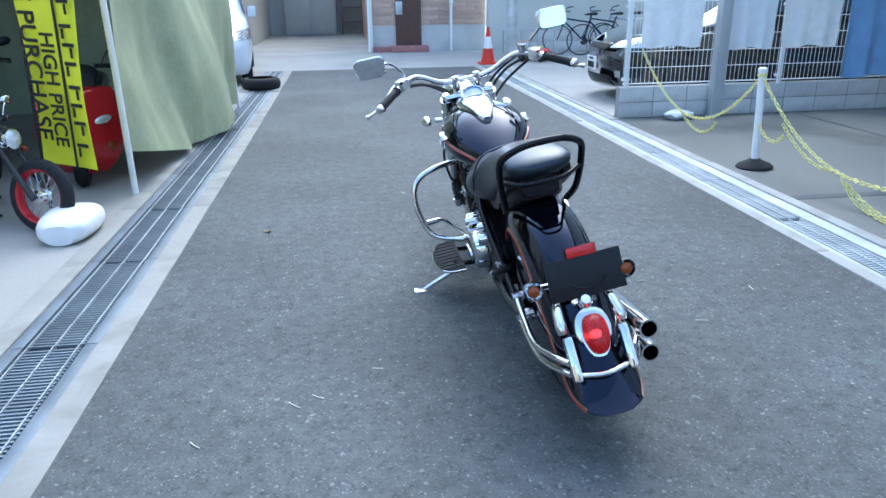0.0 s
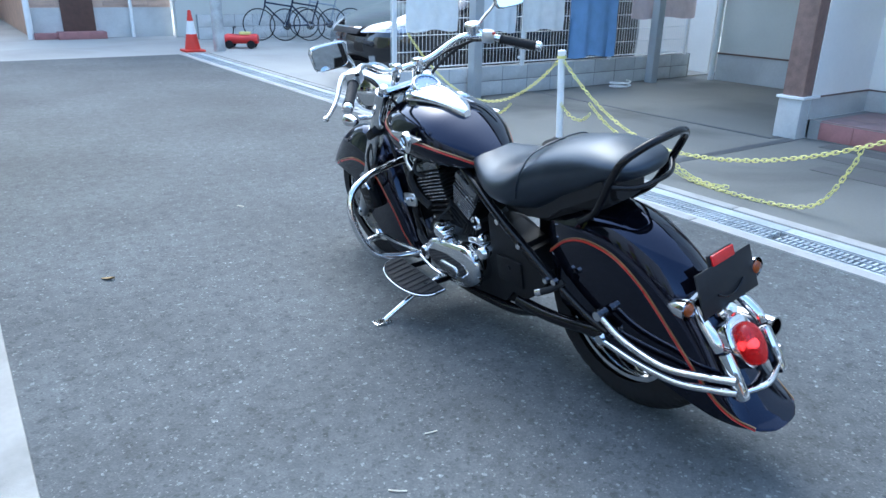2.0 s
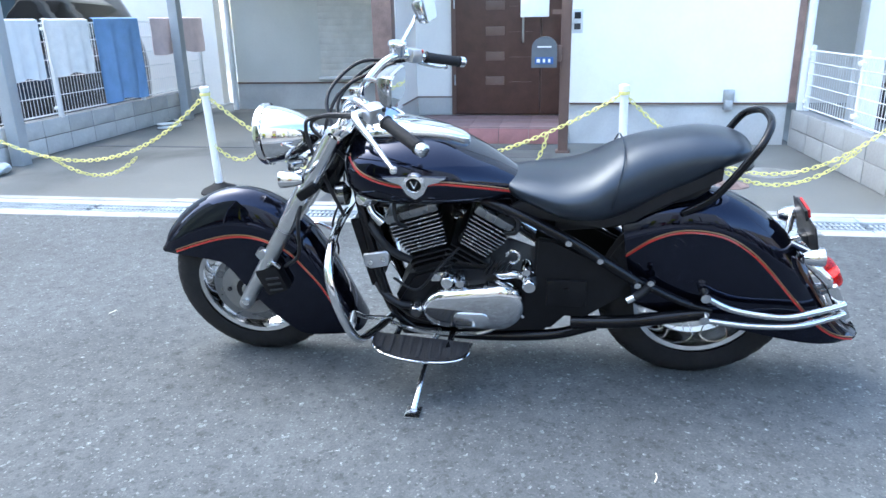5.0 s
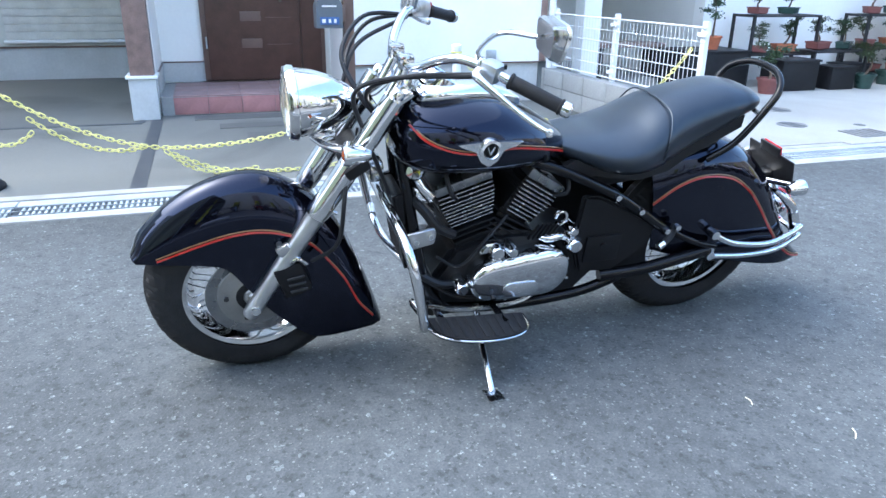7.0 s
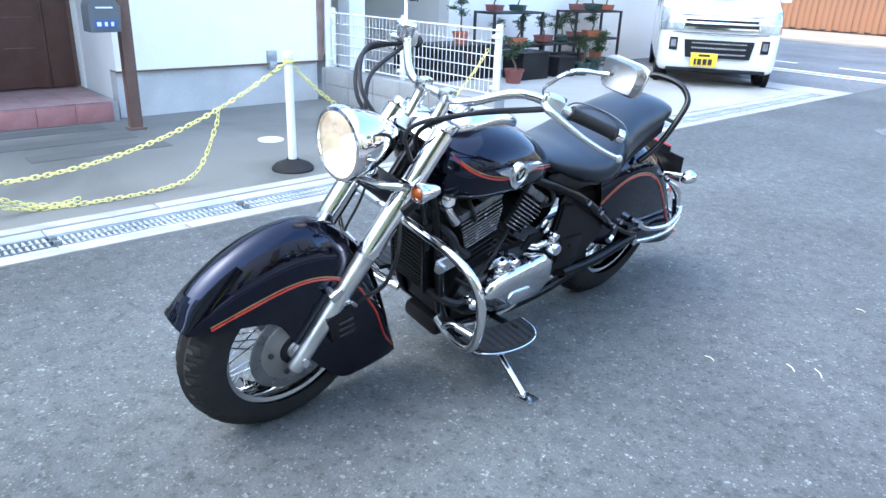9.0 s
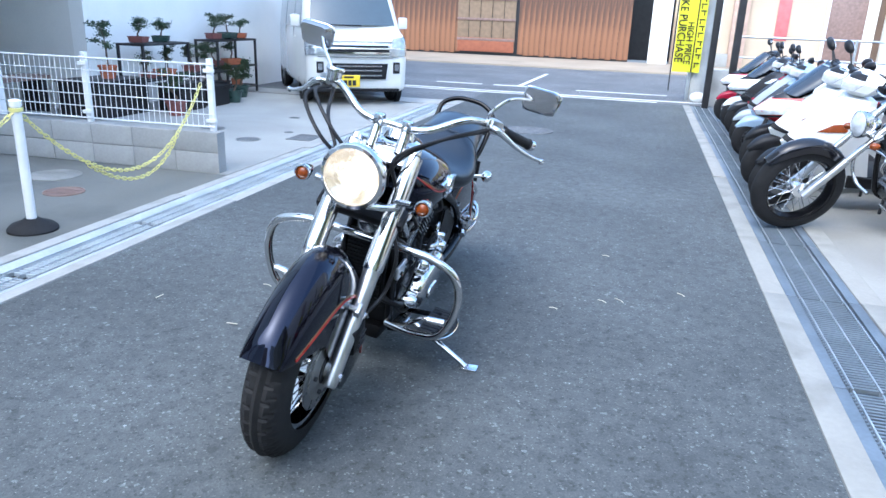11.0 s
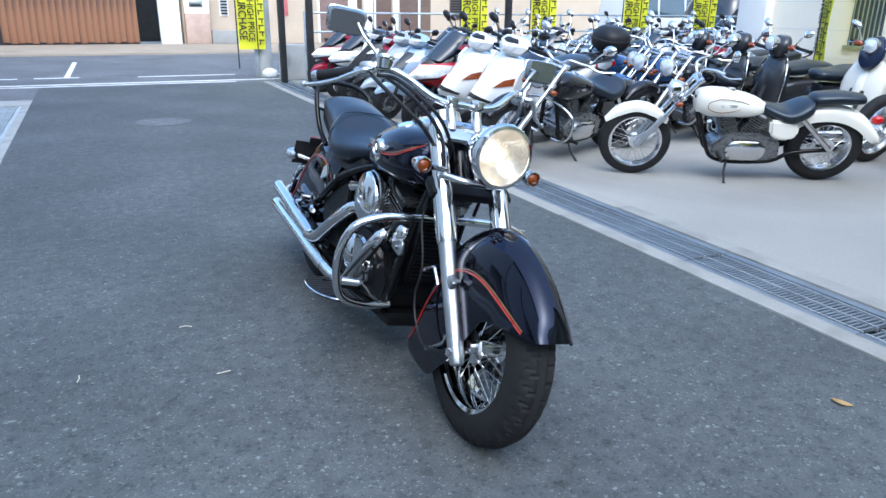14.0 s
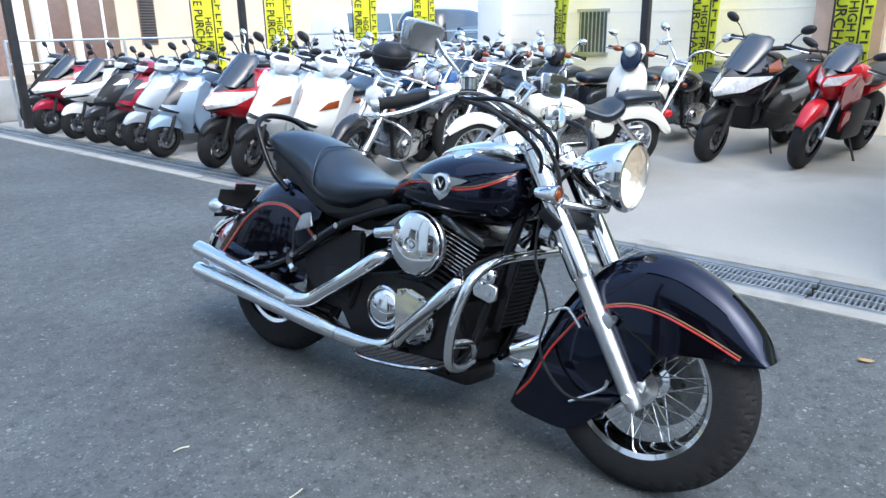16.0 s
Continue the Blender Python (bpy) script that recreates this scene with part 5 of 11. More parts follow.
# engine
eng = new("engine")
eng.parent = bike
bm = bmesh.new()
plate(bm, [(0.16, 0.2), (0.19, 0.3), (0.12, 0.42), (-0.02, 0.46), (-0.2, 0.44), (-0.36, 0.4), (-0.42, 0.28), (-0.34, 0.19), (-0.1, 0.165)], "x", -0.115, 0.115)
bmesh.ops.bevel(bm, geom=bm.edges[:], offset=0.02, segments=2, affect='EDGES')
part("crankcase", bm, ENGINE_BLACK, eng, "black crankcase")
for base, lean, name in (((0, 0.028, 0.4), -18, "front"), ((0, -0.035, 0.41), 32, "rear")):
    cy = new("cylinder")
    cy.parent = eng
    cy.parent = bike
    cy.matrix_basis = pose(*base, lean, 0, 0)
    bm = bmesh.new()
    box(bm, (0, 0, 0.08), (0.15, 0.12, 0.2), 0.02)
    part("barrel", bm, ENGINE_BLACK, cy, "black barrel")
    for k in range(4):
        bm = bmesh.new()
        box(bm, (0, 0, 0.03 + 0.02 * k), (0.2, 0.15, 0.007), 0.003)
        part("fin", bm, ENGINE_BLACK, cy)
    for k in range(9):
        bm = bmesh.new()
        w = 0.216 - 0.004 * abs(k - 6)
        dy = (0.182 if lean < 0 else 0.14) - 0.006 * max(0, 6 - k)
        box(bm, (0, 0, 0.112 + 0.0138 * k), (w, dy, 0.0045), 0.0018)
        fin = part("fin", bm, ENGINE_BLACK, cy, "black cooling fin")
        bm = bmesh.new()
        for q in (-1, 1):
            box(bm, (q * w / 2, 0, 0.112 + 0.0138 * k), (0.004, dy * 0.96, 0.0042), 0.001)
        part("polished_edge", bm, FIN_ALLOY, cy, "polished fin edge")["kind"] = "stuff"
    bm = bmesh.new()
    box(bm, (0, 0, 0.172), (0.18, 0.13, 0.13), 0.01)
    part("head", bm, ENGINE_BLACK, cy)
    bm = bmesh.new()
    box(bm, (0, 0, 0.25), (0.222, 0.184 if lean < 0 else 0.145, 0.03), 0.008)
    part("head_cover", bm, HEAD_GREY, cy, "dark satin rocker cover")
# left covers
bm = bmesh.new()


def stadium(x, r, l, yc, zc, n=14):
    out = []
    for k in range(n + 1):
        a = -math.pi / 2 + math.pi * k / n
        out.append(Vector((x, yc + l / 2 + r * math.cos(a), zc + r * math.sin(a))))
    for k in range(n + 1):
        a = math.pi / 2 + math.pi * k / n
        out.append(Vector((x, yc - l / 2 + r * math.cos(a), zc + r * math.sin(a))))
    return out


def primary(x, r):
    return [Vector((p.x, p.y, 0.322 + (p.z - 0.322) * (0.86 if p.y > -0.09 else 1.0) - 0.06 * (p.y + 0.09))) for p in stadium(x, r, 0.17, -0.095, 0.322)]


loft(bm, [primary(-0.11, 0.086), primary(-0.165, 0.086), primary(-0.18, 0.081), primary(-0.188, 0.068), primary(-0.192, 0.042)])
part("primary_cover", bm, CHROME, eng, "oblong chrome engine cover")
bm = bmesh.new()
loft(bm, [stadium(-0.186, 0.028, 0.07, -0.09, 0.29), stadium(-0.197, 0.026, 0.07, -0.09, 0.29), stadium(-0.199, 0.02, 0.066, -0.09, 0.29)])
part("cover_badge", bm, POLISHED, eng)
for c, r, d in (((-0.12, -0.01, 0.415), 0.027, 0.05), ((-0.13, -0.055, 0.42), 0.02, 0.05), ((-0.12, -0.28, 0.41), 0.028, 0.05), ((-0.13, 0.1, 0.3), 0.024, 0.05), ((-0.12, -0.27, 0.46), 0.018, 0.04)):
    bm = bmesh.new()
    lathe(bm, [(0, d), (r * 0.7, d), (r, d * 0.75), (r, -0.02)], aim(c, (-1, 0, 0)), 20)
    part("cap", bm, CHROME, eng, "small chrome cap")
bm = bmesh.new()
tube(bm, [(-0.14, 0.2, 0.23), (-0.15, 0.1, 0.205), (-0.15, -0.02, 0.2), (-0.15, -0.12, 0.21), (-0.13, -0.2, 0.24)], 0.008, 8)
part("shift_rod", bm, POLISHED, eng, "bright shift rod")
for y, z in ((0.07, 0.335), (0.045, 0.262), (-0.05, 0.245), (-0.16, 0.25), (-0.26, 0.3), (-0.25, 0.375), (-0.14, 0.412), (-0.02, 0.388)):
    bm = bmesh.new()
    cyl(bm, (-0.15, y, z), (-0.178, y, z), 0.0065, None, 6)
    part("cover_bolt", bm, CHROME, eng, "small chrome bolt")
bm = bmesh.new()
plate(bm, [(0.05, 0.405), (0.03, 0.44), (-0.015, 0.445), (-0.03, 0.412)], "x", -0.15, -0.115)
bmesh.ops.bevel(bm, geom=bm.edges[:], offset=0.006, segments=2, affect='EDGES')
part("starter_cover", bm, CHROME, eng, "chrome starter cover")
bm = bmesh.new()
tube(bm, [(-0.1, -0.16, 0.43), (-0.135, -0.19, 0.432), (-0.14, -0.225, 0.44), (-0.13, -0.25, 0.43)], 0.013, 10)
part("elbow", bm, CHROME, eng, "chrome elbow")
bm = bmesh.new()
tube(bm, [(-0.13, -0.226 + 0.02 * math.cos(a), 0.503 + 0.022 * math.sin(a)) for a in [2 * math.pi * k / 14 for k in range(13)]], 0.006, 8, 2)
part("hose_clamp", bm, CHROME, eng, "chrome ring clamp")
bm = bmesh.new()
box(bm, (0, 0.0, 0.165), (0.17, 0.36, 0.06), 0.02)
part("sump", bm, ENGINE_BLACK, eng, "black oil sump")
for k in range(6):
    bm = bmesh.new()
    box(bm, (-0.125, -0.215 + 0.0145 * k, 0.455), (0.012, 0.005, 0.06), 0.001, (32, 0, 0))
    part("case_rib", bm, ENGINE_BLACK, eng)
for pts, r, mat, nm in (([(-0.1, 0.12, 0.585), (-0.125, 0.15, 0.62), (-0.08, 0.16, 0.68), (-0.02, 0.14, 0.72)], 0.007, BLACK_PLASTIC, "plug_lead"),
                        ([(-0.1, -0.2, 0.57), (-0.125, -0.235, 0.59), (-0.1, -0.24, 0.63), (-0.04, -0.22, 0.67)], 0.007, BLACK_PLASTIC, "plug_lead"),
                        ([(-0.07, 0.26, 0.59), (-0.11, 0.225, 0.56), (-0.11, 0.18, 0.5), (-0.1, 0.12, 0.46)], 0.015, BLACK_PLASTIC, "coolant_hose"),
                        ([(0.07, 0.26, 0.59), (0.11, 0.225, 0.56), (0.11, 0.16, 0.52), (0.1, 0.1, 0.47)], 0.015, BLACK_PLASTIC, "coolant_hose"),
                        ([(-0.06, 0.26, 0.36), (-0.11, 0.22, 0.33), (-0.13, 0.16, 0.3), (-0.12, 0.1, 0.29)], 0.014, BLACK_PLASTIC, "coolant_hose"),
                        ([(-0.12, 0.18, 0.4), (-0.128, 0.1, 0.36), (-0.128, 0.02, 0.45), (-0.11, -0.05, 0.52)], 0.005, BLACK_PLASTIC, "wire"),
                        ([(-0.12, 0.19, 0.3), (-0.135, 0.12, 0.255), (-0.14, 0.03, 0.235)], 0.006, BLACK_PLASTIC, "wire"),
                        ([(0.11, 0.2, 0.6), (0.125, 0.13, 0.64), (0.1, 0.06, 0.67), (0.04, 0.0, 0.7)], 0.006, BLACK_PLASTIC, "plug_lead")):
    bm = bmesh.new()
    tube(bm, pts, r, 8, 6)
    part(nm, bm, mat, eng)
for side in (-1, 1):
    clamp = new("guard_clamp")
    clamp.parent = bike
    bm = bmesh.new()
    plate(bm, [(0.275, 0.49), (0.192, 0.506), (0.184, 0.485), (0.19, 0.45), (0.255, 0.436), (0.275, 0.45)], "x", side * 0.121 - 0.006, side * 0.121 + 0.006)
    bmesh.ops.bevel(bm, geom=bm.edges[:], offset=0.003, segments=1, affect='EDGES')
    part("plate", bm, ALLOY, clamp, "satin steel clamp plate")
    for y, z in ((0.25, 0.466), (0.205, 0.48)):
        bm = bmesh.new()
        cyl(bm, (side * 0.12, y, z), (side * 0.14, y, z), 0.009, None, 6)
        part("bolt", bm, CHROME, clamp)
bm = bmesh.new()
lathe(bm, [(0, 0.035), (0.02, 0.034), (0.028, 0.024), (0.03, -0.01), (0.022, -0.03), (0, -0.032)], aim((-0.085, 0.25, 0.682), (-0.8, 0.45, 0.25)), 22)
tube(bm, [(-0.085, 0.25, 0.67), (-0.1, 0.235, 0.635), (-0.1, 0.205, 0.6)], [0.014, 0.013, 0.018], 10)
part("filler_neck", bm, CHROME, bike, "chrome filler neck")
bm = bmesh.new()
lathe(bm, [(0, 0.03), (0.015, 0.03), (0.028, 0.024), (0.034, 0.012), (0.034, -0.02)], aim((0.1, 0.225, 0.512), (1, 0.1, 0.05)), 26)
part("side_cap", bm, CHROME, bike, "round chrome cap")
# Small bright four-sided plate, right side only.
bm = bmesh.new()
plate(bm, [(-0.639, 0.513), (-0.606, 0.583), (-0.554, 0.601), (-0.539, 0.551)], "x", 0.138, 0.152)
bmesh.ops.bevel(bm, geom=bm.edges[:], offset=0.004, segments=2, affect='EDGES')
part("gusset_cover", bm, CHROME, bike, "small chrome plate at the frame junction")
# right covers, air cleaner
bm = bmesh.new()
am = aim((0.1, -0.035, 0.572), (1, 0, 0))
lathe(bm, [(0.06, -0.02), (0.085, 0.0), (0.1, 0.02), (0.104, 0.05), (0.102, 0.062), (0.098, 0.068), (0.09, 0.072), (0.07, 0.08), (0.045, 0.085), (0.024, 0.086), (0.02, 0.08), (0.015, 0.08), (0.013, 0.088), (0, 0.09)], am, 56)
part("air_cleaner", bm, CHROME, eng, "round chrome air cleaner")
bm = bmesh.new()
lathe(bm, [(0.104, 0.03), (0.108, 0.034), (0.108, 0.046), (0.104, 0.05)], am, 56)
part("air_cleaner_band", bm, DARK_METAL, eng, "dark chrome band")
bm = bmesh.new()
cyl(bm, (0.15, -0.12, 0.6), (0.15, -0.21, 0.58), 0.022)
part("intake", bm, CHROME, eng)
bm = bmesh.new()
lathe(bm, [(0.08, -0.02), (0.08, 0.018), (0.077, 0.028), (0.07, 0.032), (0.066, 0.03), (0.055, 0.042), (0.035, 0.05), (0.015, 0.053), (0, 0.054)], aim((0.11, -0.165, 0.328), (1, 0, 0)), 44)
part("clutch_cover", bm, CHROME, eng, "round chrome cover")
bm = bmesh.new()
plate(bm, [(-0.1, 0.25), (-0.12, 0.4), (-0.06, 0.42), (0.02, 0.4), (0.06, 0.34), (0.05, 0.26), (-0.02, 0.23)], "x", 0.11, 0.15)
bmesh.ops.bevel(bm, geom=bm.edges[:], offset=0.012, segments=2, affect='EDGES')
part("timing_cover", bm, CHROME, eng, "polished side cover")
for y, z in ((-0.08, 0.4), (0.0, 0.39), (0.04, 0.3), (-0.04, 0.25)):
    bm = bmesh.new()
    cyl(bm, (0.145, y, z), (0.158, y, z), 0.009, None, 6)
    part("bolt", bm, CHROME, eng)
# radiator
rad = new("radiator")
rad.parent = bike
rad.matrix_basis = pose(0, 0.27, 0.475, -11, 0, 0)
bm = bmesh.new()
box(bm, (0, 0, 0), (0.15, 0.032, 0.25), 0.008)
part("core", bm, ENGINE_BLACK, rad, "black radiator core")
for k in range(16):
    bm = bmesh.new()
    box(bm, (0, 0.019, -0.115 + 0.0153 * k), (0.138, 0.008, 0.004))
    part("louvre", bm, ENGINE_BLACK, rad, "", False)
for k in (-1, 1):
    bm = bmesh.new()
    box(bm, (k * 0.079, 0.002, 0), (0.014, 0.044, 0.262), 0.005)
    part("side_tank", bm, FRAME_BLACK, rad)
bm = bmesh.new()
lathe(bm, [(0, 0.02), (0.012, 0.022), (0.016, 0.012), (0.034, 0.016), (0.04, 0.012), (0.042, -0.02), (0.02, -0.03)], aim((-0.012, 0.36, 0.662), (0, 1, -0.1)), 28)
part("horn", bm, DARK_METAL, bike, "round chrome-rimmed horn")

# engine guard and boards
for side in (-1, 1):
    bm = bmesh.new()
    s = side
    tube(bm, [(0.0, 0.345, 0.6), (s * 0.12, 0.345, 0.6), (s * 0.24, 0.338, 0.59), (s * 0.33, 0.328, 0.55), (s * 0.362, 0.31, 0.465), (s * 0.35, 0.285, 0.355), (s * 0.31, 0.265, 0.28), (s * 0.215, 0.238, 0.245), (s * 0.105, 0.2, 0.235)], 0.0145, 14, 7)
    part("engine_guard", bm, CHROME, bike, "chrome engine guard bar")
    bd = new("floorboard")
    bd.parent = bike
    yc = 0.07 if side < 0 else 0.03
    half = [(0.225 + 0.125 * max(0.0, math.sin(radians(a))) ** 0.55, 0.165 * math.cos(radians(a))) for a in range(0, 181, 12)]
    shape = [(s * u, v + yc) for u, v in half]
    cx = s * 0.285
    level = Matrix.Translation((s * 0.23, yc, 0.24)) @ Euler((radians(5), 0, 0)).to_matrix().to_4x4() @ Matrix.Translation((-s * 0.23, -yc, -0.24))

    def board(name, grow, z0, z1, material, label):
        bm = bmesh.new()
        plate(bm, [(cx + (u - cx) * grow, yc + (v - yc) * (grow + 0.01)) for u, v in shape], "z", z0, z1)
        bmesh.ops.transform(bm, matrix=level, verts=bm.verts)
        part(name, bm, material, bd, label, False)
    board("pan", 1.0, 0.222, 0.23, ENGINE_BLACK, "black board pan")
    board("pad", 0.95, 0.23, 0.2365, GRIP, "black rubber pad")
    bm = bmesh.new()
    tube(bm, [level @ Vector((u, v, 0.229)) for u, v in shape], 0.004, 8, 3)
    part("edge", bm, CHROME, bd, "chrome board edge")
    for k in range(9):
        v = -0.13 + 0.0325 * k
        wv = 0.125 * (1 - (v / 0.165) ** 2) ** 0.28
        bm = bmesh.new()
        box(bm, (s * (0.225 + wv * 0.5), yc + v, 0.2375), (wv * 0.84, 0.013, 0.004), 0.0015)
        bmesh.ops.transform(bm, matrix=level, verts=bm.verts)
        part("rib", bm, PAD_GREY, bd, "worn rubber rib")
    for v in (-0.09, 0.1):
        bm = bmesh.new()
        tube(bm, [(s * 0.11, yc + v, 0.2), (s * 0.18, yc + v, 0.21), (s * 0.27, yc + v, 0.224)], 0.011, 8)
        part("bracket", bm, FRAME_BLACK, bd)
    bm = bmesh.new()
    tube(bm, [(s * 0.13, 0.2, 0.24), (s * 0.2, 0.27, 0.29), (s * 0.25, 0.29, 0.34), (s * 0.3, 0.285, 0.345)], 0.008, 8)
    cyl(bm, (s * 0.27, 0.288, 0.343), (s * 0.33, 0.28, 0.346), 0.014)
    part("foot_pedal", bm, POLISHED, bike, "bright foot pedal")

# side stand
bm = bmesh.new()
tube(bm, [(-0.13, 0.03, 0.2), (-0.25, 0.055, 0.165), (-0.38, 0.07, 0.115), (-0.425, 0.075, 0.095)], 0.011, 12)
box(bm, (-0.44, 0.075, 0.094), (0.07, 0.05, 0.008), 0.003, (0, 11.5, 0))
tube(bm, [(-0.26, 0.06, 0.17), (-0.27, 0.1, 0.175)], 0.006, 8)
part("side_stand", bm, POLISHED, bike, "bright side stand, folded out")

# exhausts
ex = new("exhaust")
ex.parent = bike
bm = bmesh.new()
tube(bm, [(0.08, 0.12, 0.5), (0.15, 0.14, 0.47), (0.165, 0.08, 0.4), (0.165, -0.02, 0.3), (0.165, -0.09, 0.225), (0.168, -0.18, 0.2), (0.17, -0.35, 0.2)], [0.024, 0.026, 0.026, 0.026, 0.027, 0.028, 0.03], 18, 6)
part("front_pipe", bm, CHROME, ex, "bent chrome header pipe")
bm = bmesh.new()
tube(bm, [(0.08, -0.17, 0.52), (0.14, -0.21, 0.49), (0.165, -0.28, 0.43), (0.168, -0.42, 0.335), (0.17, -0.5, 0.285), (0.172, -0.6, 0.268)], [0.024, 0.027, 0.028, 0.028, 0.029, 0.032], 18, 6)
part("rear_pipe", bm, CHROME, ex, "bent chrome header pipe")
for y0, z0, z1, y1 in ((-0.33, 0.2, 0.262, -1.2), (-0.57, 0.275, 0.352, -1.21)):
    bm = bmesh.new()
    d = Vector((0, y1 - y0, z1 - z0))
    L = d.length
    lathe(bm, [(0.029, 0), (0.031, 0.06), (0.0325, 0.12), (0.0325, L - 0.02), (0.031, L), (0.025, L), (0.023, L - 0.02), (0.023, L - 0.2), (0, L - 0.2)], aim((0.172, y0, z0), d), 26)
    part("silencer", bm, CHROME, ex, "long chrome silencer")
bm = bmesh.new()
box(bm, (0.15, -0.72, 0.28), (0.02, 0.05, 0.12), 0.006)
part("hanger", bm, FRAME_BLACK, ex)

# tail
bm = bmesh.new()
HOOP = [(0.11, -0.74, 0.66), (0.122, -0.81, 0.71), (0.131, -0.85, 0.765), (0.136, -0.895, 0.84), (0.127, -0.93, 0.895), (0.07, -0.96, 0.928), (0.0, -0.968, 0.935)]
tube(bm, [(-x, y, z) for x, y, z in HOOP[:-1]] + [HOOP[-1]] + list(reversed(HOOP[:-1])), 0.0115, 12, 6)
tube(bm, [(-0.127, -0.885, 0.81), (-0.07, -0.925, 0.8), (0, -0.935, 0.8), (0.07, -0.925, 0.8), (0.127, -0.885, 0.81)], 0.008, 10)
part("grab_rail", bm, FRAME_BLACK, bike, "black hoop grab rail")
tail = new("tail_light")
tail.parent = bike
bm = bmesh.new()
tm = aim((0.0, -1.225, 0.392), (0, -0.85, 0.5))


def lens_ring(grow, h, drop=0.0):
    """A rounded oblong, narrower at the foot, in the tail lamp's plane."""
    ring = []
    for k in range(32):
        a = 2 * math.pi * k / 32
        c, q = math.cos(a), math.sin(a)
        u = 0.039 * math.copysign(abs(c) ** 0.72, c) * (1.0 if q > 0 else 1.0 + 0.22 * q)
        v = 0.062 * math.copysign(abs(q) ** 0.8, q)
        ring.append(tm @ Vector((u * grow, v * grow - drop, h)))
    return ring


loft(bm, [lens_ring(1.05, -0.04), lens_ring(1.12, 0.0), lens_ring(1.1, 0.009), lens_ring(1.0, 0.01)])
part("housing", bm, CHROME, tail, "chrome housing")
bm = bmesh.new()
loft(bm, [lens_ring(0.99, 0.006), lens_ring(0.98, 0.026), lens_ring(0.9, 0.038, 0.002), lens_ring(0.66, 0.047, 0.004), lens_ring(0.25, 0.05, 0.005)])
part("lens", bm, TAIL_LENS, tail, "lit red lens")
bm = bmesh.new()
lathe(bm, [(0, 0.016), (0.008, 0.014), (0.012, 0.006), (0.01, -0.002), (0, -0.004)], tm @ Matrix.Translation((0, 0, 0.02)), 16)
part("bulb", bm, BULB, tail, "lit bulb")
bm = bmesh.new()
lathe(bm, [(0, 0.016), (0.014, 0.015), (0.022, 0.006), (0.024, -0.02)], aim((0, -1.175, 0.482), (0, -0.7, 0.7)), 20)
tube(bm, [(-0.035, -1.16, 0.475), (0, -1.17, 0.485), (0.035, -1.16, 0.475)], 0.009, 8)
part("crown", bm, CHROME, tail)
bm = bmesh.new()
arch = [(0.055 * math.copysign(abs(math.cos(a)) ** 0.7, math.cos(a)), 0.012 + 0.07 * math.sin(a)) for a in [math.pi * k / 16 for k in range(17)]] + [(-0.05, -0.012), (-0.03, -0.03), (0.03, -0.03), (0.05, -0.012)]
loft(bm, [[tm @ Vector((u * g, v * g, h)) for u, v in arch] for g, h in ((1.0, -0.035), (1.02, -0.004), (0.98, 0.004), (0.86, 0.007))])
part("cowl", bm, CHROME, tail, "chrome cowl")
npl = new("number_plate_holder")
npl.parent = bike
pm = pose(0.02, -1.15, 0.552, -16, 0, 0)
bm = bmesh.new()
box(bm, (0, 0, 0), (0.235, 0.006, 0.125), 0.004)
o = part("backing", bm, BLACK_PLASTIC, npl, "blank black plate")
o.matrix_basis = pm
bm = bmesh.new()
box(bm, (0, -0.004, 0.075), (0.09, 0.008, 0.03), 0.003)
o = part("reflector", bm, RED_LENS, npl, "red reflector")
o.matrix_basis = pm
bm = bmesh.new()
box(bm, (0, 0.006, 0.072), (0.1, 0.009, 0.038), 0.003)
o = part("reflector_back", bm, BLACK_PLASTIC, npl)
o.matrix_basis = pm
bm = bmesh.new()
box(bm, (0, 0.03, -0.03), (0.05, 0.06, 0.04), 0.008)
o = part("bracket", bm, CHROME, npl)
o.matrix_basis = pm
bm = bmesh.new()
tube(bm, [(-0.05, -0.005, -0.02), (-0.02, -0.006, -0.035), (0.02, -0.006, -0.035), (0.06, -0.005, -0.015)], 0.003, 6)
o = part("scratch_bead", bm, FRAME_BLACK, npl)
o.matrix_basis = pm
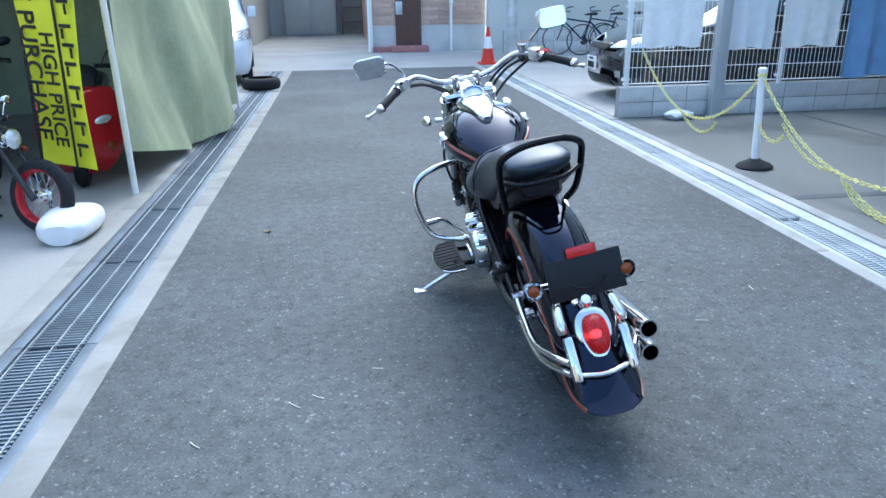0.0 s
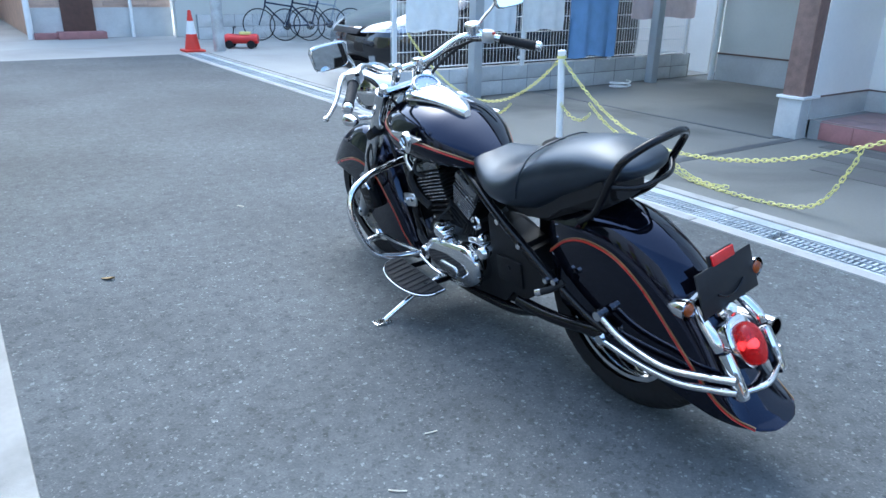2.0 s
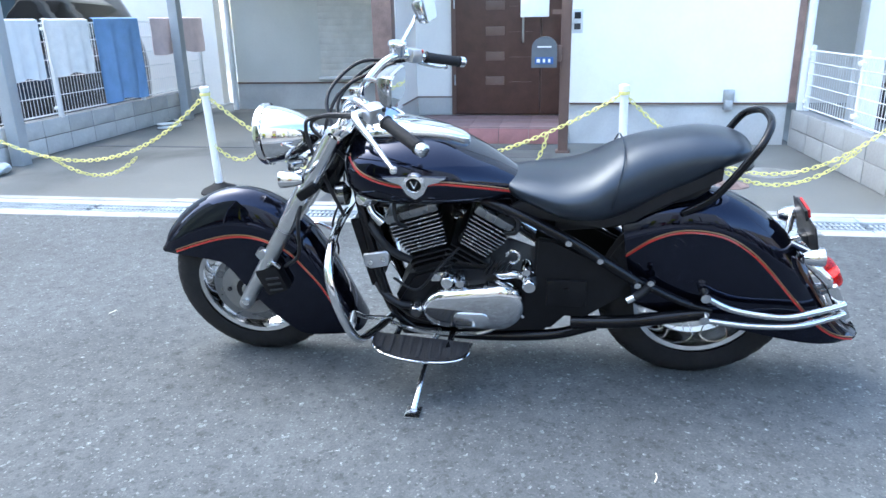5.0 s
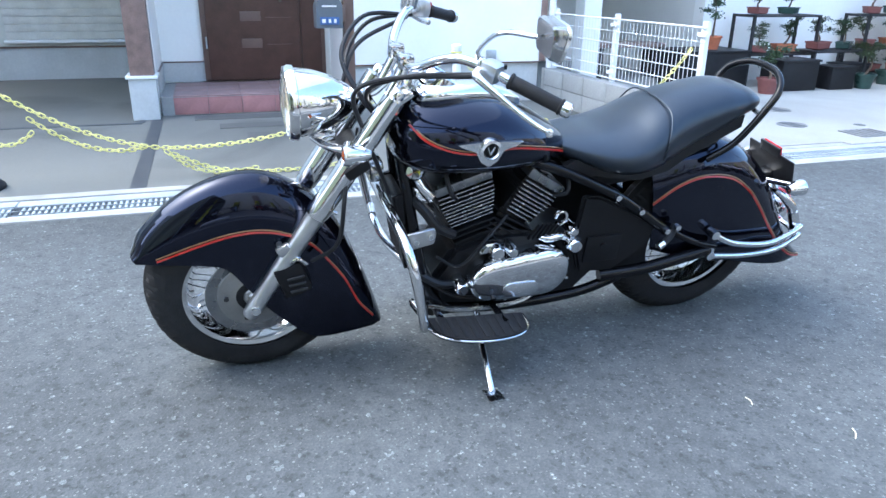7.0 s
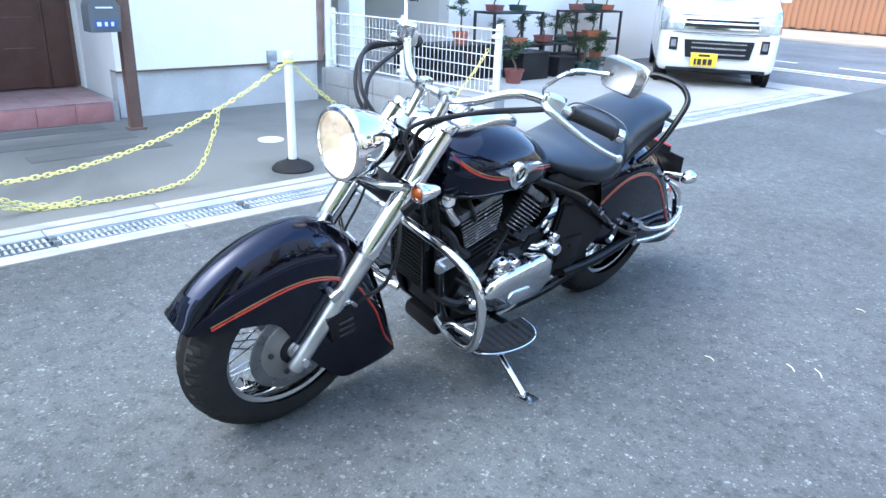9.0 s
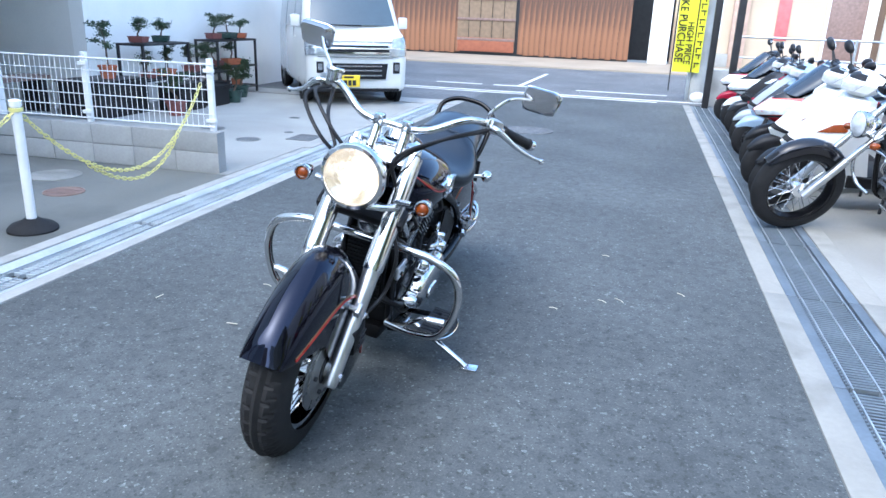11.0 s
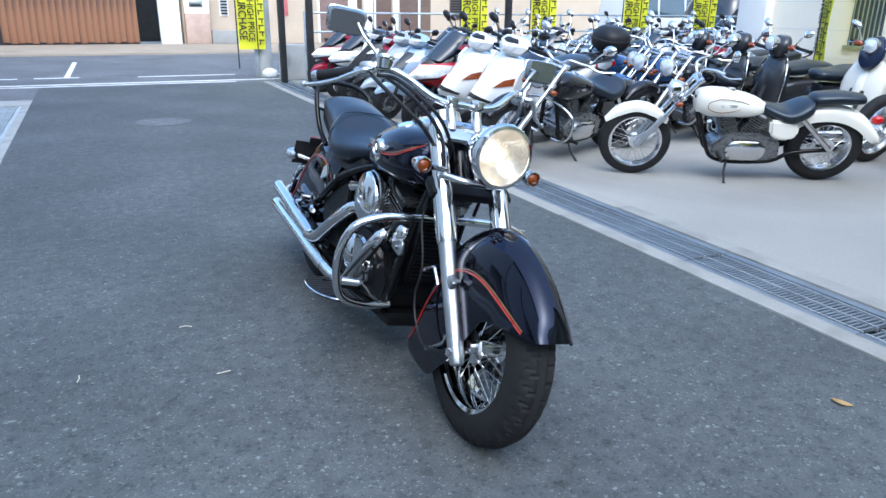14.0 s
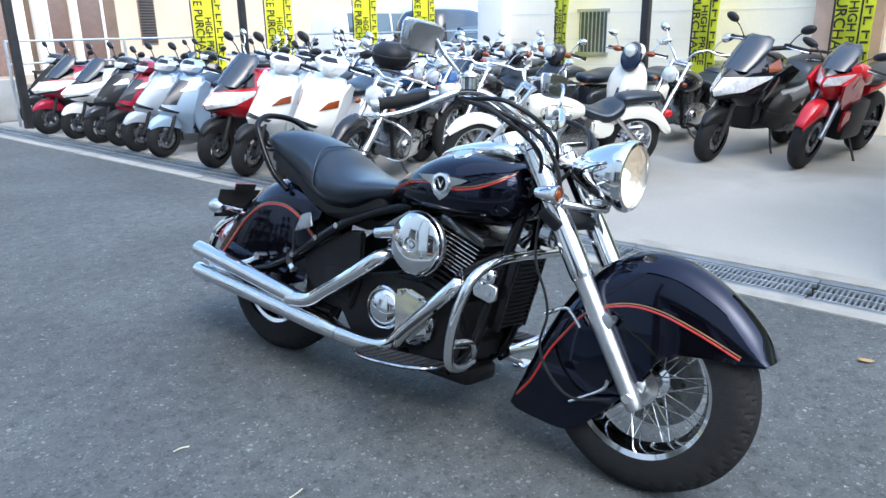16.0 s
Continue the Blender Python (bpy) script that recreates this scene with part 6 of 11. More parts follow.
for side in (-1, 1):
    turn = new("turn_signal")
    turn.parent = bike
    at = aim((side * 0.145, -1.145, 0.54), (0, -1, 0.1))
    bm = bmesh.new()
    lathe(bm, [(0, -0.05), (0.014, -0.047), (0.025, -0.025), (0.029, 0.0), (0.029, 0.01)], at, 20)
    tube(bm, [(side * 0.03, -1.1, 0.52), (side * 0.125, -1.135, 0.54)], 0.011, 10)
    part("shell", bm, CHROME, turn, "chrome shell")
    bm = bmesh.new()
    lathe(bm, [(0.019, 0.009), (0.017, 0.014), (0.009, 0.018), (0, 0.019)], at, 20)
    part("lens", bm, AMBER, turn, "amber lens")
    rail = new("fender_rail")
    rail.parent = bike
    s = side
    bm = bmesh.new()
    tube(bm, [(s * 0.145, -0.83, 0.385), (s * 0.15, -0.93, 0.34), (s * 0.155, -1.08, 0.325), (s * 0.13, -1.2, 0.34), (s * 0.1, -1.27, 0.345)], 0.011, 12)
    part("upper_tube", bm, CHROME, rail, "chrome rail")
    bm = bmesh.new()
    tube(bm, [(s * 0.145, -0.84, 0.295), (s * 0.152, -0.98, 0.285), (s * 0.15, -1.12, 0.29), (s * 0.12, -1.23, 0.305), (s * 0.1, -1.275, 0.31)], 0.011, 12)
    part("lower_tube", bm, CHROME, rail, "chrome rail")
    bm = bmesh.new()
    box(bm, (s * 0.085, -1.255, 0.345), (0.03, 0.035, 0.14), 0.013, (-28, 0, 0))
    part("upright", bm, CHROME, rail, "chrome upright")
    bm = bmesh.new()
    tube(bm, [(s * 0.07, -1.12, 0.495), (s * 0.085, -1.16, 0.468), (s * 0.092, -1.2, 0.432), (s * 0.092, -1.212, 0.41)], [0.01, 0.016, 0.018, 0.014], 14)
    part("bracket", bm, CHROME, rail, "curved chrome stay")
    bm = bmesh.new()
    cyl(bm, (s * 0.12, -0.84, 0.3), (s * 0.16, -0.84, 0.3), 0.016)
    part("mount", bm, POLISHED, rail)
    bm = bmesh.new()
    cyl(bm, (s * 0.12, -0.835, 0.385), (s * 0.16, -0.835, 0.385), 0.016)
    part("mount", bm, POLISHED, rail)
bm = bmesh.new()
tube(bm, [(-0.085, -1.275, 0.3), (0, -1.3, 0.3), (0.085, -1.275, 0.3)], 0.009, 10)
part("cross_rail", bm, CHROME, bike, "chrome cross rail")

# ---- motorcycles in the lot ----
def paint(name, base):
    return car_paint(name, base, (0.95, 0.95, 1.0), 0.1)


RED_PAINT = paint("red_lacquer", (0.45, 0.012, 0.02))
WHITE_PAINT = paint("white_lacquer", (0.82, 0.82, 0.8))
PEARL = paint("pearl_cream_lacquer", (0.84, 0.81, 0.72))
SILVER_PAINT = paint("silver_lacquer", (0.36, 0.4, 0.44))
ICE_PAINT = paint("pale_blue_lacquer", (0.3, 0.4, 0.52))
GREY_PAINT = paint("dark_grey_lacquer", (0.03, 0.032, 0.036))
NAVY_PAINT = paint("navy_lacquer", (0.012, 0.02, 0.05))
for q_ in (RUBBER, BLACK_PLASTIC):
    q_.node_tree.nodes["Principled BSDF"].inputs["Specular IOR Level"].default_value = 0.25
SCREEN = M("tinted_screen", (0.025, 0.035, 0.05), 0.06, 0, 0.1, 4, 30, 0, 150, 0.3)
CLEAR_LENS = M("clear_lamp_lens", (0.8, 0.82, 0.84), 0.08, 0.35, 0.3, 24, 80, 0.35, 70, 1.0)
SILVER_WHEEL = M("cast_alloy_wheel", (0.3, 0.31, 0.33), 0.35, 0.9, 0.15)
DARK_WHEEL = M("dark_cast_wheel", (0.06, 0.062, 0.066), 0.4, 0.5, 0.2)
RED_RIM = M("red_rim", (0.5, 0.02, 0.03), 0.3, 0.2, 0.1)


def cast_wheel(parent, y, z, r, w, mat, name="wheel"):
    wheel = new(name)
    wheel.parent, wheel.matrix_basis = parent, Matrix.Translation((0, y, z))
    rim = r * 0.6
    part("tyre", tyre_mesh(r, w, rim, 36, False), RUBBER, wheel, "black tyre", True, 60)
    bm = bmesh.new()
    hw = w * 0.3
    lathe(bm, [(rim + 0.008, -hw), (rim - 0.004, -hw), (rim - 0.02, 0), (rim - 0.004, hw), (rim + 0.008, hw)], ACROSS, 28)
    for k in range(5):
        a = 2 * math.pi * k / 5
        cyl(bm, (0, 0.02 * math.cos(a), 0.02 * math.sin(a)), (0, (rim - 0.012) * math.cos(a), (rim - 0.012) * math.sin(a)), 0.02, 0.012, 6)
    lathe(bm, [(0, -0.05), (0.035, -0.05), (0.035, 0.05), (0, 0.05)], ACROSS, 14)
    part("rim", bm, mat, wheel, "cast rim")
    bm = bmesh.new()
    lathe(bm, [(rim * 0.5, -0.05), (rim * 0.78, -0.05), (rim * 0.78, -0.045), (rim * 0.5, -0.045)], ACROSS, 24)
    part("brake_disc", bm, HEAD_GREY, wheel, "steel brake disc")
    return wheel


def stack(bm, rows, n=22, e=2.4):
    """Loft of level sections: z, centre y, half-width, half-depth."""
    secs = []
    for z, y, w, d in interp(rows, 3):
        s = []
        for k in range(n):
            a = 2 * math.pi * k / n
            c, q = math.cos(a), math.sin(a)
            s.append(Vector((w * math.copysign(abs(c) ** (2 / e), c), y + d * math.copysign(abs(q) ** (2 / e), q), z)))
        secs.append(s)
    loft(bm, secs)


def prow(bm, rows, n=11, back=0.5, e=1.25):
    """Loft of level sections with a keel at the front: z, centre y, half-width, reach of the keel."""
    secs = []
    for z, y, w, d in interp(rows, 3):
        s = []
        for k in range(n):
            u = -1 + 2 * k / (n - 1)
            s.append(Vector((w * u, y + d * (1 - abs(u) ** e), z)))
        for k in range(n):
            u = 1 - 2 * k / (n - 1)
            s.append(Vector((w * 0.94 * u, y - d * back * (1 - abs(u) ** 2.5) - 0.012, z)))
        secs.append(s)
    loft(bm, secs)


def pad(bm, c, s, rot, n=14):
    r = bmesh.ops.create_uvsphere(bm, u_segments=n, v_segments=max(6, n // 2), radius=1.0)
    bmesh.ops.transform(bm, matrix=pose(*c, *rot) @ Matrix.Diagonal((*s, 1)), verts=r["verts"])


def blob(bm, c, s, n=12):
    r = bmesh.ops.create_uvsphere(bm, u_segments=n, v_segments=max(6, n // 2), radius=1.0)
    bmesh.ops.transform(bm, matrix=Matrix.Translation(c) @ Matrix.Diagonal((*s, 1)), verts=r["verts"])


def small_mirror(parent, side, base, top, w=0.055, h=0.035, mat=None):
    mir = new("mirror")
    mir.parent = parent
    base, top = Vector(base), Vector(top)
    bm = bmesh.new()
    tube(bm, [base, base.lerp(top, 0.5) + Vector((side * -0.01, 0, 0.01)), top], 0.006, 6, 4)
    part("stem", bm, DARK_STEEL if mat is None else mat, mir)
    bm = bmesh.new()
    lathe(bm, [(0, 0.022), (0.5, 0.02), (0.85, 0.01), (1.0, -0.008), (0.97, -0.012)], Matrix.Translation(top) @ Matrix.Diagonal((w, 1, h, 1)) @ Matrix.Rotation(radians(-90), 4, 'X'), 16)
    for v in bm.verts:
        v.co.z += (v.co.x - top.x) * side * 0.25
    part("shell", bm, BLACK_PLASTIC if mat is None else mat, mir, "mirror shell")
    bm = bmesh.new()
    lathe(bm, [(0, 0.0), (0.93, 0.0), (0.95, 0.004)], Matrix.Translation(top + Vector((0, -0.012, 0))) @ Matrix.Diagonal((w, 1, h, 1)) @ Matrix.Rotation(radians(90), 4, 'X'), 16)
    for v in bm.verts:
        v.co.z += (v.co.x - top.x) * side * 0.25
    part("glass", bm, MIRROR, mir, "mirror glass")


def cowl_point(rows, u, z):
    """Point of a keeled cowl: u runs from -1 to 1 across its front; rows are z, keel y, edge y, half-width, back y."""
    z = min(max(z, rows[0][0]), rows[-1][0])
    for a, b in zip(rows, rows[1:]):
        if z <= b[0]:
            f = (z - a[0]) / (b[0] - a[0])
            _, yk, ye, hw, _ = [p + (q - p) * f for p, q in zip(a, b)]
            break
    return Vector((hw * u, ye + (yk - ye) * (1 - abs(u) ** 1.35), z))


def cowl(bm, rows, n=5):
    secs = []
    for z, _, ye, hw, yb in rows:
        s = [cowl_point(rows, k / n, z) for k in range(-n, n + 1)]
        secs.append(s + [Vector((hw * 0.9, yb, z)), Vector((0, yb - 0.01, z)), Vector((-hw * 0.9, yb, z))])
    loft(bm, secs)


def cowl_panel(bm, rows, corners, proud=0.007, nu=6, nv=6):
    """A thin panel lying on a keeled cowl, its four corners given as (u, z): low inner, low outer, high outer, high inner."""
    (a, b, c, d), secs = corners, []
    for j in range(nv + 1):
        g = j / nv
        outer, inner = [], []
        for k in range(nu + 1):
            f = k / nu
            u = (a[0] * (1 - f) + b[0] * f) * (1 - g) + (d[0] * (1 - f) + c[0] * f) * g
            z = (a[1] * (1 - f) + b[1] * f) * (1 - g) + (d[1] * (1 - f) + c[1] * f) * g
            p = cowl_point(rows, u, z)
            out = Vector((u * 0.9, 0.75, 0.3)).normalized() * proud
            outer.append(p + out)
            inner.append(p - out * 1.5)
        secs.append(outer + inner[::-1])
    loft(bm, secs)


def scaled(bm, k):
    bmesh.ops.scale(bm, vec=(k, k, k), verts=bm.verts)
    return bm


def bent_screen(bm, rows, thick=0.006):
    """Curved screen from rows of z, front y, half-width."""
    secs = []
    for z, y, w in rows:
        arc = [radians(-80 + 16 * k) for k in range(11)]
        secs.append([Vector((w * math.sin(a), y - w * 0.75 * (1 - math.cos(a)), z)) for a in arc] + [Vector((w * 0.97 * math.sin(a), y - thick - w * 0.75 * (1 - math.cos(a)), z)) for a in reversed(arc)])
    loft(bm, secs)


def scooter_controls(sc, K, y, z, mirror_top, chrome=False):
    for s in (-1, 1):
        bm = bmesh.new()
        cyl(bm, (s * 0.19, y, z), (s * 0.32, y - 0.05, z - 0.01), 0.017, None, 10)
        cyl(bm, (s * 0.32, y - 0.05, z - 0.01), (s * 0.335, y - 0.056, z - 0.011), 0.021, None, 10)
        part("grip", scaled(bm, K), GRIP, sc)
        bm = bmesh.new()
        box(bm, (s * 0.175, y + 0.01, z), (0.06, 0.05, 0.045), 0.01, (0, 0, s * -12))
        part("switch_box", scaled(bm, K), BLACK_PLASTIC, sc)
        bm = bmesh.new()
        tube(bm, [(s * 0.18, y + 0.05, z), (s * 0.25, y + 0.06, z - 0.005), (s * 0.34, y + 0.01, z - 0.015)], 0.006, 6)
        part("lever", scaled(bm, K), POLISHED, sc)
        small_mirror(sc, s, Vector((s * 0.19, y + 0.03, z + 0.02)) * K, Vector((s * mirror_top[0], *mirror_top[1:])) * K, 0.058 * K, 0.036 * K, CHROME if chrome else None)


def scooter_running_gear(sc, K, front, rear, r, w, wheel_mat, fender_mat, exhaust_mat):
    cast_wheel(sc, front * K, r * K, r * K, w * K, wheel_mat)
    cast_wheel(sc, rear * K, r * K, r * K, (w + 0.01) * K, wheel_mat)
    bm = bmesh.new()
    fender(bm, [(0.02, front + 0.2, r + 0.13, front + 0.195, r + 0.12, front + 0.195, r + 0.11), (0.052, front + 0.12, r + 0.215, front + 0.115, r + 0.18, front + 0.115, r + 0.14), (0.062, front, r + 0.25, front, r + 0.2, front, r + 0.13), (0.058, front - 0.12, r + 0.235, front - 0.12, r + 0.18, front - 0.12, r + 0.1), (0.04, front - 0.2, r + 0.15, front - 0.195, r + 0.12, front - 0.19, r + 0.07)])
    part("front_fender", scaled(bm, K), fender_mat, sc, "short front fender", True, 60)
    for s in (-1, 1):
        bm = bmesh.new()
        tube(bm, [(s * 0.072, front, r), (s * 0.07, front - 0.05, r + 0.16), (s * 0.05, front - 0.13, 0.6)], 0.02, 10)
        part("fork_leg", scaled(bm, K), DARK_STEEL, sc)
    bm = bmesh.new()
    tube(bm, [(0.15, rear + 0.28, 0.2), (0.165, rear + 0.05, 0.25), (0.175, rear - 0.3, 0.33)], [0.036, 0.052, 0.048], 14)
    cyl(bm, (0.175, rear - 0.3, 0.33), (0.176, rear - 0.33, 0.335), 0.03, 0.03, 12)
    part("exhaust", scaled(bm, K), exhaust_mat, sc, "silencer")
    bm = bmesh.new()
    loft(bm, [super_section(*q, 16, 3.0) for q in [(rear + 0.48, 0.25, 0.05, 0.05, 0.05), (rear + 0.4, 0.25, 0.075, 0.08, 0.07), (rear + 0.1, 0.24, 0.07, 0.07, 0.07), (rear - 0.08, 0.235, 0.06, 0.06, 0.06), (rear - 0.12, 0.235, 0.03, 0.03, 0.03)]])
    bmesh.ops.translate(bm, vec=(-0.09, 0, 0), verts=bm.verts)
    part("engine", scaled(bm, K), HEAD_GREY, sc, "grey alloy engine case", True, 50)
    bm = bmesh.new()
    tube(bm, [(-0.08, rear - 0.02, 0.25), (-0.1, rear - 0.06, 0.42), (-0.11, rear - 0.08, 0.58)], [0.02, 0.026, 0.02], 10)
    part("shock_absorber", scaled(bm, K), DARK_STEEL, sc)
    bm = bmesh.new()
    tube(bm, [(-0.1, -0.1, 0.22), (-0.16, -0.06, 0.1), (-0.2, -0.04, 0.03)], 0.01, 8)
    part("side_stand", scaled(bm, K), DARK_STEEL, sc)


def plate_panel(outline, x, thick, lean, pivot, s):
    bm = bmesh.new()
    plate(bm, outline, "x", s * x - thick, s * x + thick)
    for v in bm.verts:
        v.co.x -= s * (pivot - v.co.z) * lean
    bmesh.ops.bevel(bm, geom=bm.edges[:], offset=0.006, segments=1, affect='EDGES')
    return bm


SEAT_GREY = M("grey_seat_flank", (0.2, 0.21, 0.22), 0.5, 0, 0.15)


def beaked_scooter(m, name, colour, low, label, K=1.0, touring=False, beak=None, fend=None):
    """A sporty scooter: a beaked cowl with wide lamps, a raked dark screen, a low body and a rising tail."""
    sc = thing(name, label, "scooter", "scooters parked in the lot", m)
    scooter_running_gear(sc, K, 0.66, -0.64, 0.2 if touring else 0.21, 0.105, DARK_WHEEL, fend or low, DARK_STEEL)
    rows = [(0.25, 0.36, 0.26, 0.1, 0.2), (0.37, 0.46, 0.32, 0.14, 0.2), (0.46, 0.6, 0.36, 0.175, 0.22), (0.53, 0.81, 0.38, 0.2, 0.22), (0.58, 0.85, 0.37, 0.215, 0.22), (0.67, 0.74, 0.32, 0.23, 0.18), (0.76, 0.58, 0.25, 0.22, 0.14), (0.83, 0.43, 0.2, 0.18, 0.12), (0.86, 0.36, 0.18, 0.1, 0.12)]
    bm = bmesh.new()
    cowl(bm, rows[:3])
    part("lower_cowl", scaled(bm, K), low, sc, "dark lower cowl", True, 24)
    bm = bmesh.new()
    cowl(bm, rows[2:])
    nose = part("nose_cowl", scaled(bm, K), beak or colour, sc, "beaked painted nose cowl", True, 24)
    for s in (-1, 1):
        for part_name, mat, tag, q in (
                ("headlight", CLEAR_LENS, "wide clear swept headlight", [(0.05, 0.535), (0.62, 0.585), (0.93, 0.71), (0.05, 0.67)]),
                ("lamp_edge", BLACK_PLASTIC, "dark lamp surround", [(0.03, 0.51), (0.64, 0.56), (0.68, 0.58), (0.03, 0.532)]),
                ("visor", TS_BLACK, "black visor panel", [(0.0, 0.68), (0.72, 0.735), (0.55, 0.83), (0.0, 0.83)]),
                ("turn_signal", AMBER if touring else CLEAR_LENS, "long turn signal", [(0.78, 0.73), (1.0, 0.75), (0.9, 0.83), (0.7, 0.775)])):
            bm = bmesh.new()
            cowl_panel(bm, rows, [(s * u, z) for u, z in q], 0.008 if part_name != "visor" else 0.005)
            part(part_name, scaled(bm, K), mat, nose, tag, True, 35)
        part("wing_panel", scaled(plate_panel([(0.44, 0.6), (0.34, 0.73), (0.16, 0.8), (-0.04, 0.74), (0.08, 0.63), (0.22, 0.5), (0.25, 0.36), (0.35, 0.32), (0.43, 0.46)], 0.222, 0.012, 0.18, 0.75, s), K), colour, sc, "painted wing panel")
        part("lower_flank", scaled(plate_panel([(0.3, 0.44), (0.24, 0.3), (-0.06, 0.22), (-0.4, 0.24), (-0.42, 0.32), (-0.1, 0.36), (0.16, 0.4)], 0.2, 0.012, 0.2, 0.5, s), K), low, sc, "dark lower flank")
    bm = bmesh.new()
    bent_screen(bm, [(0.73, 0.63, 0.11), (0.81, 0.54, 0.135), (0.9, 0.44, 0.135), (0.965, 0.37, 0.115), (0.985, 0.35, 0.075)])
    part("windscreen", scaled(bm, K), SCREEN, sc, "raked smoked windscreen", True, 60)
    bm = bmesh.new()
    loft(bm, [super_section(*q, 20, 2.8) for q in interp([(0.3, 0.4, 0.13, 0.12, 0.16), (0.05, 0.36, 0.17, 0.1, 0.14), (-0.15, 0.42, 0.18, 0.16, 0.18), (-0.4, 0.5, 0.17, 0.14, 0.16), (-0.7, 0.56, 0.12, 0.1, 0.1)], 2)])
    part("body", scaled(bm, K), low, sc, "dark central body", True, 60)
    bm = bmesh.new()
    loft(bm, [super_section(*q, 20, 3.2) for q in [(-0.08, 0.49, 0.13, 0.06, 0.06), (-0.2, 0.51, 0.185, 0.07, 0.1), (-0.45, 0.57, 0.19, 0.07, 0.12), (-0.7, 0.65, 0.16, 0.06, 0.09), (-0.92, 0.71, 0.1, 0.045, 0.05), (-1.04, 0.74, 0.03, 0.015, 0.02)]])
    tail = part("tail_panel", scaled(bm, K), SEAT_GREY if touring else colour, sc, "rising tail panel", True, 30)
    bm = bmesh.new()
    loft(bm, [super_section(*q, 20, 2.5) for q in interp([(-0.04, 0.58, 0.06, 0.03, 0.05), (-0.1, 0.595, 0.13, 0.04, 0.06), (-0.3, 0.61, 0.17, 0.045, 0.06), (-0.42, 0.64, 0.16, 0.07, 0.06), (-0.5, 0.7, 0.145, 0.06, 0.06), (-0.77, 0.75, 0.12, 0.045, 0.05), (-0.88, 0.765, 0.05, 0.02, 0.03)], 3)])
    part("seat", scaled(bm, K), LEATHER, sc, "black stepped seat", True, 70)
    bm = bmesh.new()
    tube(bm, [(0.12, -0.72, 0.73), (0.13, -0.95, 0.79), (0, -1.04, 0.8), (-0.13, -0.95, 0.79), (-0.12, -0.72, 0.73)], 0.014, 8)
    part("grab_rail", scaled(bm, K), BLACK_PLASTIC, sc)
    bm = bmesh.new()
    box(bm, (0, -1.02, 0.715), (0.15, 0.04, 0.05), 0.012)
    part("tail_light", scaled(bm, K), RED_LENS, tail, "red tail light")
    bm = bmesh.new()
    tube(bm, [(-0.2, 0.17, 0.92), (-0.08, 0.24, 0.89), (0, 0.25, 0.88), (0.08, 0.24, 0.89), (0.2, 0.17, 0.92)], 0.018, 8)
    part("handlebar", scaled(bm, K), BLACK_PLASTIC, sc)
    scooter_controls(sc, K, 0.17, 0.92, (0.31, 0.23, 1.07))
    return sc


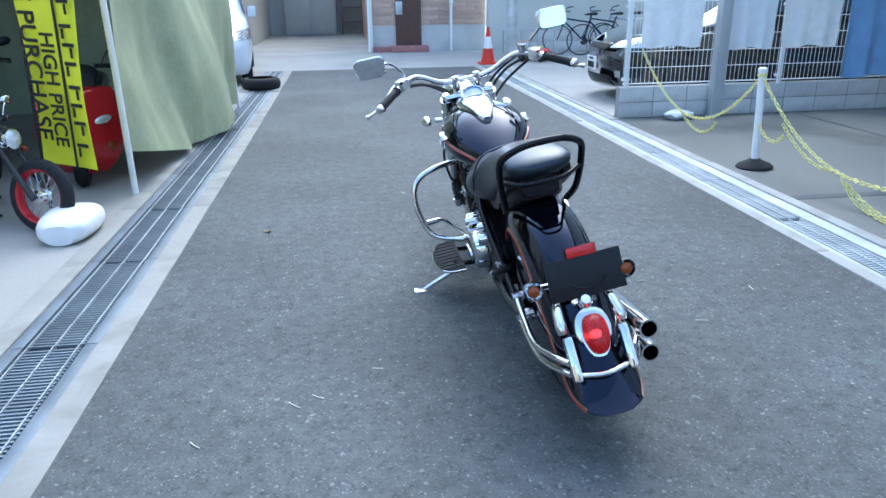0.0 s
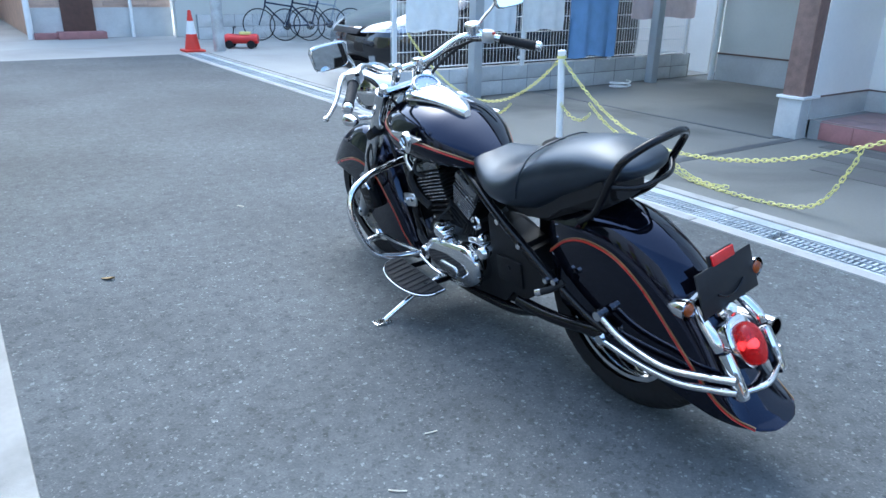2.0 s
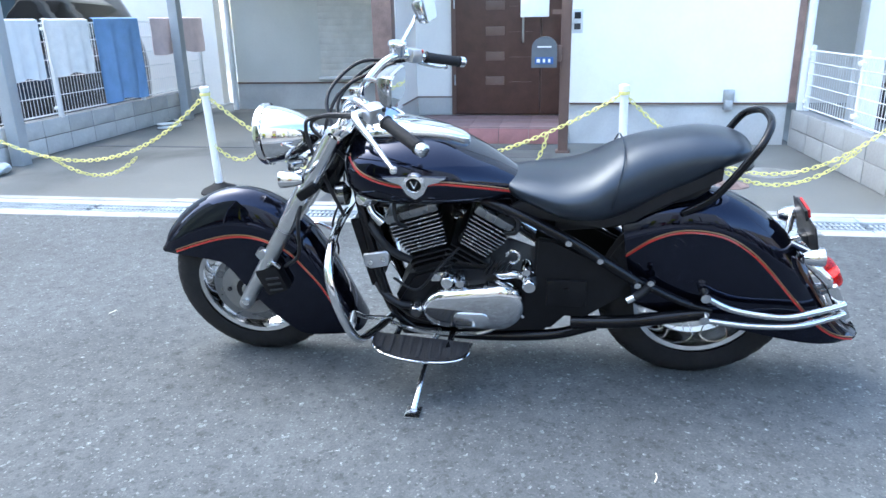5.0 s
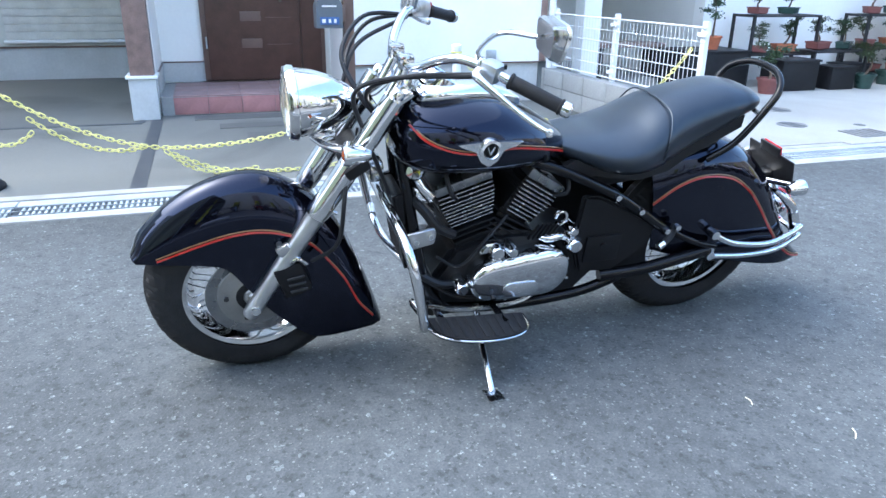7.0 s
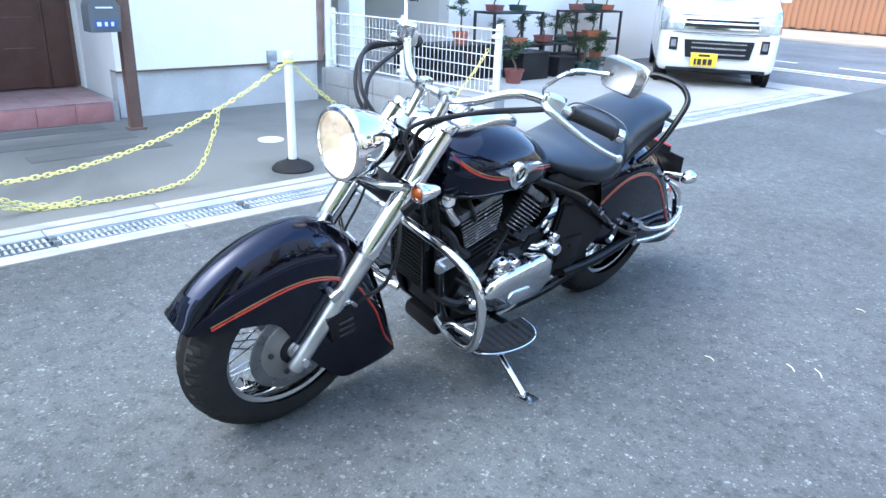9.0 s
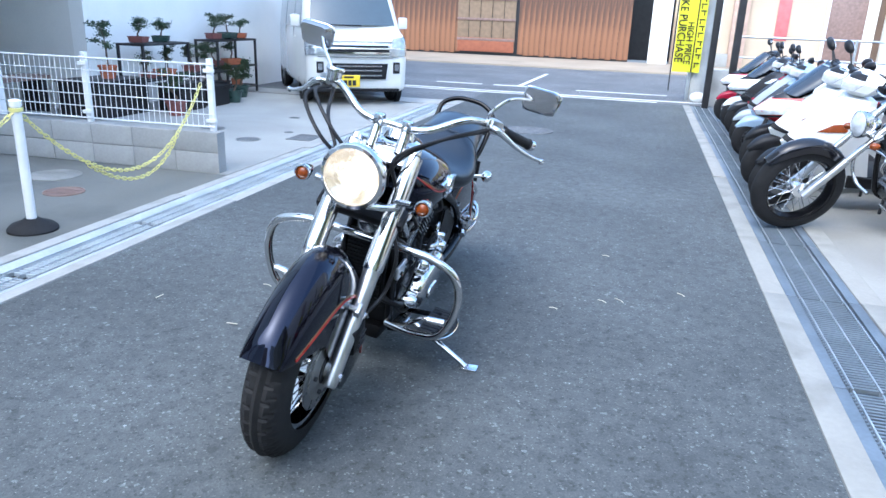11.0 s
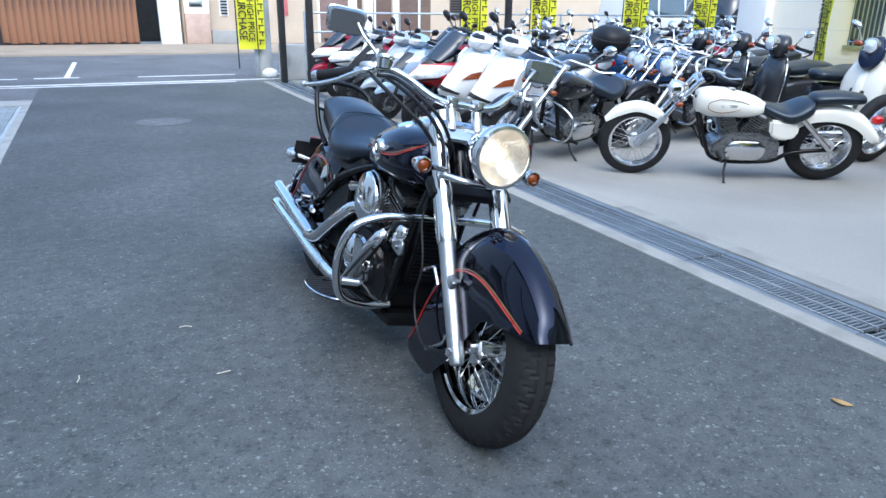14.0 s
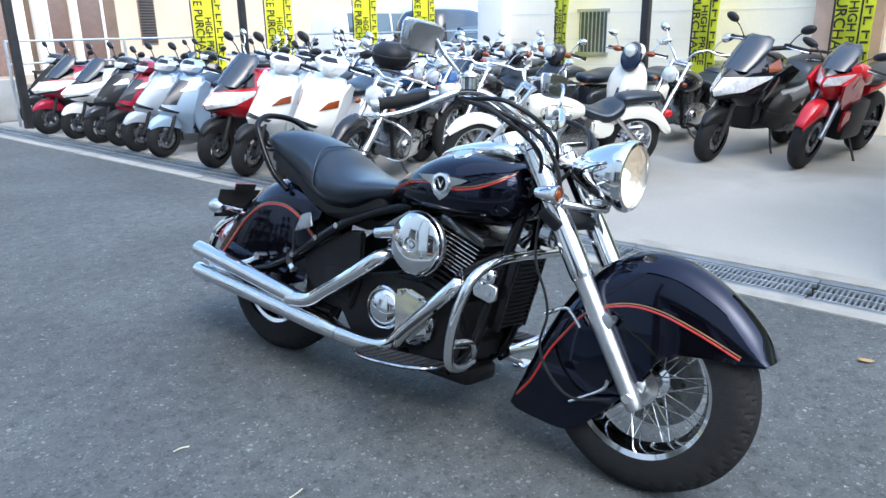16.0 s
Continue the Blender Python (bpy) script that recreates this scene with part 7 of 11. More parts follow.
def slim_scooter(m, colour, label, K=1.0, mask=None, fend=None, amber=False, box_on=False):
    """A light commuter scooter: a narrow keeled apron, the lamp in the handlebar cowl, a flat footboard."""
    sc = thing("scooter", label, "scooter", "scooters parked in the lot", m)
    scooter_running_gear(sc, K, 0.64, -0.58, 0.21, 0.095, DARK_WHEEL, fend or colour, DARK_STEEL)
    rows = [(0.24, 0.4, 0.35, 0.09, 0.29), (0.36, 0.5, 0.38, 0.13, 0.31), (0.44, 0.68, 0.4, 0.15, 0.32), (0.5, 0.72, 0.4, 0.165, 0.32), (0.62, 0.62, 0.38, 0.18, 0.29), (0.74, 0.49, 0.33, 0.185, 0.25), (0.83, 0.38, 0.28, 0.13, 0.22)]
    bm = bmesh.new()
    cowl(bm, rows)
    apron = part("apron", scaled(bm, K), colour, sc, "keeled painted apron", True, 24)
    for s in (-1, 1):
        q = [(0.5, 0.6), (0.95, 0.635), (0.9, 0.695), (0.64, 0.665)] if amber else [(0.35, 0.69), (0.9, 0.715), (0.8, 0.77), (0.5, 0.75)]
        bm = bmesh.new()
        cowl_panel(bm, rows, [(s * u, z) for u, z in q])
        part("turn_signal", scaled(bm, K), AMBER if amber else CLEAR_LENS, apron, "turn signal in the apron", True, 35)
        bm = bmesh.new()
        cowl_panel(bm, rows, [(s * u, z) for u, z in [(0.02, 0.515), (0.6, 0.47), (0.66, 0.49), (0.02, 0.545)]])
        part("nose_slot", scaled(bm, K), BLACK_PLASTIC, apron, "dark nose slot", True, 35)
        part("leg_panel", scaled(plate_panel([(0.36, 0.75), (0.28, 0.82), (0.2, 0.78), (0.2, 0.52), (0.1, 0.28), (0.24, 0.2), (0.34, 0.34), (0.4, 0.52)], 0.178, 0.012, 0.1, 0.75, s), K), colour, sc, "painted leg shield wing")
        part("floor_edge", scaled(plate_panel([(0.26, 0.32), (0.24, 0.22), (-0.2, 0.2), (-0.2, 0.27)], 0.15, 0.012, 0.2, 0.3, s), K), BLACK_PLASTIC, sc)
    if mask:
        bm = bmesh.new()
        cowl_panel(bm, rows, [(-0.5, 0.56), (0.5, 0.56), (0.45, 0.79), (-0.45, 0.79)], 0.005, 10)
        part("front_panel", scaled(bm, K), mask, apron, "darker front panel", True, 35)
    bars = [(0.84, 0.36, 0.3, 0.06, 0.25), (0.88, 0.43, 0.31, 0.12, 0.24), (0.935, 0.42, 0.28, 0.155, 0.22), (0.975, 0.34, 0.26, 0.12, 0.22), (0.985, 0.3, 0.25, 0.07, 0.23)]
    bm = bmesh.new()
    cowl(bm, bars)
    head = part("handlebar_cowl", scaled(bm, K), colour, sc, "painted handlebar cowl", True, 24)
    bm = bmesh.new()
    cowl_panel(bm, bars, [(-0.55, 0.875), (0.55, 0.875), (0.66, 0.94), (-0.66, 0.94)], 0.007, 12)
    part("headlight", scaled(bm, K), CLEAR_LENS, head, "clear headlight in the cowl", True, 35)
    bm = bmesh.new()
    cowl_panel(bm, bars, [(-0.6, 0.952), (0.6, 0.952), (0.45, 0.98), (-0.45, 0.98)], 0.004, 10)
    part("meter_shade", scaled(bm, K), BLACK_PLASTIC, head, "dark meter shade", True, 35)
    scooter_controls(sc, K, 0.25, 0.93, (0.28, 0.29, 1.07))
    bm = bmesh.new()
    box(bm, (0, 0.28, 0.53), (0.26, 0.06, 0.5), 0.02, (12, 0, 0))
    part("leg_shield", scaled(bm, K), BLACK_PLASTIC, sc, "dark inner leg shield")
    bm = bmesh.new()
    box(bm, (0, 0.06, 0.27), (0.27, 0.5, 0.07), 0.02)
    part("footboard", scaled(bm, K), BLACK_PLASTIC, sc, "dark footboard")
    bm = bmesh.new()
    loft(bm, [super_section(*q, 20, 2.9) for q in [(-0.14, 0.46, 0.12, 0.17, 0.17), (-0.2, 0.48, 0.15, 0.18, 0.17), (-0.42, 0.55, 0.165, 0.14, 0.15), (-0.66, 0.63, 0.14, 0.09, 0.11), (-0.85, 0.69, 0.09, 0.05, 0.06), (-0.93, 0.71, 0.03, 0.02, 0.02)]])
    tail = part("rear_body", scaled(bm, K), colour, sc, "painted rear bodywork", True, 32)
    bm = bmesh.new()
    loft(bm, [super_section(*q, 20, 2.4) for q in interp([(-0.08, 0.68, 0.05, 0.03, 0.04), (-0.14, 0.69, 0.1, 0.045, 0.05), (-0.32, 0.705, 0.14, 0.05, 0.05), (-0.52, 0.735, 0.13, 0.055, 0.05), (-0.7, 0.76, 0.1, 0.045, 0.05), (-0.8, 0.765, 0.05, 0.02, 0.03)], 3)])
    part("seat", scaled(bm, K), LEATHER, sc, "black vinyl seat", True, 70)
    bm = bmesh.new()
    tube(bm, [(0.1, -0.62, 0.72), (0.11, -0.88, 0.78), (0, -0.94, 0.785), (-0.11, -0.88, 0.78), (-0.1, -0.62, 0.72)], 0.01, 8)
    part("luggage_rail", scaled(bm, K), DARK_STEEL, sc)
    bm = bmesh.new()
    box(bm, (0, -0.9, 0.69), (0.13, 0.06, 0.06), 0.014)
    part("tail_light", scaled(bm, K), RED_LENS, tail, "red tail light")
    if box_on:
        bx = new("top_box")
        bx.parent = sc
        bm = bmesh.new()
        stack(bm, [(0.84, -0.84, 0.15, 0.14), (0.88, -0.84, 0.2, 0.18), (0.96, -0.85, 0.225, 0.2), (1.04, -0.85, 0.2, 0.18), (1.1, -0.84, 0.11, 0.1), (1.11, -0.84, 0.04, 0.04)], 24, 2.6)
        part("shell", scaled(bm, K), BLACK_PLASTIC, bx, "black rounded top box", True, 70)
        bm = bmesh.new()
        stack(bm, [(0.955, -0.85, 0.23, 0.205), (0.965, -0.85, 0.231, 0.206), (0.975, -0.85, 0.229, 0.204)], 24, 2.6)
        part("band", scaled(bm, K), DARK_STEEL, bx)
        bm = bmesh.new()
        box(bm, (0, -0.84, 0.825), (0.18, 0.2, 0.04), 0.01)
        part("rack", scaled(bm, K), DARK_STEEL, bx)
    return sc


def retro_scooter(m, colour, label, mask=False):
    """A round-lamped scooter with a broad plain shield and chrome mirrors."""
    sc = thing("scooter", label, "scooter", "scooters parked in the lot", m)
    scooter_running_gear(sc, 1.0, 0.62, -0.58, 0.205, 0.095, POLISHED, colour, CHROME)
    bm = bmesh.new()
    stack(bm, [(0.27, 0.37, 0.13, 0.03), (0.34, 0.41, 0.17, 0.05), (0.5, 0.43, 0.2, 0.065), (0.7, 0.42, 0.2, 0.065), (0.82, 0.39, 0.16, 0.055), (0.88, 0.375, 0.09, 0.04)])
    apron = part("apron", bm, colour, sc, "broad rounded shield", True, 60)
    bm = bmesh.new()
    tube(bm, [(-0.13, 0.36, 0.3), (-0.205, 0.42, 0.52), (-0.2, 0.41, 0.72), (-0.1, 0.37, 0.88), (0.1, 0.37, 0.88), (0.2, 0.41, 0.72), (0.205, 0.42, 0.52), (0.13, 0.36, 0.3)], 0.008, 6)
    part("shield_rim", bm, CHROME if not mask else colour, apron)
    bm = bmesh.new()
    stack(bm, [(0.4, 0.485, 0.03, 0.02), (0.5, 0.495, 0.045, 0.03), (0.66, 0.487, 0.045, 0.03), (0.78, 0.45, 0.03, 0.02)])
    part("horn_cover", bm, colour, apron, "raised centre rib", True, 60)
    bm = bmesh.new()
    box(bm, (0, 0.34, 0.55), (0.3, 0.04, 0.5), 0.02)
    part("leg_shield", bm, BLACK_PLASTIC, sc, "dark inner leg shield")
    lamp_z = 1.0
    bm = bmesh.new()
    stack(bm, [(0.86, 0.4, 0.05, 0.05), (0.92, 0.41, 0.1, 0.07), (1.0, 0.4, 0.12, 0.075), (1.06, 0.38, 0.08, 0.05), (1.075, 0.37, 0.03, 0.02)])
    head = part("handlebar_cowl", bm, colour, sc, "rounded handlebar cowl", True, 60)
    if mask:
        bm = bmesh.new()
        lathe(bm, [(0, 0.04), (0.6, 0.034), (0.9, 0.015), (1.0, -0.02)], aim((0, 0.47, 0.94), (0, 1, 0.25)) @ Matrix.Diagonal((0.115, 0.16, 1, 1)), 24)
        part("lamp_mask", bm, NAVY_PAINT, head, "dark blue oval lamp mask")
    bm = bmesh.new()
    lathe(bm, [(0.062, 0.05), (0.074, 0.048), (0.076, 0.03), (0.06, -0.03), (0, -0.05)], aim((0, 0.475, lamp_z), (0, 1, 0.05)), 22)
    part("headlight_shell", bm, CHROME, head, "chrome lamp rim")
    bm = bmesh.new()
    lathe(bm, [(0, 0.064), (0.035, 0.06), (0.06, 0.05), (0.062, 0.045)], aim((0, 0.475, lamp_z), (0, 1, 0.05)), 22)
    part("headlight", bm, CLEAR_LENS, head, "round clear headlight")
    for s in (-1, 1):
        bm = bmesh.new()
        pad(bm, (s * 0.19, 0.42, 0.99), (0.05, 0.032, 0.03), (0, 0, 0), 12)
        part("turn_signal", bm, AMBER, sc, "orange turn signal")
        bm = bmesh.new()
        loft(bm, [super_section(*q, 16, 2.4) for q in interp([(-0.12, 0.4, 0.03, 0.1, 0.1), (-0.2, 0.42, 0.06, 0.15, 0.14), (-0.45, 0.46, 0.07, 0.15, 0.14), (-0.7, 0.5, 0.05, 0.1, 0.1), (-0.85, 0.52, 0.02, 0.03, 0.03)], 2)])
        bmesh.ops.translate(bm, vec=(s * 0.1, 0, 0), verts=bm.verts)
        part("side_cowl", bm, colour, sc, "rounded side cowl", True, 60)
    scooter_controls(sc, 1.0, 0.36, 0.99, (0.3, 0.37, 1.14), True)
    bm = bmesh.new()
    box(bm, (0, 0.08, 0.26), (0.27, 0.5, 0.06), 0.02)
    part("footboard", bm, BLACK_PLASTIC, sc, "dark footboard")
    bm = bmesh.new()
    box(bm, (0, -0.4, 0.46), (0.2, 0.5, 0.3), 0.05)
    part("body", bm, colour, sc, "central body")
    bm = bmesh.new()
    loft(bm, [super_section(*q, 20, 2.6) for q in interp([(-0.06, 0.69, 0.06, 0.03, 0.04), (-0.12, 0.7, 0.12, 0.045, 0.06), (-0.3, 0.7, 0.15, 0.05, 0.07), (-0.5, 0.72, 0.15, 0.06, 0.07), (-0.74, 0.72, 0.13, 0.05, 0.06), (-0.82, 0.71, 0.06, 0.02, 0.03)], 3)])
    part("seat", bm, LEATHER, sc, "black vinyl seat", True, 70)
    bm = bmesh.new()
    box(bm, (0, -0.88, 0.56), (0.1, 0.05, 0.07), 0.016)
    part("tail_light", bm, RED_LENS, sc, "red tail light")
    return sc


def street_cruiser(m, colour, label, rim_mat=None, seat_split=True, frontf=True, bars=0.16, guard=False, stripe=False):
    """A medium cruiser with wire wheels, 1.6 m between the axles."""
    mc = thing("motorcycle", label, "motorcycle", "motorcycles parked in the lot", m)
    spoked_wheel(mc, 0.8, 0.31, 0.31, 0.1, 0.228, 32, False, False, rim_mat)
    spoked_wheel(mc, -0.78, 0.315, 0.315, 0.14, 0.205, 32, False, False, rim_mat, 0.05)
    if frontf:
        bm = bmesh.new()
        fender(bm, [(0.04, 1.08, 0.51, 1.07, 0.49, 1.065, 0.48), (0.06, 0.98, 0.615, 0.965, 0.57, 0.955, 0.545), (0.064, 0.82, 0.662, 0.815, 0.62, 0.815, 0.585), (0.064, 0.66, 0.625, 0.665, 0.58, 0.67, 0.545), (0.05, 0.54, 0.525, 0.55, 0.5, 0.56, 0.48)])
        part("front_fender", bm, colour, mc, "painted front fender", True, 60)
    bm = bmesh.new()
    fender(bm, [(0.08, -0.45, 0.56, -0.46, 0.5, -0.47, 0.46), (0.09, -0.62, 0.66, -0.62, 0.6, -0.62, 0.54), (0.092, -0.82, 0.68, -0.82, 0.61, -0.82, 0.55), (0.09, -1.03, 0.6, -1.0, 0.54, -0.98, 0.49), (0.08, -1.18, 0.45, -1.14, 0.42, -1.1, 0.39), (0.05, -1.22, 0.38, -1.19, 0.37, -1.16, 0.36)])
    part("rear_fender", bm, colour, mc, "painted rear fender", True, 60)
    bm = bmesh.new()
    loft(bm, [super_section(*q, 26, 2.3) for q in interp([(0.35, 0.69, 0.04, 0.03, 0.04), (0.325, 0.69, 0.1, 0.085, 0.1), (0.21, 0.685, 0.138, 0.112, 0.13), (0.05, 0.675, 0.142, 0.105, 0.125), (-0.14, 0.65, 0.115, 0.08, 0.09), (-0.26, 0.63, 0.05, 0.03, 0.03)], 3)])
    tk = part("tank", bm, colour, mc, "teardrop tank", True, 70)
    for s in (-1, 1):
        bm = bmesh.new()
        box(bm, (s * 0.139, 0.09, 0.68), (0.008, 0.13, 0.022), 0.004)
        part("tank_badge", bm, POLISHED, tk, "plain bright badge")
        if stripe:
            bm = bmesh.new()
            loop_ = [(s * 0.128, 0.25, 0.7), (s * 0.137, 0.16, 0.735), (s * 0.136, 0.03, 0.725), (s * 0.12, -0.08, 0.68), (s * 0.137, 0.03, 0.64), (s * 0.137, 0.16, 0.62), (s * 0.127, 0.25, 0.65), (s * 0.128, 0.25, 0.7)]
            tube(bm, loop_, 0.0035, 6, 4)
            part("pinstripe", bm, GOLD_LINE, tk, "fine tank pinstripe")
    bm = bmesh.new()
    lathe(bm, [(0, 0.015), (0.03, 0.014), (0.034, 0)], aim((0, 0.06, 0.778), (0, -0.1, 1)), 16)
    part("filler_cap", bm, CHROME, tk)
    bm = bmesh.new()
    loft(bm, [super_section(*q, 24, 2.5) for q in interp([(-0.18, 0.66, 0.05, 0.03, 0.03), (-0.25, 0.635, 0.11, 0.04, 0.06), (-0.4, 0.6, 0.18, 0.045, 0.08), (-0.52, 0.63, 0.18, 0.075, 0.08), (-0.6, 0.66, 0.13, 0.07, 0.06), (-0.63, 0.66, 0.04, 0.02, 0.03)], 3)])
    part("seat", bm, LEATHER, mc, "black vinyl rider seat", True, 70)
    if seat_split:
        bm = bmesh.new()
        loft(bm, [super_section(*q, 20, 2.6) for q in interp([(-0.58, 0.71, 0.05, 0.03, 0.03), (-0.62, 0.72, 0.1, 0.05, 0.04), (-0.8, 0.735, 0.11, 0.05, 0.045), (-0.98, 0.73, 0.085, 0.04, 0.04), (-1.02, 0.725, 0.03, 0.015, 0.02)], 3)])
        part("pillion_seat", bm, LEATHER, mc, "black vinyl pillion pad", True, 70)
    a, c = Vector((0, 0.8, 0.29)), Vector((0, 0.34, 0.88))
    for s in (-1, 1):
        bm = bmesh.new()
        tube(bm, [a + Vector((s * 0.09, 0, 0)), a.lerp(c, 0.45) + Vector((s * 0.09, 0, 0))], 0.026, 14, 2)
        part("fork_slider", bm, ALLOY, mc, "satin fork slider")
        bm = bmesh.new()
        tube(bm, [a.lerp(c, 0.44) + Vector((s * 0.09, 0, 0)), c + Vector((s * 0.09, 0, 0))], 0.02, 14, 2)
        part("fork_tube", bm, CHROME, mc, "chrome fork tube")
        bm = bmesh.new()
        tube(bm, [(s * 0.03, 0.34, 0.74), (s * 0.09, 0.24, 0.4), (s * 0.1, 0.12, 0.2), (s * 0.1, -0.3, 0.19), (s * 0.11, -0.5, 0.28), (s * 0.11, -0.78, 0.315)], 0.018, 10)
        part("frame_tube", bm, FRAME_BLACK, mc)
        bm = bmesh.new()
        tube(bm, [(s * 0.125, -0.52, 0.58), (s * 0.13, -0.78, 0.33)], 0.024, 12, 2)
        part("shock_absorber", bm, CHROME, mc, "chrome shock absorber")
        bm = bmesh.new()
        cyl(bm, (s * 0.27, 0.2, 0.82 + bars), (s * 0.38, 0.1, 0.8 + bars), 0.017, None, 10)
        part("grip", bm, GRIP, mc)
        bm = bmesh.new()
        tube(bm, [(s * 0.25, 0.25, 0.83 + bars), (s * 0.34, 0.2, 0.81 + bars), (s * 0.42, 0.12, 0.83 + bars)], 0.007, 6)
        part("lever", bm, POLISHED, mc)
        small_mirror(mc, s, (s * 0.24, 0.22, 0.84 + bars), (s * 0.34, 0.17, 0.98 + bars), 0.06, 0.045, CHROME)
        bm = bmesh.new()
        blob(bm, (s * 0.16, 0.5, 0.69), (0.026, 0.036, 0.024), 10)
        part("turn_signal", bm, AMBER, mc, "amber turn signal")
    bm = bmesh.new()
    half = [(0.05, 0.35, 0.9), (0.12, 0.35, 0.89 + bars * 0.5), (0.2, 0.28, 0.83 + bars), (0.27, 0.2, 0.82 + bars), (0.36, 0.12, 0.805 + bars)]
    tube(bm, [(-x, y, z) for x, y, z in reversed(half)] + [(0, 0.35, 0.9)] + half, 0.0125, 10, 4)
    part("handlebar", bm, CHROME, mc, "chrome handlebar")
    bm = bmesh.new()
    lathe(bm, [(0, -0.09), (0.03, -0.085), (0.065, -0.04), (0.085, 0.02), (0.088, 0.05), (0.08, 0.055)], aim((0, 0.5, 0.77), (0, 1, 0)), 24)
    lm = part("headlight", bm, CHROME, mc, "chrome headlight shell")
    bm = bmesh.new()
    lathe(bm, [(0.08, 0.052), (0.06, 0.066), (0.03, 0.074), (0, 0.076)], aim((0, 0.5, 0.77), (0, 1, 0)), 24)
    part("lens", bm, CLEAR_LENS, lm, "clear lens")
    bm = bmesh.new()
    box(bm, (0, 0.46, 0.72), (0.24, 0.06, 0.03), 0.008, (-30, 0, 0))
    part("fork_bridge", bm, POLISHED, mc)
    bm = bmesh.new()
    box(bm, (0, 0.34, 0.87), (0.24, 0.06, 0.03), 0.008, (-30, 0, 0))
    part("fork_bridge", bm, POLISHED, mc)
    bm = bmesh.new()
    plate(bm, [(0.16, 0.21), (0.18, 0.33), (0.05, 0.44), (-0.2, 0.44), (-0.38, 0.38), (-0.4, 0.22), (-0.1, 0.18)], "x", -0.13, 0.13)
    bmesh.ops.bevel(bm, geom=bm.edges[:], offset=0.02, segments=2, affect='EDGES')
    part("crankcase", bm, HEAD_GREY, mc, "grey alloy crankcase")
    for base, lean in (((0, 0.02, 0.4), -22), ((0, -0.1, 0.4), 30)):
        cy = new("cylinder")
        cy.parent, cy.matrix_basis = mc, pose(*base, lean, 0, 0)
        bm = bmesh.new()
        box(bm, (0, 0, 0.08), (0.14, 0.12, 0.26), 0.02)
        part("barrel", bm, ENGINE_BLACK, cy)
        for k in range(9):
            bm = bmesh.new()
            box(bm, (0, 0, 0.03 + 0.02 * k), (0.18, 0.145, 0.008), 0.003)
            part("fin", bm, HEAD_GREY, cy)
        bm = bmesh.new()
        box(bm, (0, 0, 0.215), (0.15, 0.13, 0.035), 0.012)
        part("head_cover", bm, POLISHED, cy, "polished rocker cover")
    for s in (-1, 1):
        bm = bmesh.new()
        loft(bm, [stadium(s * 0.12, 0.085, 0.16, -0.1, 0.3), stadium(s * 0.16, 0.083, 0.16, -0.1, 0.3), stadium(s * 0.175, 0.065, 0.15, -0.1, 0.3)])
        part("side_cover", bm, CHROME, mc, "chrome engine cover")
        bm = bmesh.new()
        plate(bm, [(-0.26, 0.57), (-0.42, 0.57), (-0.5, 0.53), (-0.5, 0.44), (-0.44, 0.4), (-0.34, 0.4), (-0.27, 0.45)], "x", s * 0.13 - 0.03, s * 0.13 + 0.03)
        bmesh.ops.bevel(bm, geom=bm.edges[:], offset=0.02, segments=2, affect='EDGES')
        part("panel", bm, colour, mc, "painted side panel")
        bm = bmesh.new()
        cyl(bm, (s * 0.12, 0.1, 0.24), (s * 0.26, 0.1, 0.24), 0.016, None, 10)
        part("foot_peg", bm, GRIP, mc)
    if guard:
        bm = bmesh.new()
        half = [(0.04, 0.3, 0.56), (0.16, 0.3, 0.54), (0.27, 0.29, 0.48), (0.28, 0.28, 0.34), (0.2, 0.26, 0.25), (0.08, 0.24, 0.23)]
        tube(bm, [(-x, y, z) for x, y, z in reversed(half)] + half, 0.0125, 10, 4)
        part("engine_guard", bm, CHROME, mc, "chrome engine guard")
    for z0, z1 in ((0.26, 0.28), (0.33, 0.36)):
        bm = bmesh.new()
        tube(bm, [(0.12, 0.16, 0.46), (0.16, 0.12, 0.36), (0.165, -0.05, z0), (0.17, -0.5, z0), (0.18, -1.1, z1)], [0.02, 0.022, 0.024, 0.032, 0.034], 14)
        part("exhaust", bm, CHROME, mc, "chrome exhaust")
    bm = bmesh.new()
    lathe(bm, [(0.09, 0), (0.1, 0.03), (0.09, 0.055), (0, 0.06)], aim((0.11, -0.04, 0.55), (1, 0, 0)), 24)
    part("air_cleaner", bm, CHROME, mc)
    bm = bmesh.new()
    blob(bm, (0, -1.16, 0.55), (0.04, 0.05, 0.04), 12)
    part("tail_light", bm, RED_LENS, mc, "red tail light")
    bm = bmesh.new()
    tube(bm, [(-0.1, 0.02, 0.2), (-0.2, 0.05, 0.12), (-0.3, 0.06, 0.06)], 0.011, 8)
    part("side_stand", bm, DARK_STEEL, mc)
    return mc


def park(front, yaw, lean, axle, k=1.0):
    """Pose of a parked bike whose front tyre stands at front; yaw 0 faces +y."""
    d = Vector((-math.sin(radians(yaw)), math.cos(radians(yaw))))
    return pose(front[0] - d.x * axle * k, front[1] - d.y * axle * k, 0, 0, lean, yaw)


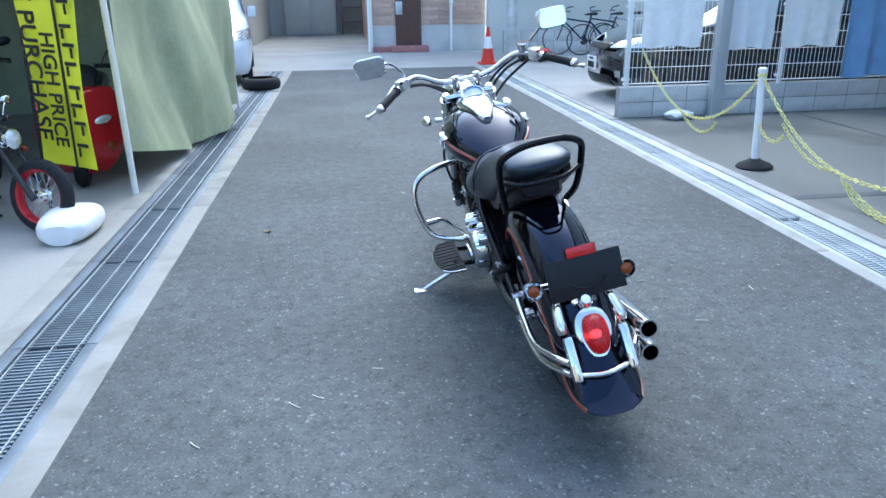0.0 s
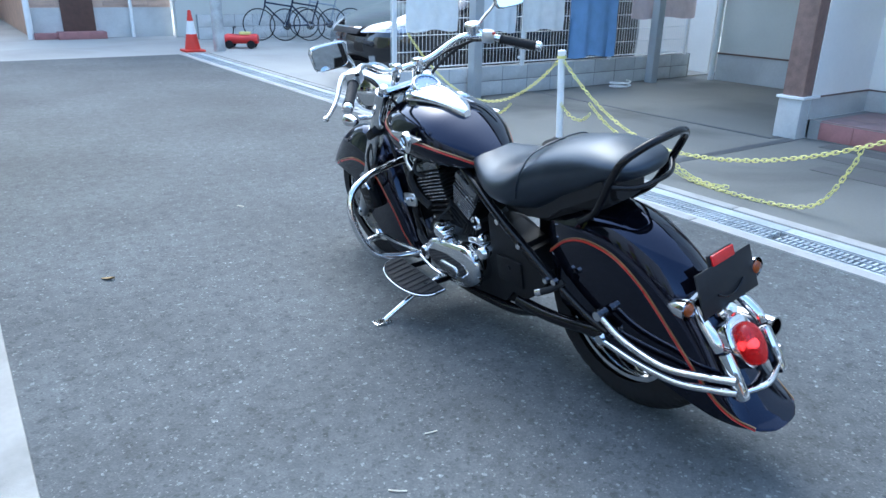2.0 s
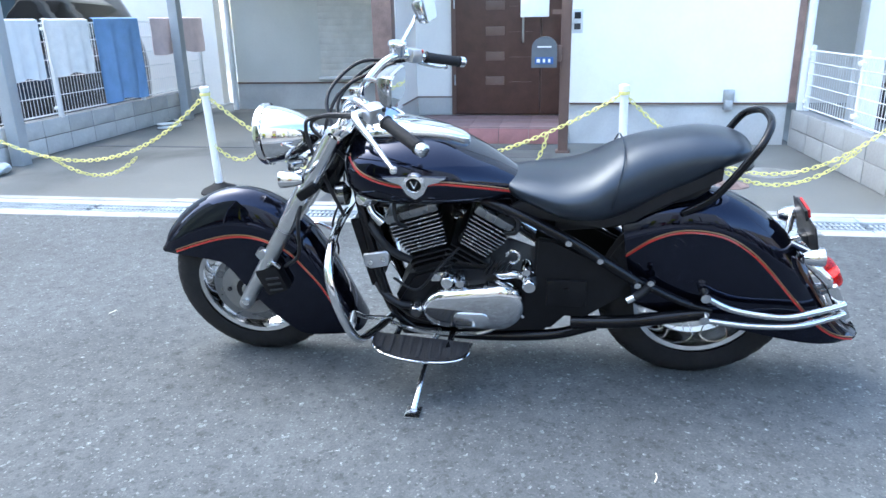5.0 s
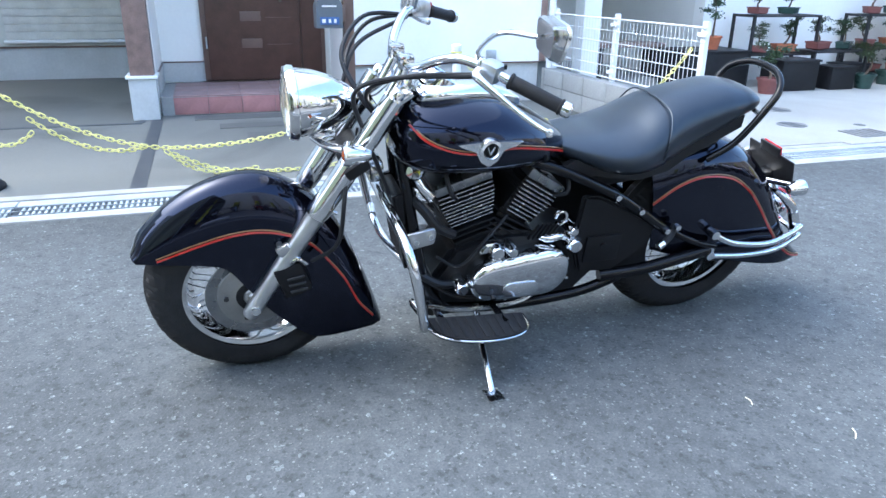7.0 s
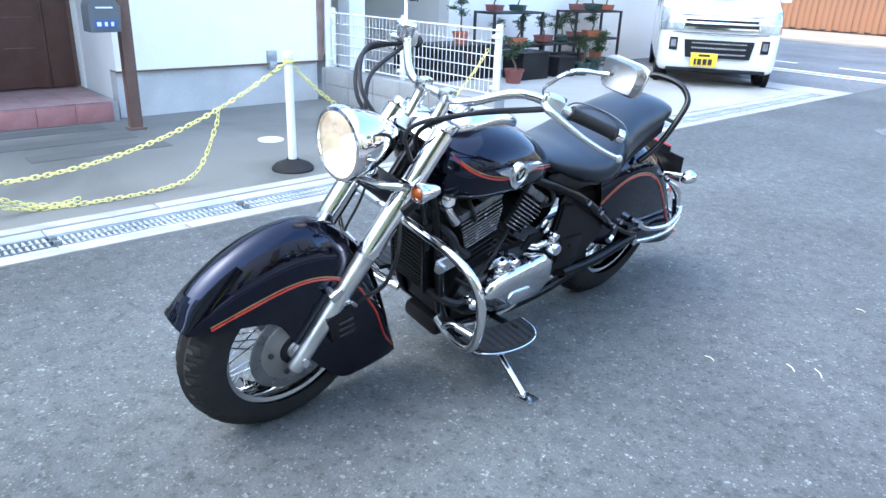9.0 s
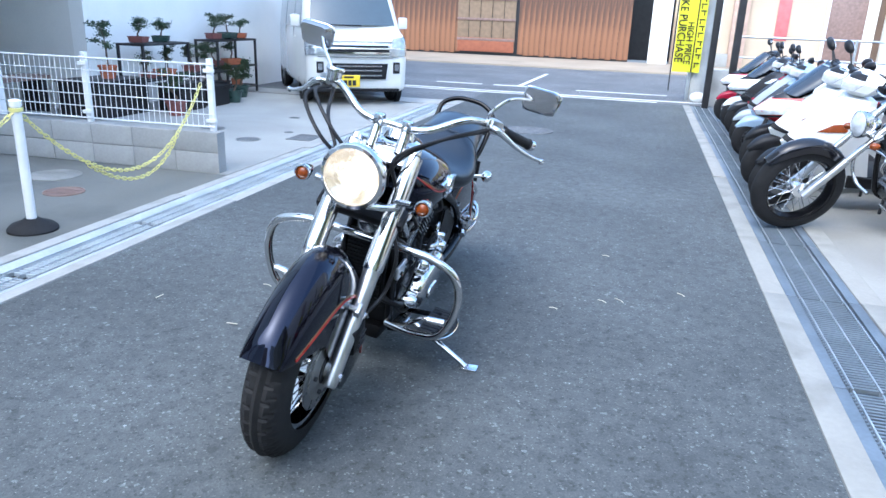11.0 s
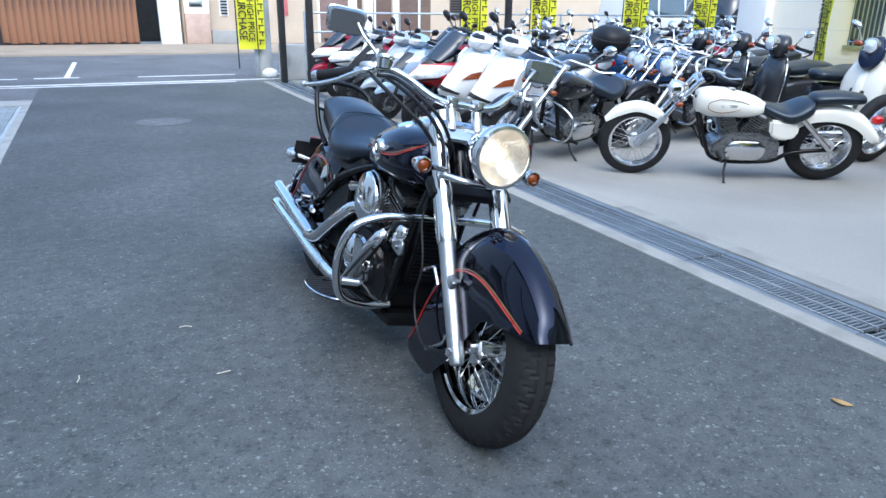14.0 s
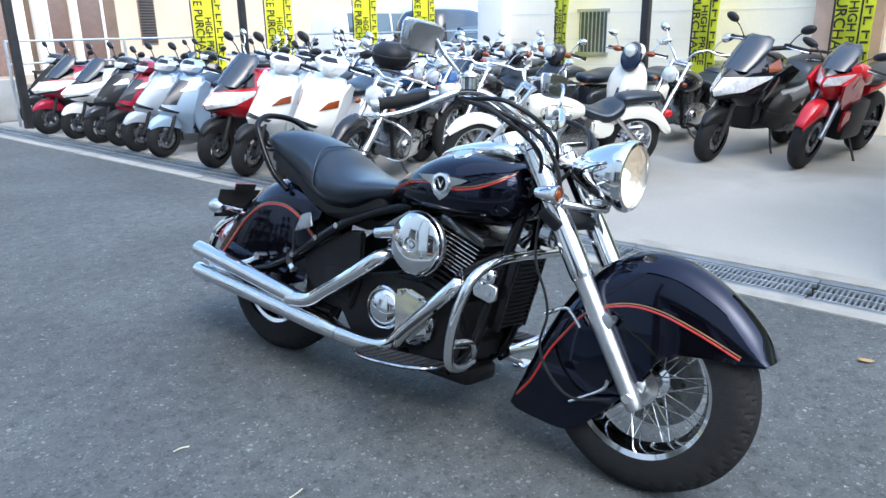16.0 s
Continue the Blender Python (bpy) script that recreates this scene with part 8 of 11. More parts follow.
AX, BX = 0.64, 0.66
TS_BLACK = paint("black_gloss_fairing", (0.009, 0.009, 0.011))
CRIMSON = paint("crimson_lacquer", (0.3, 0.012, 0.035))
BLUE_PAINT = paint("mid_blue_lacquer", (0.03, 0.1, 0.28))
black_paint = paint("black_lacquer", (0.008, 0.008, 0.01))
sc0 = slim_scooter(park((-1.47, -6.63), -86, -9, AX), GREY_PAINT, "dark grey scooter at the street end of the row", 1.0, BLACK_PLASTIC)
sc1 = beaked_scooter(park((-1.23, -5.63), -84, -9, BX), "scooter", CRIMSON, BLACK_PLASTIC, "crimson sporty scooter with a dark screen beside the gutter", 1.0, fend=CRIMSON)
sc2 = beaked_scooter(park((-1.23, -4.88), -80, -10, BX), "scooter", WHITE_PAINT, BLACK_PLASTIC, "white sporty scooter with a smoked screen beside the gutter", 0.98, fend=WHITE_PAINT)
sc3 = slim_scooter(park((-1.24, -4.28), -82, -11, AX), GREY_PAINT, "dark grey scooter parked close to a white one", 1.0, BLACK_PLASTIC)
sc4 = slim_scooter(park((-1.25, -3.82), -86, -10, AX), CRIMSON, "dark red scooter squeezed between grey ones", 0.96, GREY_PAINT, BLACK_PLASTIC)
sc5 = slim_scooter(park((-1.2, -3.32), -80, -11, AX), SILVER_PAINT, "silver grey scooter leaning on its side stand", 1.0, None)
sc6 = slim_scooter(park((-1.16, -2.75), -78, -11, AX), ICE_PAINT, "pale blue scooter with a dark front panel", 1.0, GREY_PAINT)
sc7 = beaked_scooter(park((-1.14, -1.8), -76, -12, BX, 1.08), "scooter", RED_PAINT, BLACK_PLASTIC, "bright red large scooter with swept headlights and dark screen", 1.08)
sc8 = slim_scooter(park((-1.08, -1.2), -74, -13, AX, 1.08), WHITE_PAINT, "white scooter with amber turn signals", 1.08, None, BLACK_PLASTIC, True)
sc9 = slim_scooter(park((-1.06, -0.57), -72, -14, AX, 1.08), WHITE_PAINT, "white scooter with amber signals beside the black cruiser", 1.08, None, BLACK_PLASTIC, True)
mc_black = street_cruiser(park((-1.05, 0.07), -72, -15, 0.8), black_paint, "black cruiser with alloy engine and low bars on its side stand", FRAME_BLACK, False, True, 0.1, True)
mc_white = street_cruiser(park((-2.0, 0.65), -122, -11, 0.8, 0.92) @ Matrix.Scale(0.92, 4), PEARL, "pearl white cruiser with split black seats on its side stand", POLISHED, stripe=True)
sc_box = slim_scooter(park((-2.05, -1.95), -95, -9, AX), SILVER_PAINT, "silver scooter carrying a large black top box", 1.0, None, None, False, True)
maxi = beaked_scooter(park((-4.07, 1.85), -100, -10, BX, 1.18), "touring_scooter", TS_BLACK, BLACK_PLASTIC, "large black touring scooter with a raked smoked screen", 1.18, True)
retro_a = retro_scooter(park((-4.0, -1.15), -98, -9, 0.62), GREY_PAINT, "black retro scooter with a round chrome headlight")
retro_w = retro_scooter(park((-4.4, 0.66), -88, -9, 0.62), PEARL, "cream retro scooter with a blue lamp mask by the wall", True)
mc_far = street_cruiser(park((-4.3, 1.1), -92, -10, 0.8), black_paint, "black custom cruiser with wide bars near the wall", POLISHED, True, False, 0.2)
mc_blue = street_cruiser(park((-2.95, -0.9), -84, -10, 0.8), BLUE_PAINT, "blue motorcycle parked behind the front row", POLISHED, True, True, 0.14)
for x, y, yaw in ((-4.05, -0.62, -100), (-3.95, -0.05, -102)):
    copy_thing(retro_a, park((x, y), yaw, -9, 0.62))
# second and third rows
kinds = [sc2, sc5, sc7, sc3, sc8, sc6, sc1, retro_a]
spots = []
for k in range(9):
    spots.append((-3.15 + 0.12 * math.sin(k * 2.1), -5.9 + 0.56 * k, -88 + 9 * math.sin(k * 1.3)))
for k in range(6):
    spots.append((-6.7 + 0.15 * math.sin(k * 1.1 + 2), -6.0 + 0.56 * k, -86 + 8 * math.sin(k * 1.9)))
for k in range(9):
    spots.append((-4.95 + 0.15 * math.sin(k * 1.7 + 1), -6.0 + 0.58 * k, -84 + 8 * math.sin(k * 2.3)))
for k, (x, y, yaw) in enumerate(spots):
    src = (mc_blue if k == 7 else (mc_far, mc_black)[k % 2]) if k in (2, 4, 6, 7, 8, 12, 15, 17, 19, 21) else kinds[(k * 3 + k // 5) % 8]
    copy_thing(src, park((x, y), yaw, -9 - 2 * math.sin(k), 0.8 if src in (mc_far, mc_black, mc_blue) else AX))
copy_thing(mc_black, park((-2.75, -0.25), -80, -10, 0.8))
copy_thing(sc_box, park((-4.4, 3.95), -98, -10, AX))


def sport_bike(m):
    sb = thing("sport_motorcycle", "red sport motorcycle with a full fairing on its side stand", "motorcycle", "motorcycles parked in the lot", m)
    rows = [(0.62, 0.62, 0.46, 0.08, 0.36), (0.7, 0.72, 0.48, 0.14, 0.38), (0.76, 0.8, 0.5, 0.17, 0.4), (0.84, 0.74, 0.46, 0.18, 0.38), (0.92, 0.62, 0.42, 0.15, 0.36), (0.95, 0.56, 0.4, 0.09, 0.36)]
    cast_wheel(sb, 0.68, 0.3, 0.3, 0.12, DARK_STEEL)
    cast_wheel(sb, -0.7, 0.305, 0.305, 0.17, DARK_STEEL)
    bm = bmesh.new()
    fender(bm, [(0.04, 0.98, 0.42, 0.97, 0.4, 0.97, 0.38), (0.07, 0.85, 0.58, 0.84, 0.53, 0.83, 0.47), (0.075, 0.68, 0.635, 0.68, 0.57, 0.68, 0.5), (0.06, 0.5, 0.56, 0.51, 0.5, 0.52, 0.44)])
    part("front_fender", bm, RED_PAINT, sb, "red front fender", True, 60)
    for s in (-1, 1):
        bm = bmesh.new()
        tube(bm, [(s * 0.1, 0.68, 0.3), (s * 0.1, 0.42, 0.88)], 0.024, 12, 2)
        part("fork_leg", bm, ALLOY, sb)
        bm = bmesh.new()
        plate(bm, [(0.72, 0.78), (0.58, 0.62), (0.42, 0.52), (0.3, 0.55), (0.02, 0.52), (0.12, 0.66), (0.25, 0.78), (0.5, 0.88)], "x", s * 0.17 - 0.012, s * 0.17 + 0.012)
        for v in bm.verts:
            v.co.x -= s * (0.86 - v.co.z) * 0.22
        bmesh.ops.bevel(bm, geom=bm.edges[:], offset=0.01, segments=2, affect='EDGES')
        part("fairing_side", bm, RED_PAINT, sb, "red upper side fairing")
        bm = bmesh.new()
        plate(bm, [(0.5, 0.54), (0.42, 0.42), (0.22, 0.24), (-0.22, 0.2), (-0.36, 0.26), (-0.1, 0.33), (0.2, 0.38), (0.36, 0.54)], "x", s * 0.175 - 0.012, s * 0.175 + 0.012)
        for v in bm.verts:
            v.co.x -= s * (0.6 - v.co.z) * 0.25
        bmesh.ops.bevel(bm, geom=bm.edges[:], offset=0.01, segments=2, affect='EDGES')
        part("belly_fairing", bm, RED_PAINT, sb, "red lower side fairing")
        bm = bmesh.new()
        cowl_panel(bm, rows, [(s * u, z) for u, z in [(0.06, 0.735), (0.6, 0.77), (0.86, 0.865), (0.1, 0.815)]], 0.007)
        part("headlight", bm, CLEAR_LENS, sb, "sharp clear headlight", True, 35)
        bm = bmesh.new()
        cowl_panel(bm, rows, [(s * u, z) for u, z in [(0.0, 0.82), (0.7, 0.88), (0.6, 0.93), (0.0, 0.88)]], 0.005)
        part("brow_panel", bm, TS_BLACK, sb, "black brow above the lamps", True, 35)
        small_mirror(sb, s, (s * 0.14, 0.56, 0.94), (s * 0.3, 0.52, 1.04), 0.075, 0.036)
        bm = bmesh.new()
        cyl(bm, (s * 0.2, 0.38, 0.9), (s * 0.34, 0.3, 0.87), 0.018, None, 10)
        part("grip", bm, GRIP, sb)
        bm = bmesh.new()
        tube(bm, [(s * 0.2, 0.43, 0.9), (s * 0.27, 0.42, 0.89), (s * 0.35, 0.35, 0.87)], 0.006, 6)
        part("lever", bm, POLISHED, sb)
    bm = bmesh.new()
    cowl(bm, rows)
    part("nose_fairing", bm, RED_PAINT, sb, "red pointed nose fairing", True, 24)
    bm = bmesh.new()
    bent_screen(bm, [(0.88, 0.68, 0.11), (0.96, 0.58, 0.13), (1.04, 0.47, 0.11), (1.09, 0.4, 0.07)])
    part("windscreen", bm, SCREEN, sb, "smoked bubble screen", True, 60)
    bm = bmesh.new()
    loft(bm, [super_section(*q, 24, 2.4) for q in interp([(0.34, 0.83, 0.06, 0.04, 0.06), (0.28, 0.83, 0.14, 0.09, 0.1), (0.1, 0.82, 0.16, 0.1, 0.12), (-0.08, 0.77, 0.12, 0.06, 0.08), (-0.14, 0.75, 0.05, 0.03, 0.04)], 3)])
    part("tank", bm, RED_PAINT, sb, "red tank", True, 70)
    bm = bmesh.new()
    loft(bm, [super_section(*q, 20, 2.4) for q in interp([(-0.12, 0.74, 0.08, 0.04, 0.04), (-0.3, 0.75, 0.14, 0.05, 0.05), (-0.5, 0.8, 0.13, 0.05, 0.05), (-0.75, 0.86, 0.1, 0.04, 0.05), (-0.82, 0.87, 0.04, 0.02, 0.03)], 3)])
    part("seat", bm, LEATHER, sb, "black seat", True, 70)
    bm = bmesh.new()
    loft(bm, [super_section(*q, 20, 2.4) for q in interp([(-0.2, 0.66, 0.1, 0.06, 0.06), (-0.5, 0.72, 0.13, 0.06, 0.07), (-0.85, 0.82, 0.08, 0.04, 0.05), (-0.98, 0.85, 0.03, 0.02, 0.02)], 3)])
    part("tail_fairing", bm, RED_PAINT, sb, "red tail fairing", True, 70)
    bm = bmesh.new()
    box(bm, (0, 0.05, 0.42), (0.3, 0.5, 0.36), 0.05)
    part("engine", bm, ENGINE_BLACK, sb, "black engine")
    bm = bmesh.new()
    tube(bm, [(0.15, -0.1, 0.22), (0.17, -0.4, 0.3), (0.19, -0.8, 0.42)], [0.03, 0.05, 0.05], 14)
    part("exhaust", bm, ALLOY, sb, "alloy silencer")
    for s in (-1, 1):
        bm = bmesh.new()
        tube(bm, [(s * 0.1, -0.2, 0.36), (s * 0.12, -0.7, 0.305)], 0.025, 10, 2)
        part("swingarm", bm, DARK_STEEL, sb)
    bm = bmesh.new()
    tube(bm, [(-0.1, -0.05, 0.24), (-0.24, 0.0, 0.03)], 0.011, 8, 2)
    part("side_stand", bm, DARK_STEEL, sb)
    return sb


sport = sport_bike(park((-4.2, 2.63), -98, -11, 0.68))
copy_thing(sport, park((-4.5, 4.9), -98, -11, 0.68))

# ---- posts and plastic chains ----
def barrier_post(x, y, h):
    p = thing("barrier_post", "white plastic barrier post on a black rubber base", "barrier post", "chain posts", pose(x, y, 0, -1.5, -2.0, 0))
    bm = bmesh.new()
    lathe(bm, [(0.14, 0.0), (0.14, 0.015), (0.12, 0.035), (0.06, 0.06), (0.04, 0.075), (0, 0.075)], None, 28)
    part("base", bm, RUBBER, p, "black rubber base")
    bm = bmesh.new()
    lathe(bm, [(0.028, 0.06), (0.028, h - 0.03), (0.034, h - 0.03), (0.034, h), (0.02, h + 0.008), (0, h + 0.008)], None, 20)
    part("tube", bm, WHITE_PLASTIC, p, "white tube")
    bm = bmesh.new()
    lathe(bm, [(0.028, h - 0.06), (0.037, h - 0.058), (0.037, h - 0.04), (0.028, h - 0.038)], None, 16)
    part("hook_ring", bm, YELLOW_PLASTIC, p, "yellow chain ring")


barrier_post(3.43, 4.87, 0.77)
barrier_post(3.44, 1.96, 0.77)
link_mesh = None


def chain(a, b, sag, label, skew=0.0, side=0.0):
    """A plastic chain that hangs from a to b."""
    a, b = Vector(a), Vector(b)
    pts = []
    for k in range(200):
        t = k / 199
        w = 4 * t * (1 - t) * (1 + skew * (t - 0.5))
        pts.append(a.lerp(b, t) + Vector((side * w, 0, -sag * w)))
    link_line(pts, label)


def link_line(pts, label):
    """Links of a plastic chain along a line of points."""
    global link_mesh
    holder = thing("plastic_chain", label, "chain", "yellow chains")
    d = [0.0]
    for p, q in zip(pts, pts[1:]):
        d.append(d[-1] + (q - p).length)
    n = max(3, int(d[-1] / 0.031))
    if link_mesh is None:
        bm = bmesh.new()
        ring = [(0.011 * math.cos(t) + (0.011 if math.cos(t) > 0 else -0.011), 0.0, 0.011 * math.sin(t)) for t in [2 * math.pi * k / 14 + 0.1 for k in range(14)]]
        line = [Vector(r) for r in ring]
        rings = []
        for i in range(14):
            t = (line[(i + 1) % 14] - line[i - 1]).normalized()
            u = Vector((0, 1, 0))
            v = t.cross(u)
            rings.append([bm.verts.new(line[i] + 0.0036 * (u * math.cos(q) + v * math.sin(q))) for q in (0, math.pi / 2, math.pi, 3 * math.pi / 2)])
        ring_faces(bm, rings + [rings[0]], False)
        first = part("chain_link", bm, YELLOW_PLASTIC, holder)
        link_mesh = first.data
        bpy.data.objects.remove(first)
    for k in range(n):
        s = d[-1] * (k + 0.5) / n
        p = Vector([float(np.interp(s, d, [q[i] for q in pts])) for i in range(3)])
        q = Vector([float(np.interp(min(s + 0.01, d[-1]), d, [w[i] for w in pts])) for i in range(3)])
        r = Vector([float(np.interp(max(s - 0.01, 0), d, [w[i] for w in pts])) for i in range(3)])
        o = new("chain_link", link_mesh)
        o.parent = holder
        o.matrix_basis = Matrix.Translation(p) @ (q - r).to_track_quat('X', 'Z').to_matrix().to_4x4() @ Matrix.Rotation(radians(90 * (k % 2) + 20 * math.sin(k)), 4, 'X')


T1, T2 = (3.405, 4.89, 0.72), (3.415, 1.98, 0.72)
chain((3.44, 7.28, 0.74), T1, 0.5, "faded yellow plastic chain from fence to post", 0.3)
chain((3.42, 6.2, 0.24), (3.41, 5.5, 0.26), 0.14, "loose loop of yellow plastic chain", 0, 0.03)
JOIN = (3.42, 3.85, 0.19)
chain(T1, JOIN, 0.1, "faded yellow plastic chain hanging from a post")
chain(JOIN, T2, 0.16, "faded yellow plastic chain rising to a post")
chain((3.415, 4.55, 0.4), (3.425, 3.95, 0.2), 0.09, "loose loop of yellow plastic chain", 0, 0.02)
link_line(curve_points([Vector(p) for p in ((3.42, 3.84, 0.17), (3.425, 3.7, 0.06), (3.43, 3.52, 0.014), (3.39, 3.2, 0.014), (3.42, 2.86, 0.016), (3.42, 2.64, 0.09), (3.42, 2.5, 0.34), (3.42, 2.47, 0.45))], 12), "loose yellow plastic chain that trails over the concrete")
chain((3.4, 4.88, 0.38), (3.42, 4.54, 0.32), 0.1, "short loose loop of yellow plastic chain", 0, 0.02)
link_line(curve_points([Vector(p) for p in ((3.42, 3.8, 0.15), (3.44, 3.62, 0.06), (3.46, 3.45, 0.014), (3.5, 3.3, 0.014))], 12), "loose end of a yellow plastic chain on the concrete")
chain(T2, (3.42, 0.16, 0.72), 0.52, "faded yellow plastic chain from post to fence", 0.2)
chain((3.44, 1.45, 0.3), (3.43, 0.5, 0.36), 0.2, "loose loop of yellow plastic chain", 0.1, -0.03)

# ---- laundry on the north fence ----
CLOTH_W = M("white_towel", (0.91, 0.9, 0.86), 0.9, 0, 0.08, 12, 80, 0.4, 200)
CLOTH_P = M("pale_pink_towel", (0.82, 0.68, 0.67), 0.9, 0, 0.1, 12, 80, 0.4, 200)
CLOTH_B = M("blue_towel", (0.24, 0.4, 0.66), 0.9, 0, 0.12, 8, 80, 0.4, 200)


def hung_cloth(name, label, x0, x1, y, top, bottom, material, fold=0.01):
    bm = bmesh.new()
    nx, nz = 16, 14
    secs = []
    for i in range(nx + 1):
        u = i / nx
        x = x0 + (x1 - x0) * u
        w = fold * math.sin(u * 17 + x0) + 0.5 * fold * math.sin(u * 31)
        f = [Vector((x + 0.01 * math.sin(k * 0.8) * (u - 0.5), y - 0.035 + w * (0.3 + k / nz), top - (top - bottom + 0.015 * math.sin(u * 9)) * k / nz)) for k in range(nz + 1)]
        b = [Vector((p.x, p.y + 0.006, p.z)) for p in reversed(f)]
        secs.append([Vector((x, y, top + 0.012))] + f + b + [Vector((x, y + 0.006, top + 0.004))])
    loft(bm, secs)
    tagged(part(name, bm, material), label, "towel", "towels on the fence")


hung_cloth("towel", "white bath towel hung over the mesh fence", 3.42, 4.1, 7.32, 1.26, 0.76, CLOTH_W)
hung_cloth("towel", "thin white towel hung over the mesh fence", 4.42, 4.95, 7.34, 1.26, 0.72, M("thin_white_cloth", (0.8, 0.82, 0.82), 0.9, 0, 0.06, 10))
hung_cloth("towel", "cream towel hung over the mesh fence", 5.05, 5.72, 7.35, 1.26, 0.73, CLOTH_W)
hung_cloth("towel", "large blue towel hung over the mesh fence", 5.85, 6.68, 7.37, 1.27, 0.38, CLOTH_B, 0.02)
hung_cloth("towel", "pale pink blanket hung over the mesh fence", 7.0, 8.3, 7.39, 1.27, 0.84, CLOTH_P)
for x in (4.3, 7.36):
    setting("column_fence", (x - 0.06, 7.16, 0.0), (x + 0.06, 7.28, 2.55), M("grey_column", (0.45, 0.47, 0.48), 0.5, 0.2, 0.1) if x < 5 else bpy.data.materials["grey_column"], "square grey steel column by the fence", "column", 0.008)
setting("beam_carport", (3.9, 7.14, 2.55), (8.5, 7.3, 2.7), bpy.data.materials["grey_column"], "grey steel beam over the columns", "beam")
bag = thing("plastic_bag", "crumpled clear plastic bag on the driveway", "bag")
bm = bmesh.new()
blob(bm, (3.85, 7.12, 0.05), (0.17, 0.1, 0.05), 16)
for v in bm.verts:
    v.co += 0.03 * noise.noise_vector(v.co * 14)
    v.co.z = max(v.co.z, 0.002)
part("film", bm, M("bag_film", (0.6, 0.65, 0.68), 0.25, 0, 0.15), bag, "", True, 30)
hose = bmesh.new()
tube(hose, [(6.5 + 0.13 * math.cos(a), 7.0 + 0.13 * math.sin(a), 0.012 + 0.004 * k) for k, a in enumerate([i * 0.6 for i in range(22)])], 0.01, 8, 3)
tagged(part("garden_hose", hose, WHITE_PLASTIC), "coiled pale garden hose on the driveway", "hose")

# ---- vehicles ----
VAN_WHITE = paint("van_white", (0.74, 0.73, 0.69))
CAR_BLACK = car_paint("car_black", (0.01, 0.01, 0.012), (1.0, 1.0, 1.0), 0.08, 1.0, 0.5)
CAR_BLUE = paint("car_bluish_white", (0.66, 0.7, 0.76))
GLASS_DARK = M("car_glass", (0.05, 0.075, 0.09), 0.04, 0, 0.1, 2, 20, 0, 150, 1.0)
CAR_LAMP = M("car_lamp_lens", (0.42, 0.44, 0.46), 0.1, 0.6, 0.4, 18, 60, 0.5, 40, 1.0)
PLATE_Y = M("yellow_plate", (0.85, 0.62, 0.03), 0.45, 0, 0.04)
PLATE_W = M("white_plate", (0.8, 0.8, 0.8), 0.45, 0, 0.04)


def rounded(z, front, rear, w, r=0.12, bow=0.05, n=5):
    """A level section of a car: y from rear to front, rounded corners, a bowed nose."""
    pts = []
    for cx, cy, a0 in ((w - r, front - r, 0), (-(w - r), front - r, 90), (-(w - r), rear + r, 180), (w - r, rear + r, 270)):
        for k in range(n + 1):
            a = radians(a0 + 90 * k / n)
            x, y = cx + r * math.cos(a), cy + r * math.sin(a)
            if cy > 0:
                y -= bow * (x / w) ** 2
            pts.append(Vector((x, y, z)))
    return pts


def skin_point(levels, u, z):
    """Point and outward direction on a car's nose: |u| to 0.8 across the front, to 1 round the corner, past 1 along the side."""
    rows = interp(levels, 6)
    for p, q in zip(rows, rows[1:]):
        if z <= q[0] or q is rows[-1]:
            g = (z - p[0]) / (q[0] - p[0])
            _, f, _, w, r, bow = [v0 + (v1 - v0) * g for v0, v1 in zip(p, q)]
            break
    a, s = abs(u), math.copysign(1, u)
    if a <= 0.8:
        x, y, out = (w - r) * a / 0.8, f, Vector((0, 1, 0.1))
    elif a <= 1:
        t = radians(90 * (1 - (a - 0.8) / 0.2))
        x, y, out = w - r + r * math.cos(t), f - r + r * math.sin(t), Vector((s * math.cos(t), math.sin(t), 0.05))
    else:
        x, y, out = w, f - r - (a - 1), Vector((s, 0, 0.05))
    return Vector((s * x, y - bow * (x / w) ** 2, z)), out.normalized()


def skin_panel(levels, corners, proud=0.006, nu=10, nv=6):
    """A thin panel on a car's nose; corners (u, z): low inner, low outer, high outer, high inner."""
    (a, b, c, d), secs = corners, []
    for j in range(nv + 1):
        g, outer, inner = j / nv, [], []
        for k in range(nu + 1):
            f = k / nu
            u = (a[0] * (1 - f) + b[0] * f) * (1 - g) + (d[0] * (1 - f) + c[0] * f) * g
            z = (a[1] * (1 - f) + b[1] * f) * (1 - g) + (d[1] * (1 - f) + c[1] * f) * g
            p, out = skin_point(levels, u, z)
            outer.append(p + out * proud)
            inner.append(p - out * 0.02)
        secs.append(outer + inner[::-1])
    bm = bmesh.new()
    loft(bm, secs)
    return bm


